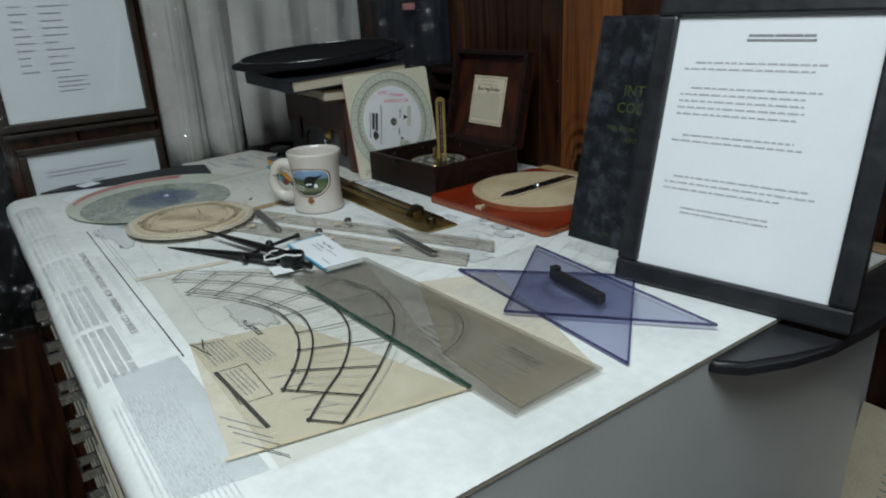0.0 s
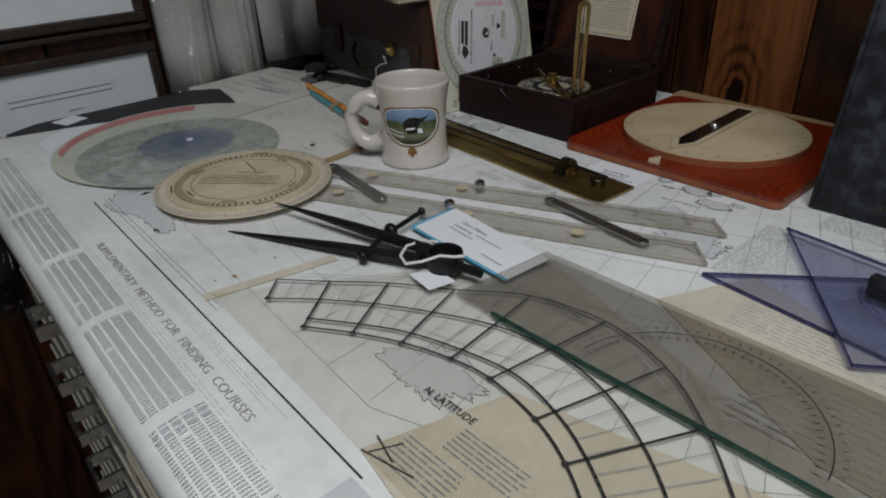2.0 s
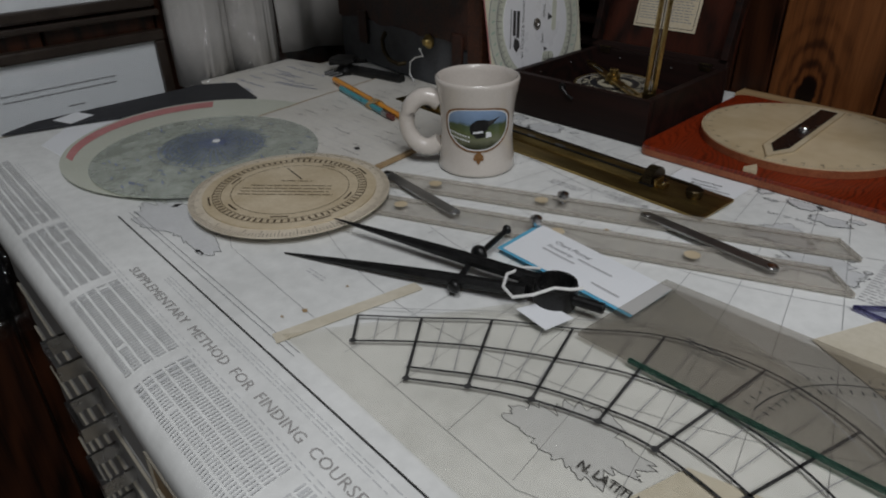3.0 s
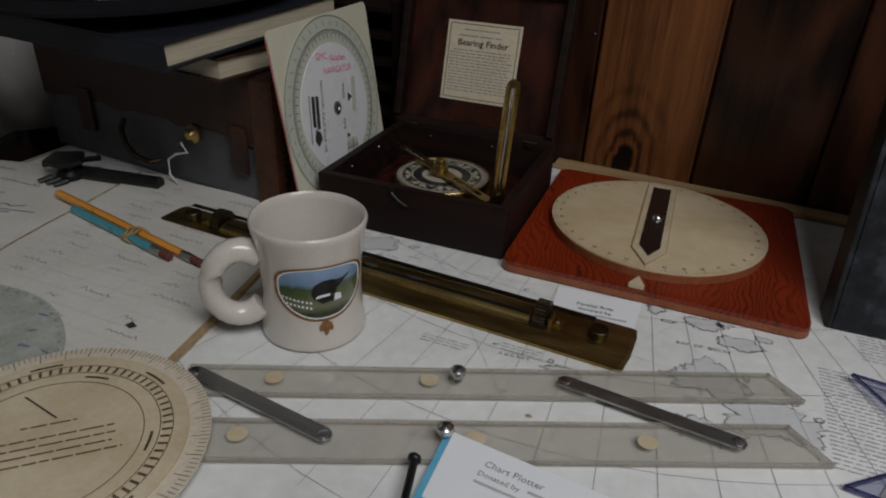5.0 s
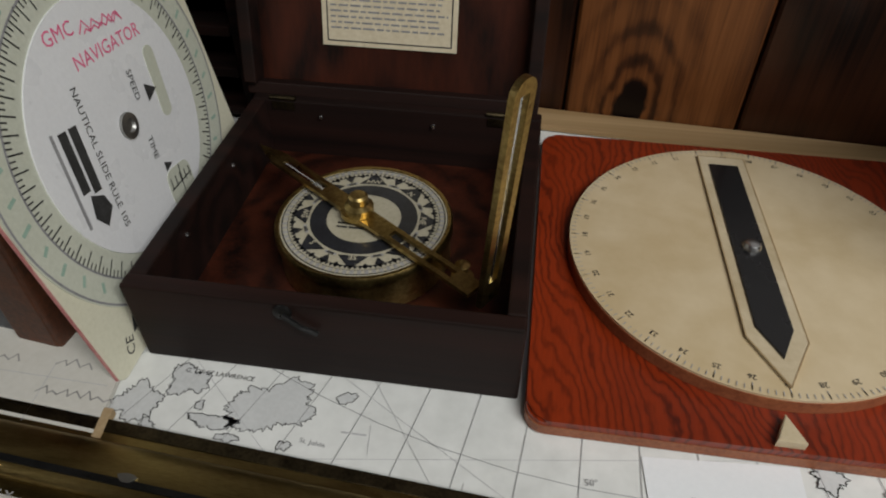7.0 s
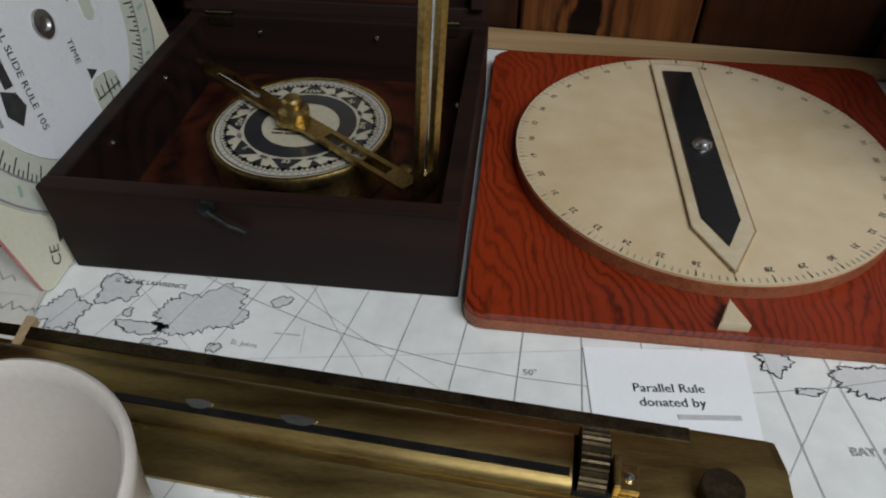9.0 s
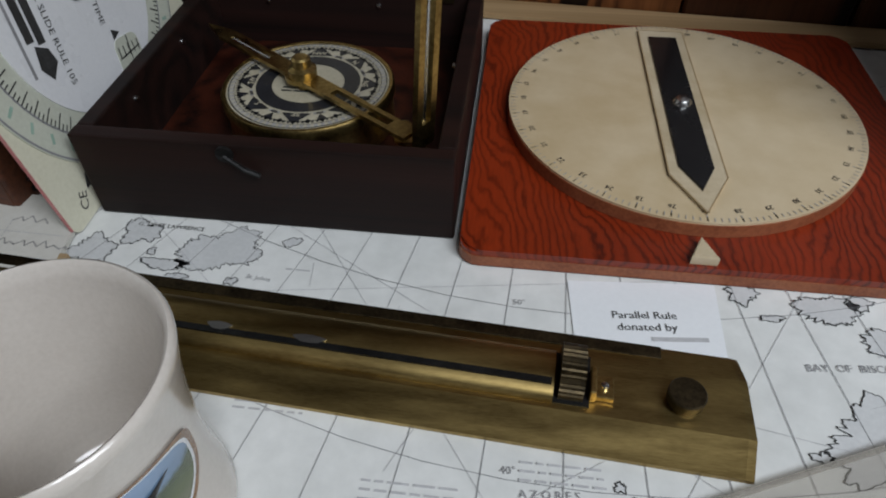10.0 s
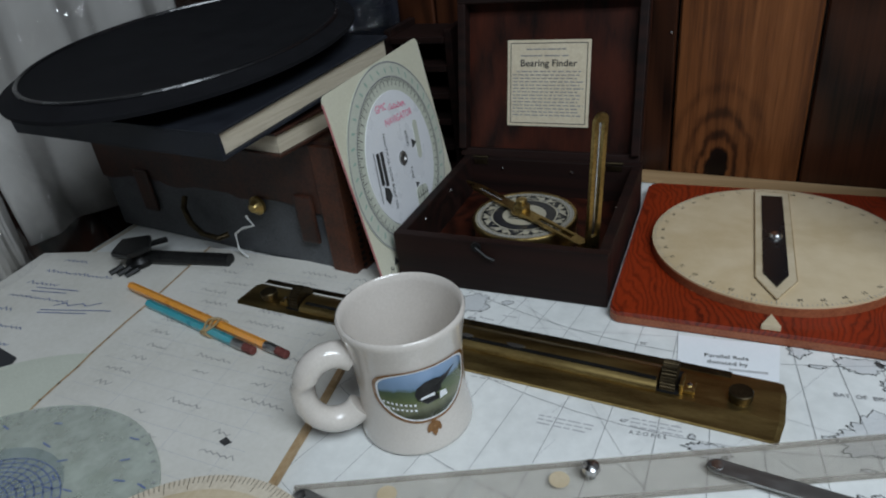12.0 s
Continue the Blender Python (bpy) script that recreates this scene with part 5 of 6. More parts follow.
part("backing_edge", moved(slab([(-0.0006, 0.004), (0.0, 0.004), (0.0, 0.165), (-0.0006, 0.165)], -0.0013, 0.0001), SM), "red_print", slide, "thin red edge")
sx, sy = 0.0840, 0.0860
SC = SM
SM = SM @ pose(sx, sy, 0, 0, 0, -11) @ Matrix.Diagonal((1.10, 1.10, 1, 1)) @ pose(-sx, -sy, 0)
part("scale_ring", moved(slab(circle(sx, sy, 0.0765, 80), 0.0003, 0.0009), SM), "slide_ring", slide, "clear greenish scale ring")
part("ring_outline", moved(strokes([circle(sx, sy, 0.0755, 80) + circle(sx, sy, 0.0755, 80)[:1], circle(sx, sy, 0.0645, 80) + circle(sx, sy, 0.0645, 80)[:1]], 0.0009, 0.0012), SM), "soft_ink", slide)
part("degree_scale", moved(strokes(ticks(sx, sy, 0.0575, 0.0635, 60) + ticks(sx, sy, 0.0615, 0.0640, 180), 0.0006, 0.0012), SM), "ink", slide)
greens = []
for i in range(40):
    a = 2 * math.pi * i / 40
    greens.append([(sx + 0.0680 * math.cos(a), sy + 0.0680 * math.sin(a)), (sx + (0.0705 + 0.002 * rng.random()) * math.cos(a + 0.02), sy + (0.0705 + 0.002 * rng.random()) * math.sin(a + 0.02))])
part("green_scale", moved(strokes(greens, 0.0016, 0.0012), SM), "slide_green", slide)
part("disc", moved(slab(circle(sx, sy, 0.0540, 72), 0.0009, 0.0016), SM), "slide_white", slide, "white plastic centre disc")
sl = 0.0019


def slide_words(text, x, y, size, turn, material="ink", bold=0.0, stretch=1.0):
    part("lettering", moved(words(text, size, pose(x, y, sl, 0, 0, turn), stretch, "LEFT", bold), SM), material, slide)


slide_words("NAVIGATOR", sx - 0.017, sy + 0.0280, 0.0080, 4, "pink_pen", 0.0)
slide_words("GMC", sx - 0.028, sy + 0.0395, 0.0080, 4, "pink_pen", 0.0)
part("smudge", moved(strokes([scribble(sx - 0.008, sy + 0.040, 0.03, 0.005, rng), scribble(sx - 0.006, sy + 0.0395, 0.028, 0.004, rng)], 0.0006, sl), SM), "pink_pen", slide)
slide_words("NAUTICAL SLIDE RULE 105", sx - 0.0245, sy + 0.024, 0.0050, -90)
slide_words("SPEED", sx + 0.0105, sy + 0.0205, 0.0050, -90)
slide_words("TIME", sx + 0.0090, sy - 0.009, 0.0050, -90)
for bx, by in ((-0.031, -0.014), (-0.037, -0.012)):
    part("maker_bar", moved(strokes([[(sx + bx, sy + 0.010), (sx + bx, sy + by)]], 0.0046, sl), SM), "ink", slide)
part("maker_line", moved(strokes([[(sx - 0.0425, sy + 0.012), (sx - 0.0425, sy - 0.026)]], 0.0016, sl), SM), "soft_ink", slide)
part("maker_mark", moved(sheet([(sx - 0.036, sy - 0.015), (sx - 0.029, sy - 0.018), (sx - 0.027, sy - 0.024), (sx - 0.033, sy - 0.030), (sx - 0.038, sy - 0.024)], sl), SM), "ink", slide)
for tri in ([(sx + 0.019, sy + 0.012), (sx + 0.027, sy + 0.008), (sx + 0.019, sy + 0.004)], [(sx + 0.014, sy - 0.023), (sx + 0.020, sy - 0.0255), (sx + 0.014, sy - 0.028)]):
    part("arrow_mark", moved(sheet(tri, sl), SM), "ink", slide)
part("window", moved(slab(rounded(sx + 0.026, sx + 0.0335, sy - 0.006, sy + 0.026, 0.0035), 0.0016, 0.0019), SM), "slide_ring", slide, "curved reading window")
win = part("window", moved(slab(rounded(sx + 0.012, sx + 0.032, sy - 0.046, sy - 0.028, 0.005), 0.0016, 0.0019), SM), "slide_ring", slide, "curved reading window")
part("window_marks", moved(strokes([[(sx + 0.013, sy - 0.037), (sx + 0.031, sy - 0.035)]] + [[(sx + 0.014 + 0.004 * i, sy - 0.037), (sx + 0.014 + 0.004 * i, sy - 0.032)] for i in range(5)] + [[(sx + 0.022, sy - 0.046), (sx + 0.023, sy - 0.028)]], 0.0007, 0.0022), SM), "ink", slide)
smooth(part("eyelet", moved(lathe([(0.0022, 0), (0.0058, 0), (0.0056, 0.0012), (0.0030, 0.0016), (0.0022, 0.0004), (0.0, 0.0004)], 28), SM @ pose(sx, sy, 0.0017)), "dull_steel", slide, "grey metal eyelet"))
part("corner_print", moved(join(sheet([(0.022, 0.012), (0.026, 0.019), (0.030, 0.012)], 0.0003), words("CE", 0.008, pose(0.016, 0.004, 0.0003, 0, 0, 60))), SC), "ink", slide)

# ---- discs ----
red = thing("printed_disc", (-1.109, 0.298, T + 0.002), "pale grey card disc with a faded red rim", "chart disc")
part("disc", slab(circle(-1.109, 0.298, 0.141, 80), T + 0.0032, T + 0.0044), "slide_ring", red)
star = thing("star_finder_disc", (-1.0735, 0.2790, T + 0.005), "clear greenish star finder disc printed with a blue net", "chart disc")
part("disc", slab(circle(-1.0735, 0.2790, 0.1090, 96), T + 0.0056, T + 0.0064), "green_film", star)
rx, ry_ = -1.0920, 0.2985
zz = T + 0.0068
lune = [(-1.109 + 0.136 * math.cos(radians(t)), 0.298 + 0.136 * math.sin(radians(t))) for t in range(150, 246, 5)]
lune += [(-1.097 + 0.1275 * math.cos(radians(t)), 0.291 + 0.1275 * math.sin(radians(t))) for t in range(245, 149, -5)]
part("red_band", sheet(lune, T + 0.0047), "red_print", red, "faded red printed crescent")
part("net_tint", sheet(circle(rx + 0.005, ry_ - 0.005, 0.052, 48), zz - 0.0002), "rose", star, "bluish tinted centre")
web = [circle(rx, ry_, 0.0051 * k, 48) + circle(rx, ry_, 0.0051 * k, 48)[:1] for k in range(2, 11)]
web = [[(x + (k + 2) * 0.0012, y - (k + 2) * 0.0012) for x, y in loop] for k, loop in enumerate(web)]
for i in range(36):
    a = 2 * math.pi * i / 36
    web.append([(rx + 0.0051 * k * math.cos(a + 0.02 * k) + k * 0.0012, ry_ + 0.0051 * k * math.sin(a + 0.02 * k) - k * 0.0012) for k in range(1, 11)])
part("net", strokes(web, 0.0007, zz), "blue_ink", star, "blue printed net of curves")
part("rim_scale", strokes(ticks(-1.0735, 0.2790, 0.1045, 0.1060, 72), 0.0012, zz), "soft_ink", star)
part("star_print", strokes([[(x, y), (x + rng.uniform(0.003, 0.008), y + rng.uniform(-0.003, 0.003))] for x, y in [(-1.0735 + r * math.cos(a), 0.2790 + r * math.sin(a)) for r, a in [(rng.uniform(0.03, 0.100), rng.uniform(0, 6.28)) for _ in range(60)]]], 0.0011, zz), "blue_ink", star)
smooth(part("eyelet", lathe([(0.0, 0), (0.004, 0), (0.0036, 0.001), (0.0, 0.0014)], 20, (rx, ry_, zz)), "slide_white", star))
pro = thing("course_protractor", (-0.9275, 0.2795, T + 0.006), "round aged cream celluloid protractor with printed scales", "protractor")
QX, QY = -0.9285, 0.2815
part("rim", slab(circle(QX, QY, 0.0850, 96), T + 0.0075, T + 0.0090, 0.0003), "bone_pale", pro, "pale graduated rim")
part("disc", slab(circle(QX, QY, 0.0735, 96), T + 0.0092, T + 0.0104, 0.0003), "bone", pro, "browned centre disc")
zq = T + 0.0108
part("ring_outline", strokes([circle(QX, QY, r, 80) + circle(QX, QY, r, 80)[:1] for r in (0.0650, 0.0585, 0.0500)], 0.0005, zq), "brown_ink", pro)
part("degree_scale", strokes(ticks(QX, QY, 0.0600, 0.0640, 72), 0.0017, zq), "brown_ink", pro, "ring of dark figures")
part("rim_scale", strokes(ticks(QX, QY, 0.0760, 0.0845, 36) + ticks(QX, QY, 0.0800, 0.0845, 180), 0.0004, T + 0.0093), "brown_ink", pro)
tm = pose(QX, QY, 0, 0, 0, 42)
part("print", strokes(tr(bars(-0.042, 0.040, -0.016, 0.008, 4, 0.001, rng, 0.008, 0.002, 0.006, 0.1) + bars(-0.012, 0.016, 0.013, 0.017, 1, 0.001, rng, 0.006, 0.002), tm), 0.0011, zq), "brown_ink", pro)
part("needle_line", strokes([[(-0.967, 0.304), (-0.938, 0.299)]], 0.0011, zq), "ink", pro)
part("side_print", strokes([arc(QX, QY, r, a, a + 14, 4) for r, a in ((0.0545, 100), (0.0545, 200), (0.0545, 260), (0.0545, 310), (0.0545, 20), (0.068, 130), (0.068, 70), (0.068, 340), (0.068, 240))], 0.0016, zq), "brown_ink", pro)

# ---- papers at the far end ----
folder = paper("folder", [(-1.292, 0.150), (-1.312, 0.190), (-1.312, 0.395), (-1.285, 0.430), (-1.206, 0.414), (-1.196, 0.392), (-1.262, 0.250)], T + 0.0014, 0.0024, "folder", "black card folder lying under white paper", "folder")
sheet1 = paper("white_paper", [(-1.290, 0.225), (-1.308, 0.240), (-1.318, 0.352), (-1.262, 0.385), (-1.15, 0.33), (-1.12, 0.18), (-1.235, 0.172)], T + 0.0040 - 0.0016, 0.0004, "white_card", "plain white paper lying on a black folder", "paper")
sheet1.location.z = T
part("slip", slab([(-1.300, 0.205), (-1.312, 0.235), (-1.285, 0.245), (-1.272, 0.215)], T + 0.0040, T + 0.0043), "white_card", sheet1)
letter = paper("handwritten_letter", [(-1.347, 0.554), (-1.332, 0.402), (-1.132, 0.372), (-1.168, 0.598)], T + 0.0008, 0.0014, "notebook", "old letter in blue handwriting lying on the desk", "paper")
hand = []
for i in range(7):
    hand.append(scribble(-1.31 + 0.008 * rng.random(), 0.42 + 0.021 * i, rng.uniform(0.03, 0.10), 0.0045, rng, 0.05))
part("handwriting", strokes(hand, 0.0008, T + 0.0026), "blue_ink", letter)
part("signature", strokes([scribble(-1.245, 0.480, 0.055, 0.013, rng, 0.2), [(-1.25, 0.472), (-1.18, 0.487)], [(-1.25, 0.468), (-1.20, 0.478)], scribble(-1.185, 0.400, 0.03, 0.007, rng, 0.3), [(-1.19, 0.393), (-1.155, 0.404)], [(-1.29, 0.50), (-1.24, 0.505)], [(-1.29, 0.494), (-1.25, 0.499)]], 0.0011, T + 0.0028), "blue_ink", letter, "dark blue signature")
book_l = thing("logbook_pages", (-1.04, 0.45, T), "open page of an old handwritten log with browned edges", "notebook")
edge_pts = [(-1.163, 0.600)] + [(-1.163 + 0.033 * k / 14 + rng.uniform(-0.0022, 0.0022), 0.600 - 0.255 * k / 14) for k in range(1, 14)] + [(-1.130, 0.345), (-0.9225, 0.345), (-0.9335, 0.44), (-0.950, 0.56), (-0.956, 0.598)]
part("page", slab(edge_pts, T + 0.0016, T + 0.0046), "notebook", book_l)
part("page_edge", slab([(-0.9227, 0.3448), (-0.9185, 0.3448), (-0.9295, 0.44), (-0.946, 0.56), (-0.9502, 0.56), (-0.9337, 0.44)], T + 0.0010, T + 0.0049), "cream_edge", book_l, "browned paper edge")
part("torn_edge", strokes([[edge_pts[i], edge_pts[i + 1]] for i in range(0, 14)], 0.0022, T + 0.0049), "cream_edge", book_l)
logs = []
for i in range(15):
    y = 0.362 + 0.0155 * i
    for x in (-1.12, -1.06, -1.00):
        if rng.random() < 0.85:
            logs.append(scribble(x + rng.uniform(0, 0.02), y, rng.uniform(0.012, 0.045), 0.0042, rng, -0.03))
part("handwriting", strokes(logs, 0.0007, T + 0.0049), "pencil_lead", book_l)
part("ruling", strokes([[(-1.13, 0.358 + 0.0155 * i), (-0.955, 0.354 + 0.0155 * i)] for i in range(15)] + [[(-1.075, 0.35), (-1.10, 0.59)], [(-1.01, 0.35), (-1.03, 0.59)], [(-0.965, 0.35), (-0.985, 0.58)]], 0.0003, T + 0.0048), "pale_ink", book_l)
part("blot", sheet([(-0.977, 0.387), (-0.971, 0.385), (-0.968, 0.389), (-0.975, 0.392)], T + 0.0050), "ink", book_l)

# ---- pencils ----


def pencil(a, b, z0, material, label, r=0.0037):
    ob = thing("pencil", (a[0], a[1], z0), label, "pencil", "pencils in a rubber band")
    va, vb_ = Vector((a[0], a[1], z0 + r)), Vector((b[0], b[1], z0 + r))
    dd = (vb_ - va).normalized()
    ln = (vb_ - va).length
    f0, f1 = vb_ - dd * 0.024, vb_ - dd * 0.011
    part("shaft", tube([va, f0], r, 6), material, ob)
    fe = part("ferrule", tube([f0, f0 + dd * 0.004, f0 + dd * 0.005, f0 + dd * 0.007, f0 + dd * 0.008, f1], r, 16, radii=[r * k for k in (1.0, 1.0, 1.06, 1.06, 1.0, 1.0)]), "dull_steel", ob, "banded metal ferrule")
    smooth(part("eraser", tube([f1, vb_ - dd * 0.001, vb_], r, 14, radii=[r * 0.93, r * 0.9, r * 0.6]), "eraser", ob, "worn dark red eraser"))
    return ob


ZP = T + 0.0050
pencil((-1.1840, 0.5180), (-0.9800, 0.4705), ZP, "orange_pencil", "orange hexagonal pencil banded to a teal one")
pencil((-1.1440, 0.4990), (-1.0080, 0.4675), ZP, "teal_pencil", "teal hexagonal pencil banded to an orange one")
band = thing("rubber_band", (-1.05, 0.484, ZP), "tan rubber band wound round two pencils", "rubber band")
for k in range(3):
    c = Vector((-1.064 + 0.0035 * k, 0.4855 - 0.0008 * k, ZP + 0.004))
    dv, pv = Vector((0.973, -0.232, 0)), Vector((0.232, 0.973, 0))
    part("loop", tube([c + pv * 0.0095 * math.cos(t / 20 * 2 * math.pi) + Vector((0, 0, 0.0049 * math.sin(t / 20 * 2 * math.pi))) + dv * 0.002 * math.sin(t + k) for t in range(20)], 0.0009, 6, True), "rubber", band)

# ---- parallel rulers ----
rulers = thing("parallel_rulers", (-0.72, 0.42, T), "clear acrylic parallel rulers joined by two steel links", "parallel ruler")


def ruler_bar(a, b, width):
    va, vb_ = Vector(a), Vector(b)
    dd = (vb_ - va).normalized()
    nn = Vector((-dd.y, dd.x))
    out = [va - nn * width / 2, vb_ - nn * width / 2 + dd * 0.006, vb_ + nn * width / 2 - dd * 0.006, va + nn * width / 2]
    p = part("ruler", slab([tuple(o) for o in out], T + 0.0016, T + 0.0046), "acrylic", rulers)
    rim = [tuple(o) for o in out]
    part("cut_edge", slab([tuple(vb_ - nn * width / 2 + dd * 0.0045), tuple(vb_ - nn * width / 2 + dd * 0.006), tuple(vb_ + nn * width / 2 - dd * 0.006), tuple(vb_ + nn * width / 2 - dd * 0.0075)], T + 0.0014, T + 0.0049), "acrylic_edge", p)
    for s in (-1, 1):
        e = nn * (width / 2) * s
        part("cut_edge", slab([tuple(va + e), tuple(vb_ + e + dd * 0.005 * -s), tuple(vb_ + e - nn * 0.0012 * s + dd * 0.005 * -s), tuple(va + e - nn * 0.0012 * s)], T + 0.0014, T + 0.0049), "acrylic_edge", p)


ruler_bar((-0.9040, 0.3600), (-0.5535, 0.5110), 0.0265)
ruler_bar((-0.8640, 0.3230), (-0.5430, 0.4610), 0.0310)
for a, b in (((-0.9000, 0.3660), (-0.8005, 0.3520)), ((-0.6855, 0.4540), (-0.5830, 0.4425))):
    va, vb_ = Vector(a), Vector(b)
    ang = math.degrees(math.atan2(vb_.y - va.y, vb_.x - va.x))
    ln = (vb_ - va).length
    outl = [(0 + 0.005 * math.cos(radians(t)), 0.005 * math.sin(radians(t))) for t in range(90, 271, 20)] + [(ln + 0.005 * math.cos(radians(t)), 0.005 * math.sin(radians(t))) for t in range(-90, 91, 20)]
    lk = part("link", moved(slab(outl, 0, 0.0016, 0.0003), pose(a[0], a[1], T + 0.0052, 0, 0, ang)), "dull_steel", rulers, "brushed steel link bar")
    for c in (a, b):
        smooth(part("rivet", lathe([(0.0, 0), (0.0034, 0), (0.0032, 0.0006), (0.0, 0.0010)], 20, (c[0], c[1], T + 0.0068)), "chrome", lk))
for c in ((-0.7490, 0.4285), (-0.7380, 0.3790)):
    smooth(part("knob", lathe([(0.0, 0.0), (0.0028, 0.0), (0.0022, 0.0015), (0.0040, 0.0035), (0.0052, 0.0060), (0.0046, 0.0085), (0.0025, 0.0100), (0.0, 0.0105)], 28, (c[0], c[1], T + 0.0048)), "chrome", rulers, "round steel knob"))
for c in ((-0.8540, 0.3830), (-0.7650, 0.4210), (-0.8450, 0.3340), (-0.7220, 0.3850), (-0.6310, 0.4230)):
    part("plug", sheet(circle(c[0], c[1], 0.0058, 24), T + 0.0049), "bone", rulers, "tan plug in the plastic")

# ---- dividers ----
dv = thing("dividers", (-0.66, 0.31, T), "black iron bow dividers lying open on the charts", "dividers")
HX, HY = -0.665, 0.306


def leg(a, z0, b, z1, wide):
    va, vb_ = Vector((*a, z0)), Vector((*b, z1))
    n = 9
    return tube([va + (vb_ - va) * i / n for i in range(n + 1)], 0.003, 8, radii=[0.0005 + (wide - 0.0005) * min(1.0, (i / n) * 1.6) ** 0.8 for i in range(n + 1)])


smooth(part("leg", leg((-0.8515, 0.2235), T + 0.0015, (-0.681, 0.2965), T + 0.011, 0.0048), "iron", dv, "tapering black leg"))
smooth(part("leg", leg((-0.8510, 0.2710), T + 0.0125, (-0.681, 0.3095), T + 0.013, 0.0048), "iron", dv, "tapering black leg"))
smooth(part("bow", lathe([(0.0115, 0.0), (0.0135, 0.0), (0.0140, 0.002), (0.0140, 0.014), (0.0135, 0.016), (0.0115, 0.016), (0.0110, 0.014), (0.0110, 0.002), (0.0115, 0.0)], 40, (HX, HY, T + 0.0048)), "iron", dv, "black spring ring"))
part("shank", tube([(HX + 0.012, HY + 0.001, T + 0.0125), (HX + 0.032, HY + 0.006, T + 0.0125)], 0.0036, 14), "iron", dv)
part("bow_join", join(box(HX - 0.024, HX - 0.010, HY - 0.009, HY + 0.006, T + 0.0075, T + 0.0165, 0.002)), "iron", dv)
part("spindle", tube([(-0.745, 0.3520, T + 0.0100), (-0.733, 0.300, T + 0.0100), (-0.7215, 0.272, T + 0.0085)], 0.0022, 12), "iron", dv)
for c, r in (((-0.7455, 0.3530, T + 0.0100), 0.0040), ((-0.7350, 0.3105, T + 0.0110), 0.0068), ((-0.7210, 0.2710, T + 0.0085), 0.0052)):
    s = bmesh.new()
    bmesh.ops.create_icosphere(s, subdivisions=2, radius=r)
    bmesh.ops.scale(s, vec=(1, 0.75, 1), verts=s.verts)
    smooth(part("nut", moved(s, Matrix.Translation(c)), "iron", dv, "round adjusting nut"))
tag_ = thing("paper_tag", (-0.66, 0.278, T), "small white paper tag on a cotton string", "tag")
part("tag", slab([(-0.6755, 0.2800), (-0.6490, 0.2755), (-0.6440, 0.2970), (-0.6690, 0.2985)], T + 0.0075, T + 0.0079), "white_card", tag_)
part("string", tube([(-0.690, 0.322, T + 0.013), (-0.696, 0.312, T + 0.0155), (-0.697, 0.296, T + 0.017), (-0.690, 0.284, T + 0.016), (-0.678, 0.279, T + 0.016), (-0.668, 0.286, T + 0.0190), (-0.660, 0.297, T + 0.0225), (-0.652, 0.303, T + 0.0222), (-0.647, 0.309, T + 0.0225)], 0.0011, 8), "string", tag_, "white cotton loop")

# ---- cards ----
pc = thing("donor_card", (-0.665, 0.365, T), "white printed card with a light blue edge beneath the dividers", "card")
part("edge", slab([(-0.7385, 0.3825), (-0.6180, 0.3695), (-0.6215, 0.3245), (-0.7375, 0.3330)], T + 0.0054, T + 0.0056), "blue_edge", pc, "light blue backing card")
part("card", slab([(-0.7345, 0.3835), (-0.6180, 0.3702), (-0.6210, 0.3270), (-0.7335, 0.3350)], T + 0.0058, T + 0.0062), "white_card", pc)
part("lettering", words("Chart Plotter", 0.0062, pose(-0.7110, 0.3665, T + 0.0066, 0, 0, -6)), "soft_ink", pc)
part("lettering", words("Donated by", 0.0050, pose(-0.7125, 0.3595, T + 0.0066, 0, 0, -6)), "soft_ink", pc)
part("print", strokes([[(-0.684, 0.3590), (-0.655, 0.3558)], [(-0.7120, 0.3550), (-0.683, 0.3520)], [(-0.66, 0.340), (-0.638, 0.3375)]], 0.0017, T + 0.0066), "pale_ink", pc)
pk = thing("donor_card", (-0.68, 0.56, T), "white printed card tucked under the brass rule", "card")
part("card", slab([(-0.7155, 0.5735), (-0.6520, 0.5780), (-0.6535, 0.5250), (-0.7120, 0.5250)], T + 0.0001 + 0.0004, T + 0.0006), "white_card", pk)
part("card_edge", slab([(-0.7170, 0.5732), (-0.7155, 0.5735), (-0.7120, 0.5250), (-0.7135, 0.5250)], T + 0.0004, T + 0.0008), "white_card", pk)
for tx, yy in (("Parallel Rule", 0.5535), ("donated by", 0.5472)):
    part("lettering", words(tx, 0.0056, pose(-0.6985 if yy > 0.550 else -0.6965, yy, T + 0.0010, 0, 0, 5)), "ink", pk)
part("name_bar", strokes([[(-0.682, 0.5440), (-0.660, 0.5460)]], 0.0022, T + 0.0010), "pale_ink", pk)

# ---- leather case with books and cap ----
case = thing("instrument_case", (-1.137, 0.69, T), "battered brown leather instrument case with a scuffed grey front", "case")
K0, K1, KY0, KY1, KZ = -1.314, -0.990, 0.592, 0.690, T + 0.127
KM = Matrix.Translation((K1, KY0, 0)) @ pose(0, 0, 0, 0, 0, -6.8) @ Matrix.Translation((-K1, -KY0, 0))
part("body", moved(box(K0, K1, KY0, KY1, T + 0.0008, T + 0.068, 0.004), KM), "case_grey", case, "scuffed grey lower body")
part("lid", moved(box(K0 - 0.001, K1 + 0.001, KY0 - 0.001, KY1 + 0.001, T + 0.062, KZ, 0.005), KM), "leather", case, "worn brown leather lid")
part("end_panel", moved(box(K1 - 0.002, K1 + 0.003, KY0 - 0.003, KY1, T + 0.001, KZ - 0.004, 0.0015), KM), "tan_leather", case, "stitched tan leather end")
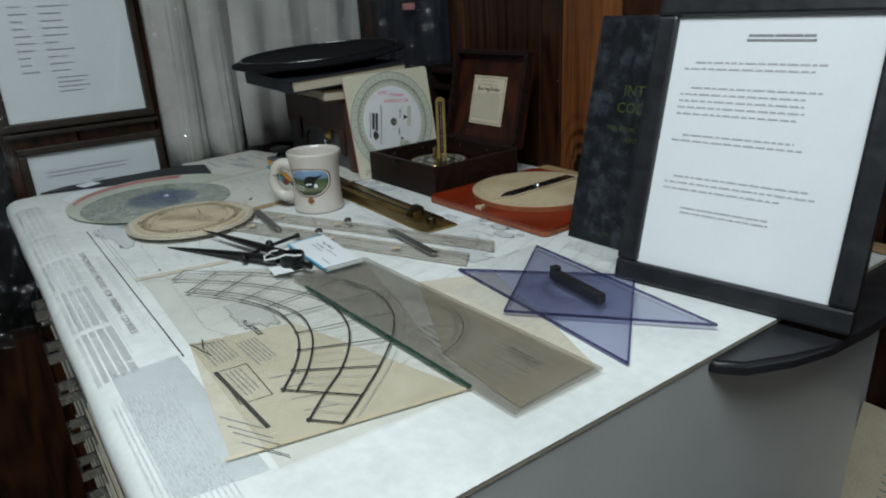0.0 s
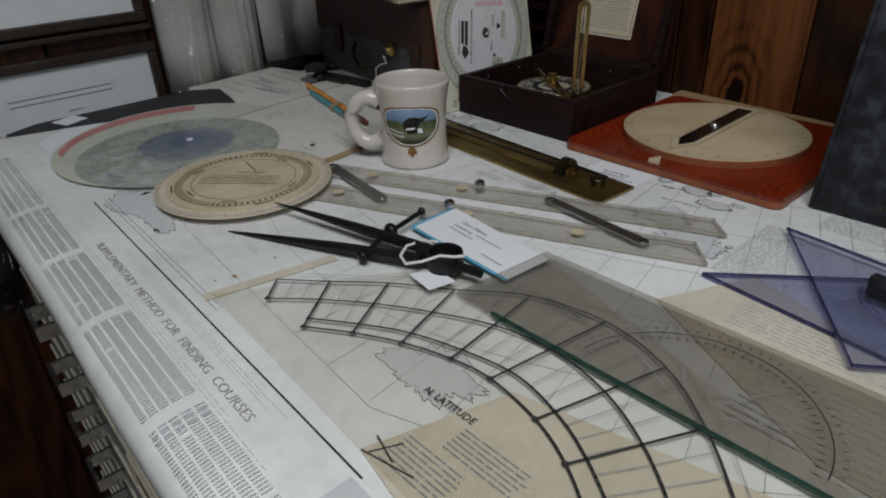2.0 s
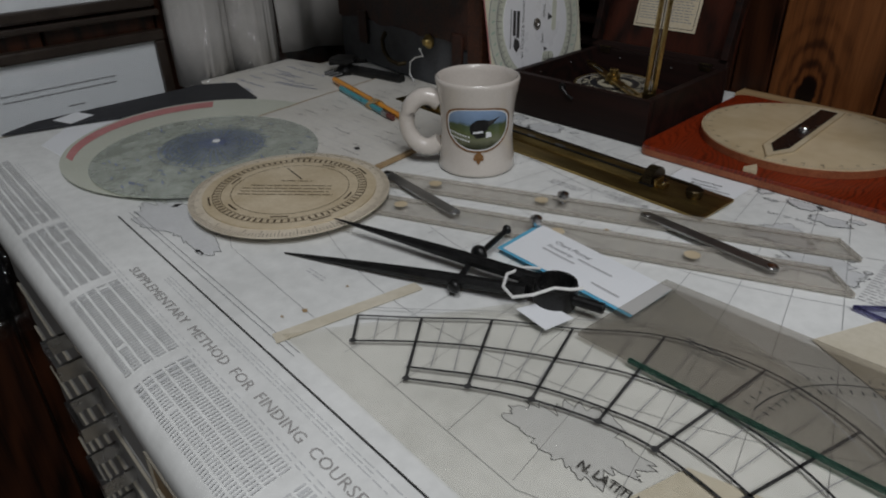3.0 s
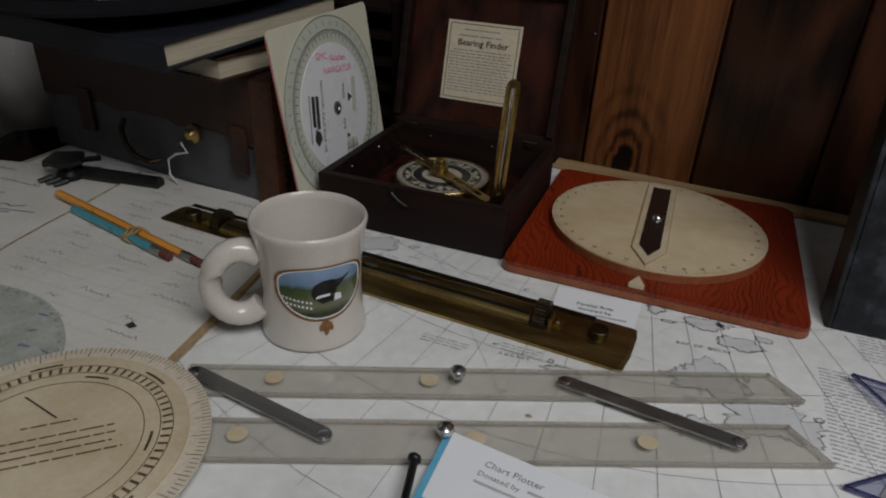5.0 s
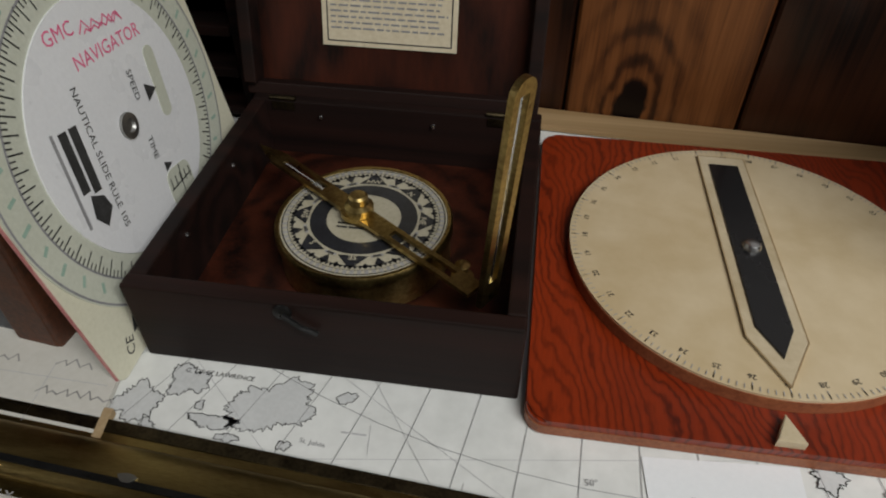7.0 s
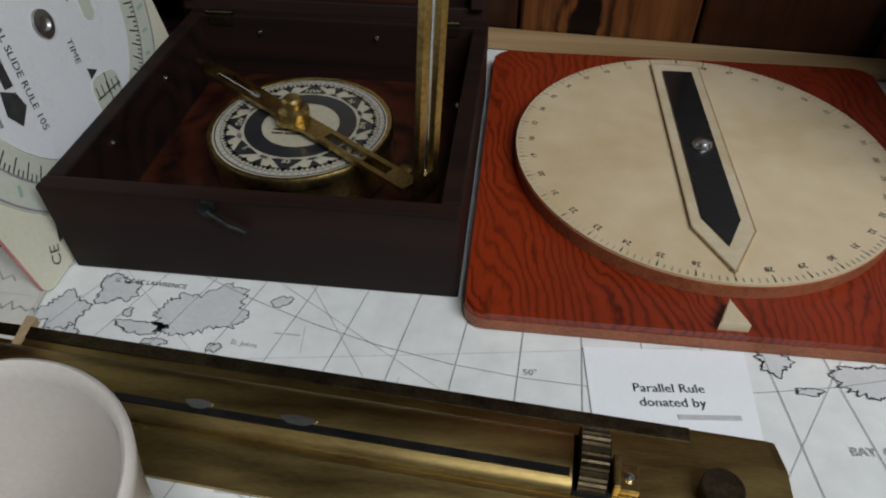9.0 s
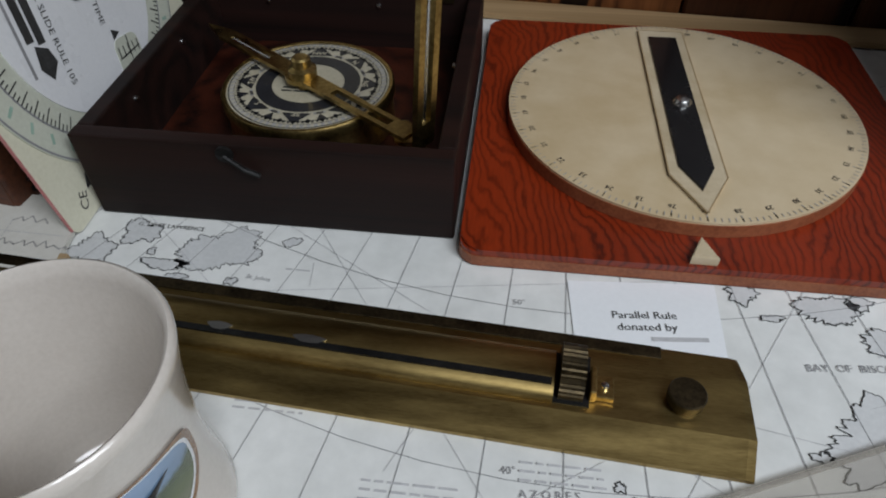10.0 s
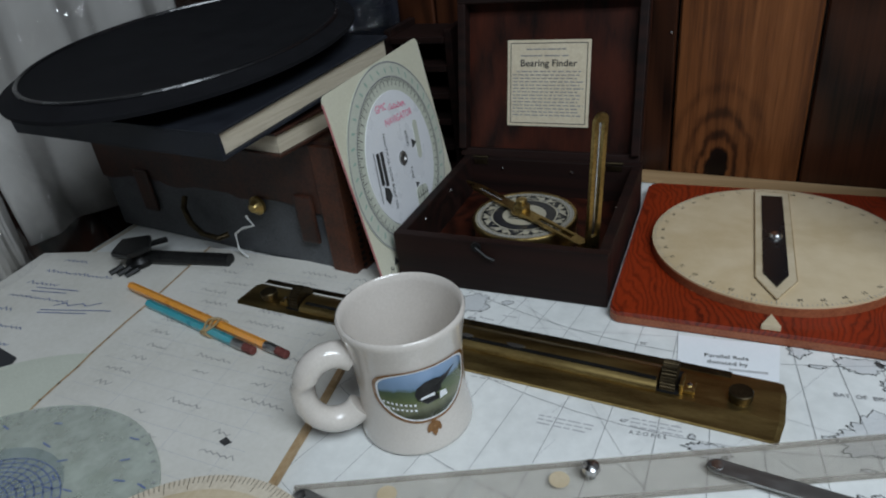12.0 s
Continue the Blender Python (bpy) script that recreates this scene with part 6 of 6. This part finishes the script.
part("corner_strip", moved(box(K1 - 0.022, K1 + 0.001, KY0 - 0.0035, KY0 - 0.001, T + 0.001, KZ - 0.004, 0.001), KM), "tan_leather", case, "stitched leather corner")
for i in range(19):
    part("stitch", moved(box(K1 + 0.0028, K1 + 0.0042, KY0 + 0.008, KY0 + 0.012, T + 0.006 + 0.0062 * i, T + 0.0085 + 0.0062 * i), KM), "iron", case)
    part("stitch", moved(box(K1 + 0.0028, K1 + 0.0042, KY0 + 0.018, KY0 + 0.021, T + 0.006 + 0.0062 * i, T + 0.0085 + 0.0062 * i), KM), "iron", case)
flap = []
for i in range(25):
    t = i / 24
    flap.append((K0 + (K1 - 0.022 - K0) * t, T + 0.064 - 0.006 * noise.noise(Vector((t * 9, 1.7, 0))) - 0.004 * math.sin(t * 21)))
fb = bmesh.new()
fl = [fb.verts.new((x, KY0 - 0.0022, zv)) for x, zv in flap]
fh = [fb.verts.new((x, KY0 - 0.0022, KZ - 0.006)) for x, zv in flap]
for i in range(24):
    fb.faces.new((fl[i], fl[i + 1], fh[i + 1], fh[i]))
part("flap", moved(fb, KM), "leather", case, "ragged leather flap")
part("handle", moved(tube([(-1.184, KY0 - 0.006, T + 0.055), (-1.182, KY0 - 0.013, T + 0.046), (-1.172, KY0 - 0.018, T + 0.034), (-1.156, KY0 - 0.020, T + 0.025), (-1.138, KY0 - 0.018, T + 0.022), (-1.131, KY0 - 0.010, T + 0.024)], 0.0030, 10), KM), "dark_brass", case, "brass carrying handle")
smooth(part("lock", moved(lathe([(0.0, 0), (0.009, 0), (0.009, 0.003), (0.006, 0.005), (0.004, 0.009), (0.0, 0.010)], 24), KM @ pose(-1.088, KY0 - 0.0025, T + 0.058, 90, 0, 0)), "bright_brass", case, "round brass lock"))
for cx in (-1.030, -1.245):
    part("strap", moved(box(cx - 0.010, cx + 0.010, KY0 - 0.006, KY0 - 0.002, T + 0.030, T + 0.076, 0.002), KM), "leather", case, "short leather closing strap")
part("string", moved(tube([(-1.106, KY0 - 0.004, T + 0.044), (-1.100, KY0 - 0.010, T + 0.048), (-1.092, KY0 - 0.011, T + 0.040), (-1.106, KY0 - 0.013, T + 0.036), (-1.118, KY0 - 0.013, T + 0.028), (-1.118, KY0 - 0.014, T + 0.012), (-1.106, KY0 - 0.016, T + 0.006)], 0.0012, 8), KM), "string", case, "white string loop")


def bound_book(name, m, wx, wy, h, cover, label, front_spine=False):
    ob = thing(name, tuple(m.translation), label, "book")
    part("back_cover", moved(box(0, wx, 0, wy, 0, 0.0025, 0.0006), m), cover, ob)
    part("front_cover", moved(box(0, wx, 0, wy, h - 0.0025, h, 0.0006), m), cover, ob)
    part("spine", moved(box(0, wx, 0, 0.0035, 0.0025, h - 0.0025) if front_spine else box(0, 0.004, 0, wy, 0.0025, h - 0.0025), m), cover, ob)
    part("page_block", moved(box(0.004, wx - 0.003, 0.0036, wy - 0.003, 0.0026, h - 0.0026), m), "pages", ob, "cream page edges")
    return ob


bound_book("book", pose(-1.226, 0.578, KZ + 0.001, 0, 0, -6.8), 0.218, 0.17, 0.020, "leather", "old book with a torn page block on the case")
bound_book("book", pose(-1.266, 0.530, KZ + 0.0205, 3.5, 0, -6.8), 0.253, 0.215, 0.021, "navy_book", "navy cloth-bound book beneath a cap", True)

cap = thing("officer_cap", (-1.16, 0.63, KZ + 0.05), "flat round black cap with a piped crown, on books", "cap")
CAPX, CAPY, CAPZ = -1.132, 0.624, KZ + 0.0490


def cap_lathe(profile, rx_, ry2, n=64):
    bm = lathe(profile, n)
    bmesh.ops.scale(bm, vec=(rx_, ry2, 1), verts=bm.verts)
    return moved(bm, pose(CAPX, CAPY, CAPZ, 4, 2, -7))


smooth(part("crown", cap_lathe([(0.0, 0.002), (0.62, 0.0), (0.66, 0.006), (0.85, 0.013), (1.0, 0.018), (1.0, 0.021), (0.94, 0.0235), (0.90, 0.0275), (0.87, 0.0262), (0.6, 0.0240), (0.3, 0.0232), (0.0, 0.0230)], 0.130, 0.160), "black_cloth", cap, "flat black crown"), 40)
part("piping", moved(tube([(0.117 * math.cos(2 * math.pi * i / 64), 0.144 * math.sin(2 * math.pi * i / 64), 0.0272) for i in range(64)], 0.0018, 8, True), pose(CAPX, CAPY, CAPZ, 4, 2, -7)), "black_gloss", cap, "shiny crown piping")
# ---- dark clamp by the case ----
cl = thing("clamp", (-1.25, 0.575, T), "small black iron clamp lying beside the leather case", "clamp")
part("bar", tube([(-1.225, 0.563, T + 0.0085), (-1.118, 0.578, T + 0.0085)], 0.0068, 12), "iron", cl)
smooth(part("jaw", lathe([(0.0, 0), (0.012, 0), (0.013, 0.006), (0.008, 0.012), (0.010, 0.020), (0.0, 0.022)], 20, (-1.216, 0.560, T + 0.002)), "iron", cl))
part("screw", tube([(-1.246, 0.556, T + 0.012), (-1.200, 0.585, T + 0.018)], 0.003, 8), "iron", cl)
part("wing", slab([(-1.238, 0.566), (-1.228, 0.542), (-1.206, 0.541), (-1.196, 0.560), (-1.214, 0.580)], T + 0.020, T + 0.025, 0.001), "iron", cl)
for k in range(3):
    part("tooth", tube([(-1.226 + 0.010 * k, 0.548, T + 0.006), (-1.232 + 0.010 * k, 0.536, T + 0.0035)], 0.003, 8), "iron", cl)

# ---- small rack in the corner ----
rack = thing("wooden_rack", (-1.005, 0.83, T), "small dark wooden rack with narrow shelves against the wall", "rack")
for x in (-1.040, -0.972):
    part("side", box(x - 0.004, x + 0.004, 0.805, 0.876, T + 0.001, T + 0.165, 0.001), "box_wood", rack)
for i in range(6):
    part("shelf", box(-1.036, -0.976, 0.802, 0.874, T + 0.006 + 0.029 * i, T + 0.013 + 0.029 * i, 0.001), "box_wood", rack)

# ---- signal book and framed notice ----
code = thing("signal_book", (-0.46, 0.63, T), "thick marbled dark blue signal code book standing upright", "book")
CM = pose(-0.519, 0.604, T + 0.001, -12, 0, 1)
part("front_cover", moved(box(0.002, 0.190, 0, 0.003, 0, 0.258, 0.0008), CM), "marbled", code)
part("back_cover", moved(box(0.002, 0.190, 0.027, 0.030, 0, 0.258, 0.0008), CM), "marbled", code)
part("spine", moved(box(-0.002, 0.0018, 0, 0.030, 0, 0.258, 0.001), CM), "marbled", code)
part("page_block", moved(box(0.004, 0.187, 0.003, 0.027, 0.003, 0.2545), CM), "pages", code, "cream page edges")


def code_words(text, x, z_, size):
    part("lettering", moved(words(text, size, pose(0, 0, 0, 90, 0, 0), 1.0, "LEFT", 0.01), CM @ pose(x, -0.0006, z_)), "gold_print", code)


code_words("INTERNATIONAL", 0.044, 0.172, 0.0165)
code_words("CODE OF SIGNALS", 0.038, 0.153, 0.0165)
code_words("FOR VISUAL, SOUND", 0.030, 0.133, 0.0070)
code_words("UNITED STATES", 0.052, 0.121, 0.0070)
code_words("U.S.", 0.048, 0.012, 0.0060)

stand = thing("side_bracket", (-0.23, 0.60, T - 0.02), "black curved shelf bracket fixed to the desk's side", "bracket")
smooth(part("plate", slab([(-0.262, 0.468), (-0.246, 0.470), (-0.228, 0.484), (-0.208, 0.524), (-0.196, 0.565), (-0.189, 0.62), (-0.184, 0.70), (-0.188, 0.78), (-0.205, 0.85), (-0.262, 0.86)], T - 0.017, T - 0.006, 0.004, 3), "black_paint", stand), 50)

notice = thing("framed_notice", (-0.31, 0.59, T), "black picture frame holding a typed white notice, leaning back", "picture frame")
NM = pose(-0.4020, 0.5380, T + 0.0015, -14.5, 0, 9)
W_, H_ = 0.2165, 0.282
for nm, b in (("rail", box(0, W_, 0, 0.016, 0, 0.021, 0.003)), ("rail", box(0, W_, 0, 0.016, H_ - 0.021, H_, 0.003)), ("stile", box(0, 0.021, 0, 0.016, 0.021, H_ - 0.021, 0.003)), ("stile", box(W_ - 0.021, W_, 0, 0.016, 0.021, H_ - 0.021, 0.003))):
    part(nm, moved(b, NM), "black_paint", notice)
doc = part("notice_sheet", moved(box(0.018, W_ - 0.018, 0.006, 0.010, 0.018, H_ - 0.018), NM), "white_card", notice, "typed white sheet")
FR = NM @ pose(0, 0.0055, 0, 90, 0, 0)
rows = []
for y0, y1, n, ind in ((0.235, 0.248, 2, 0.01), (0.188, 0.222, 5, 0.01), (0.160, 0.172, 2, 0.01), (0.108, 0.128, 3, 0.008)):
    rows += bars(0.034, W_ - 0.048, y0, y1, n, 0.001, rng, 0.006, 0.0024, ind, 0.22)
rows += bars(0.055, W_ - 0.075, 0.084, 0.094, 2, 0.001, rng, 0.009, 0.002, 0, 0.1)
rows = [[(x, y * 0.895) for x, y in line] for line in rows]
part("typing", moved(strokes(rows, 0.0014, 0), FR), "pale_ink", doc)
part("heading", moved(strokes(bars(0.088, 0.142, 0.241, 0.246, 1, 0.001, rng, 0.02, 0.002, 0, 0) + [[(0.087, 0.2395), (0.143, 0.2395)]], 0.0020, 0), FR), "soft_ink", doc)
part("easel_back", moved(box(0.09, 0.16, 0.016, 0.020, 0.02, 0.25), NM), "black_cloth", notice)
note = thing("hanging_paper", (-0.2, 0.80, 0.6), "cream printed paper hanging on the wall by the desk", "paper")
part("sheet", moved(box(0, 0.14, -0.0008, 0, 0, 0.185), pose(-0.243, 0.800, 0.530, 0, 3, 0)), "buff", note)
part("print", moved(strokes(bars(0.04, 0.14, 0.02, 0.12, 9, 0.001, rng, 0.01, 0.003), 0.0018, 0), pose(-0.243, 0.7988, 0.530, 0, 3, 0) @ pose(0, 0, 0, 90, 0, 0)), "soft_ink", note)

# ---- end wall: framed sheets and hanging clothes ----


def wall_frame(y0, y1, z0, z1, label, rows, rail=0.014):
    """A framed sheet on the end wall, facing the room."""
    X = -1.4005
    ob = thing("framed_certificate", (X, (y0 + y1) / 2, z0), label, "picture frame", "framed certificates on the end wall")
    for nm, b in (("rail", box(X, X + 0.014, y0, y1, z0, z0 + rail, 0.003)), ("rail", box(X, X + 0.014, y0, y1, z1 - rail, z1, 0.003)), ("stile", box(X, X + 0.014, y0, y0 + rail, z0 + rail, z1 - rail, 0.003)), ("stile", box(X, X + 0.014, y1 - rail, y1, z0 + rail, z1 - rail, 0.003))):
        part(nm, b, "frame_wood", ob)
    sh = part("certificate", box(X + 0.002, X + 0.006, y0 + rail - 0.002, y1 - rail + 0.002, z0 + rail - 0.002, z1 - rail + 0.002), "white_card", ob, "white printed sheet")
    m = Matrix(((0, 0, 1, X + 0.0066), (1, 0, 0, y0), (0, 1, 0, z0), (0, 0, 0, 1)))
    part("print", moved(strokes(rows, 0.0016, 0), m), "soft_ink", sh)
    part("glass", box(X + 0.009, X + 0.0098, y0 + rail - 0.001, y1 - rail + 0.001, z0 + rail - 0.001, z1 - rail + 0.001), "pane", ob).visible_shadow = False
    return ob, sh, m


r1 = []
for i in range(10):
    r1 += [[(0.055, 0.205 - 0.012 * i), (0.055 + rng.uniform(0.015, 0.03), 0.205 - 0.012 * i)], [(0.100, 0.205 - 0.012 * i), (0.100 + rng.uniform(0.02, 0.05), 0.205 - 0.012 * i)]]
r1 += [[(0.105, 0.085 - 0.008 * i), (0.105 + rng.uniform(0.03, 0.06), 0.085 - 0.008 * i)] for i in range(4)]
w1, sh1, m1 = wall_frame(0.128, 0.386, 0.996, 1.300, "dark framed certificate with a small ship drawing", r1)
part("ship_drawing", moved(strokes([[(0.06, 0.240), (0.15, 0.240)], [(0.065, 0.240), (0.07, 0.247), (0.14, 0.247), (0.15, 0.240)], [(0.10, 0.247), (0.10, 0.256), (0.115, 0.256), (0.115, 0.247)], [(0.09, 0.247), (0.09, 0.262)], [(0.125, 0.247), (0.125, 0.260)]], 0.0022, 0.0003), m1), "soft_ink", sh1)
part("flag_print", moved(strokes([[(0.120, 0.2265), (0.138, 0.2265)], [(0.120, 0.2235), (0.138, 0.2235)]], 0.0014, 0.0004), m1), "red_print", sh1)
part("flag_print", moved(strokes([[(0.120, 0.2275), (0.127, 0.2275)]], 0.003, 0.0006), m1), "blue_ink", sh1)
wall_frame(0.140, 0.390, 0.79, 0.966, "dark framed printed card hanging low on the wall", bars(0.04, 0.20, 0.115, 0.13, 2, 0.001, rng, 0.008, 0.002) + [[(0.11, 0.10), (0.13, 0.10)]])
# the ledge between the frames
part("picture_ledge", box(-1.4005, -1.388, 0.128, 0.39, 0.984, 0.992, 0.002), "frame_wood", end_wall)


def drape(y0, y1, z0, z1, x, folds, depth, seed, hem=0.0, n=70, rows=14, tubey=0.0):
    """A hanging cloth with upright folds, open at the hem."""
    bm = bmesh.new()
    grid_ = []
    for j in range(rows + 1):
        zv = z0 + (z1 - z0) * j / rows
        line = []
        for i in range(n + 1):
            t = i / n
            y = y0 + (y1 - y0) * t
            f = math.sin(t * folds * 2 * math.pi + 0.8 * noise.noise(Vector((t * 3, zv * 2.5, seed)))) * 0.5 + 0.7 * noise.noise(Vector((t * folds * 1.3, zv * 1.6, seed + 4)))
            bulge = math.sin(math.pi * t) ** 0.5 * tubey
            line.append(bm.verts.new((x + depth * f + bulge + 0.004 * noise.noise(Vector((t * 20, zv * 14, seed))), y + 0.006 * noise.noise(Vector((zv * 4, t * 5, seed + 9))), zv + (hem * noise.noise(Vector((t * 4, seed, 2))) if j == 0 else 0))))
        grid_.append(line)
    for a, b in zip(grid_, grid_[1:]):
        for i in range(n):
            bm.faces.new((a[i], a[i + 1], b[i + 1], b[i]))
    return bm


def garment(name, cloths, bag, label, category):
    ob = thing(name, (-1.38, cloths[0], 1.9), label, category)
    for k, (nm, mat_, args) in enumerate(cloths[1:]):
        o = smooth(part(nm, drape(*args), mat_, ob), 80)
        s = o.modifiers.new("thickness", "SOLIDIFY")
        s.thickness = 0.003
    if bag:
        smooth(part("plastic_cover", drape(*bag), "bag", ob, "crinkled clear plastic cover"), 80).visible_shadow = False
    part("hanger_hook", tube([(-1.38, cloths[0], 1.9), (-1.38, cloths[0], 2.0), (-1.40, cloths[0], 2.01)], 0.003, 8), "chrome", ob)
    return ob


garment("white_uniform", [0.60, ("trouser_leg", "white_cloth", (0.395, 0.478, 0.888, 1.9, -1.378, 1, 0.006, 3.3, 0.006, 40, 14, 0.042)), ("trouser_leg", "white_cloth", (0.472, 0.555, 0.892, 1.9, -1.382, 1, 0.006, 7.3, 0.006, 40, 14, 0.042)), ("coat", "white_cloth", (0.555, 0.860, 0.906, 1.9, -1.372, 3, 0.020, 11.3, 0.006, 90, 16, 0.01))],
        (0.378, 0.868, 0.885, 1.9, -1.325, 5, 0.010, 21.3, 0.01, 90, 40), "white cotton uniform hanging in a clear plastic cover", "uniform")
garment("black_coat", [-0.10, ("coat", "black_cloth", (-0.42, 0.118, 0.645, 1.9, -1.375, 3, 0.014, 31.3, 0.004, 80, 14, 0.01))],
        (-0.44, 0.135, 0.628, 1.9, -1.345, 5, 0.010, 41.3, 0.006, 90, 50), "black coat hanging in a clear plastic cover", "coat")


def turned(bm):
    """From the end wall's frame of reference to the back wall's."""
    return moved(bm, Matrix(((0, 1, 0, 0), (-1, 0, 0, 0), (0, 0, 1, 0), (0, 0, 0, 1))))


navy = thing("navy_jacket", (-1.16, 0.86, 1.9), "navy jacket hanging against the wall in clear plastic", "jacket")


def back_drape(x0, x1, z0, z1, y, folds, depth, seed, tubey):
    bm = drape(x0, x1, z0, z1, 0.0, folds, depth, seed, 0.006, 60, 30, tubey)
    return moved(bm, Matrix(((0, 1, 0, 0), (-1, 0, 0, y), (0, 0, 1, 0), (0, 0, 0, 1))))


nj = smooth(part("jacket", back_drape(-1.315, -1.055, 1.045, 1.9, 0.865, 3, 0.010, 51.3, 0.02), "navy_cloth", navy), 80)
nj.modifiers.new("thickness", "SOLIDIFY").thickness = 0.003
smooth(part("plastic_cover", back_drape(-1.335, -1.035, 1.035, 1.9, 0.825, 4, 0.010, 61.3, 0.0), "bag", navy, "crinkled clear plastic cover"), 80).visible_shadow = False
part("hanger_hook", tube([(-1.16, 0.86, 1.9), (-1.16, 0.86, 2.0), (-1.16, 0.875, 2.01)], 0.003, 8), "chrome", navy)
part("ribbon_bar", box(-1.17, -1.13, 0.8400, 0.8412, 1.165, 1.177), "red_print", navy, "red ribbon bar")
nail = tagged(part("wall_nail", moved(lathe([(0.0, 0), (0.0016, 0), (0.0012, 0.001), (0.0, 0.0014)], 12), pose(-0.7595, 0.8480, 1.047, 90, 0, 0)), "chrome"), "small bright nail head in the panelling", "nail")
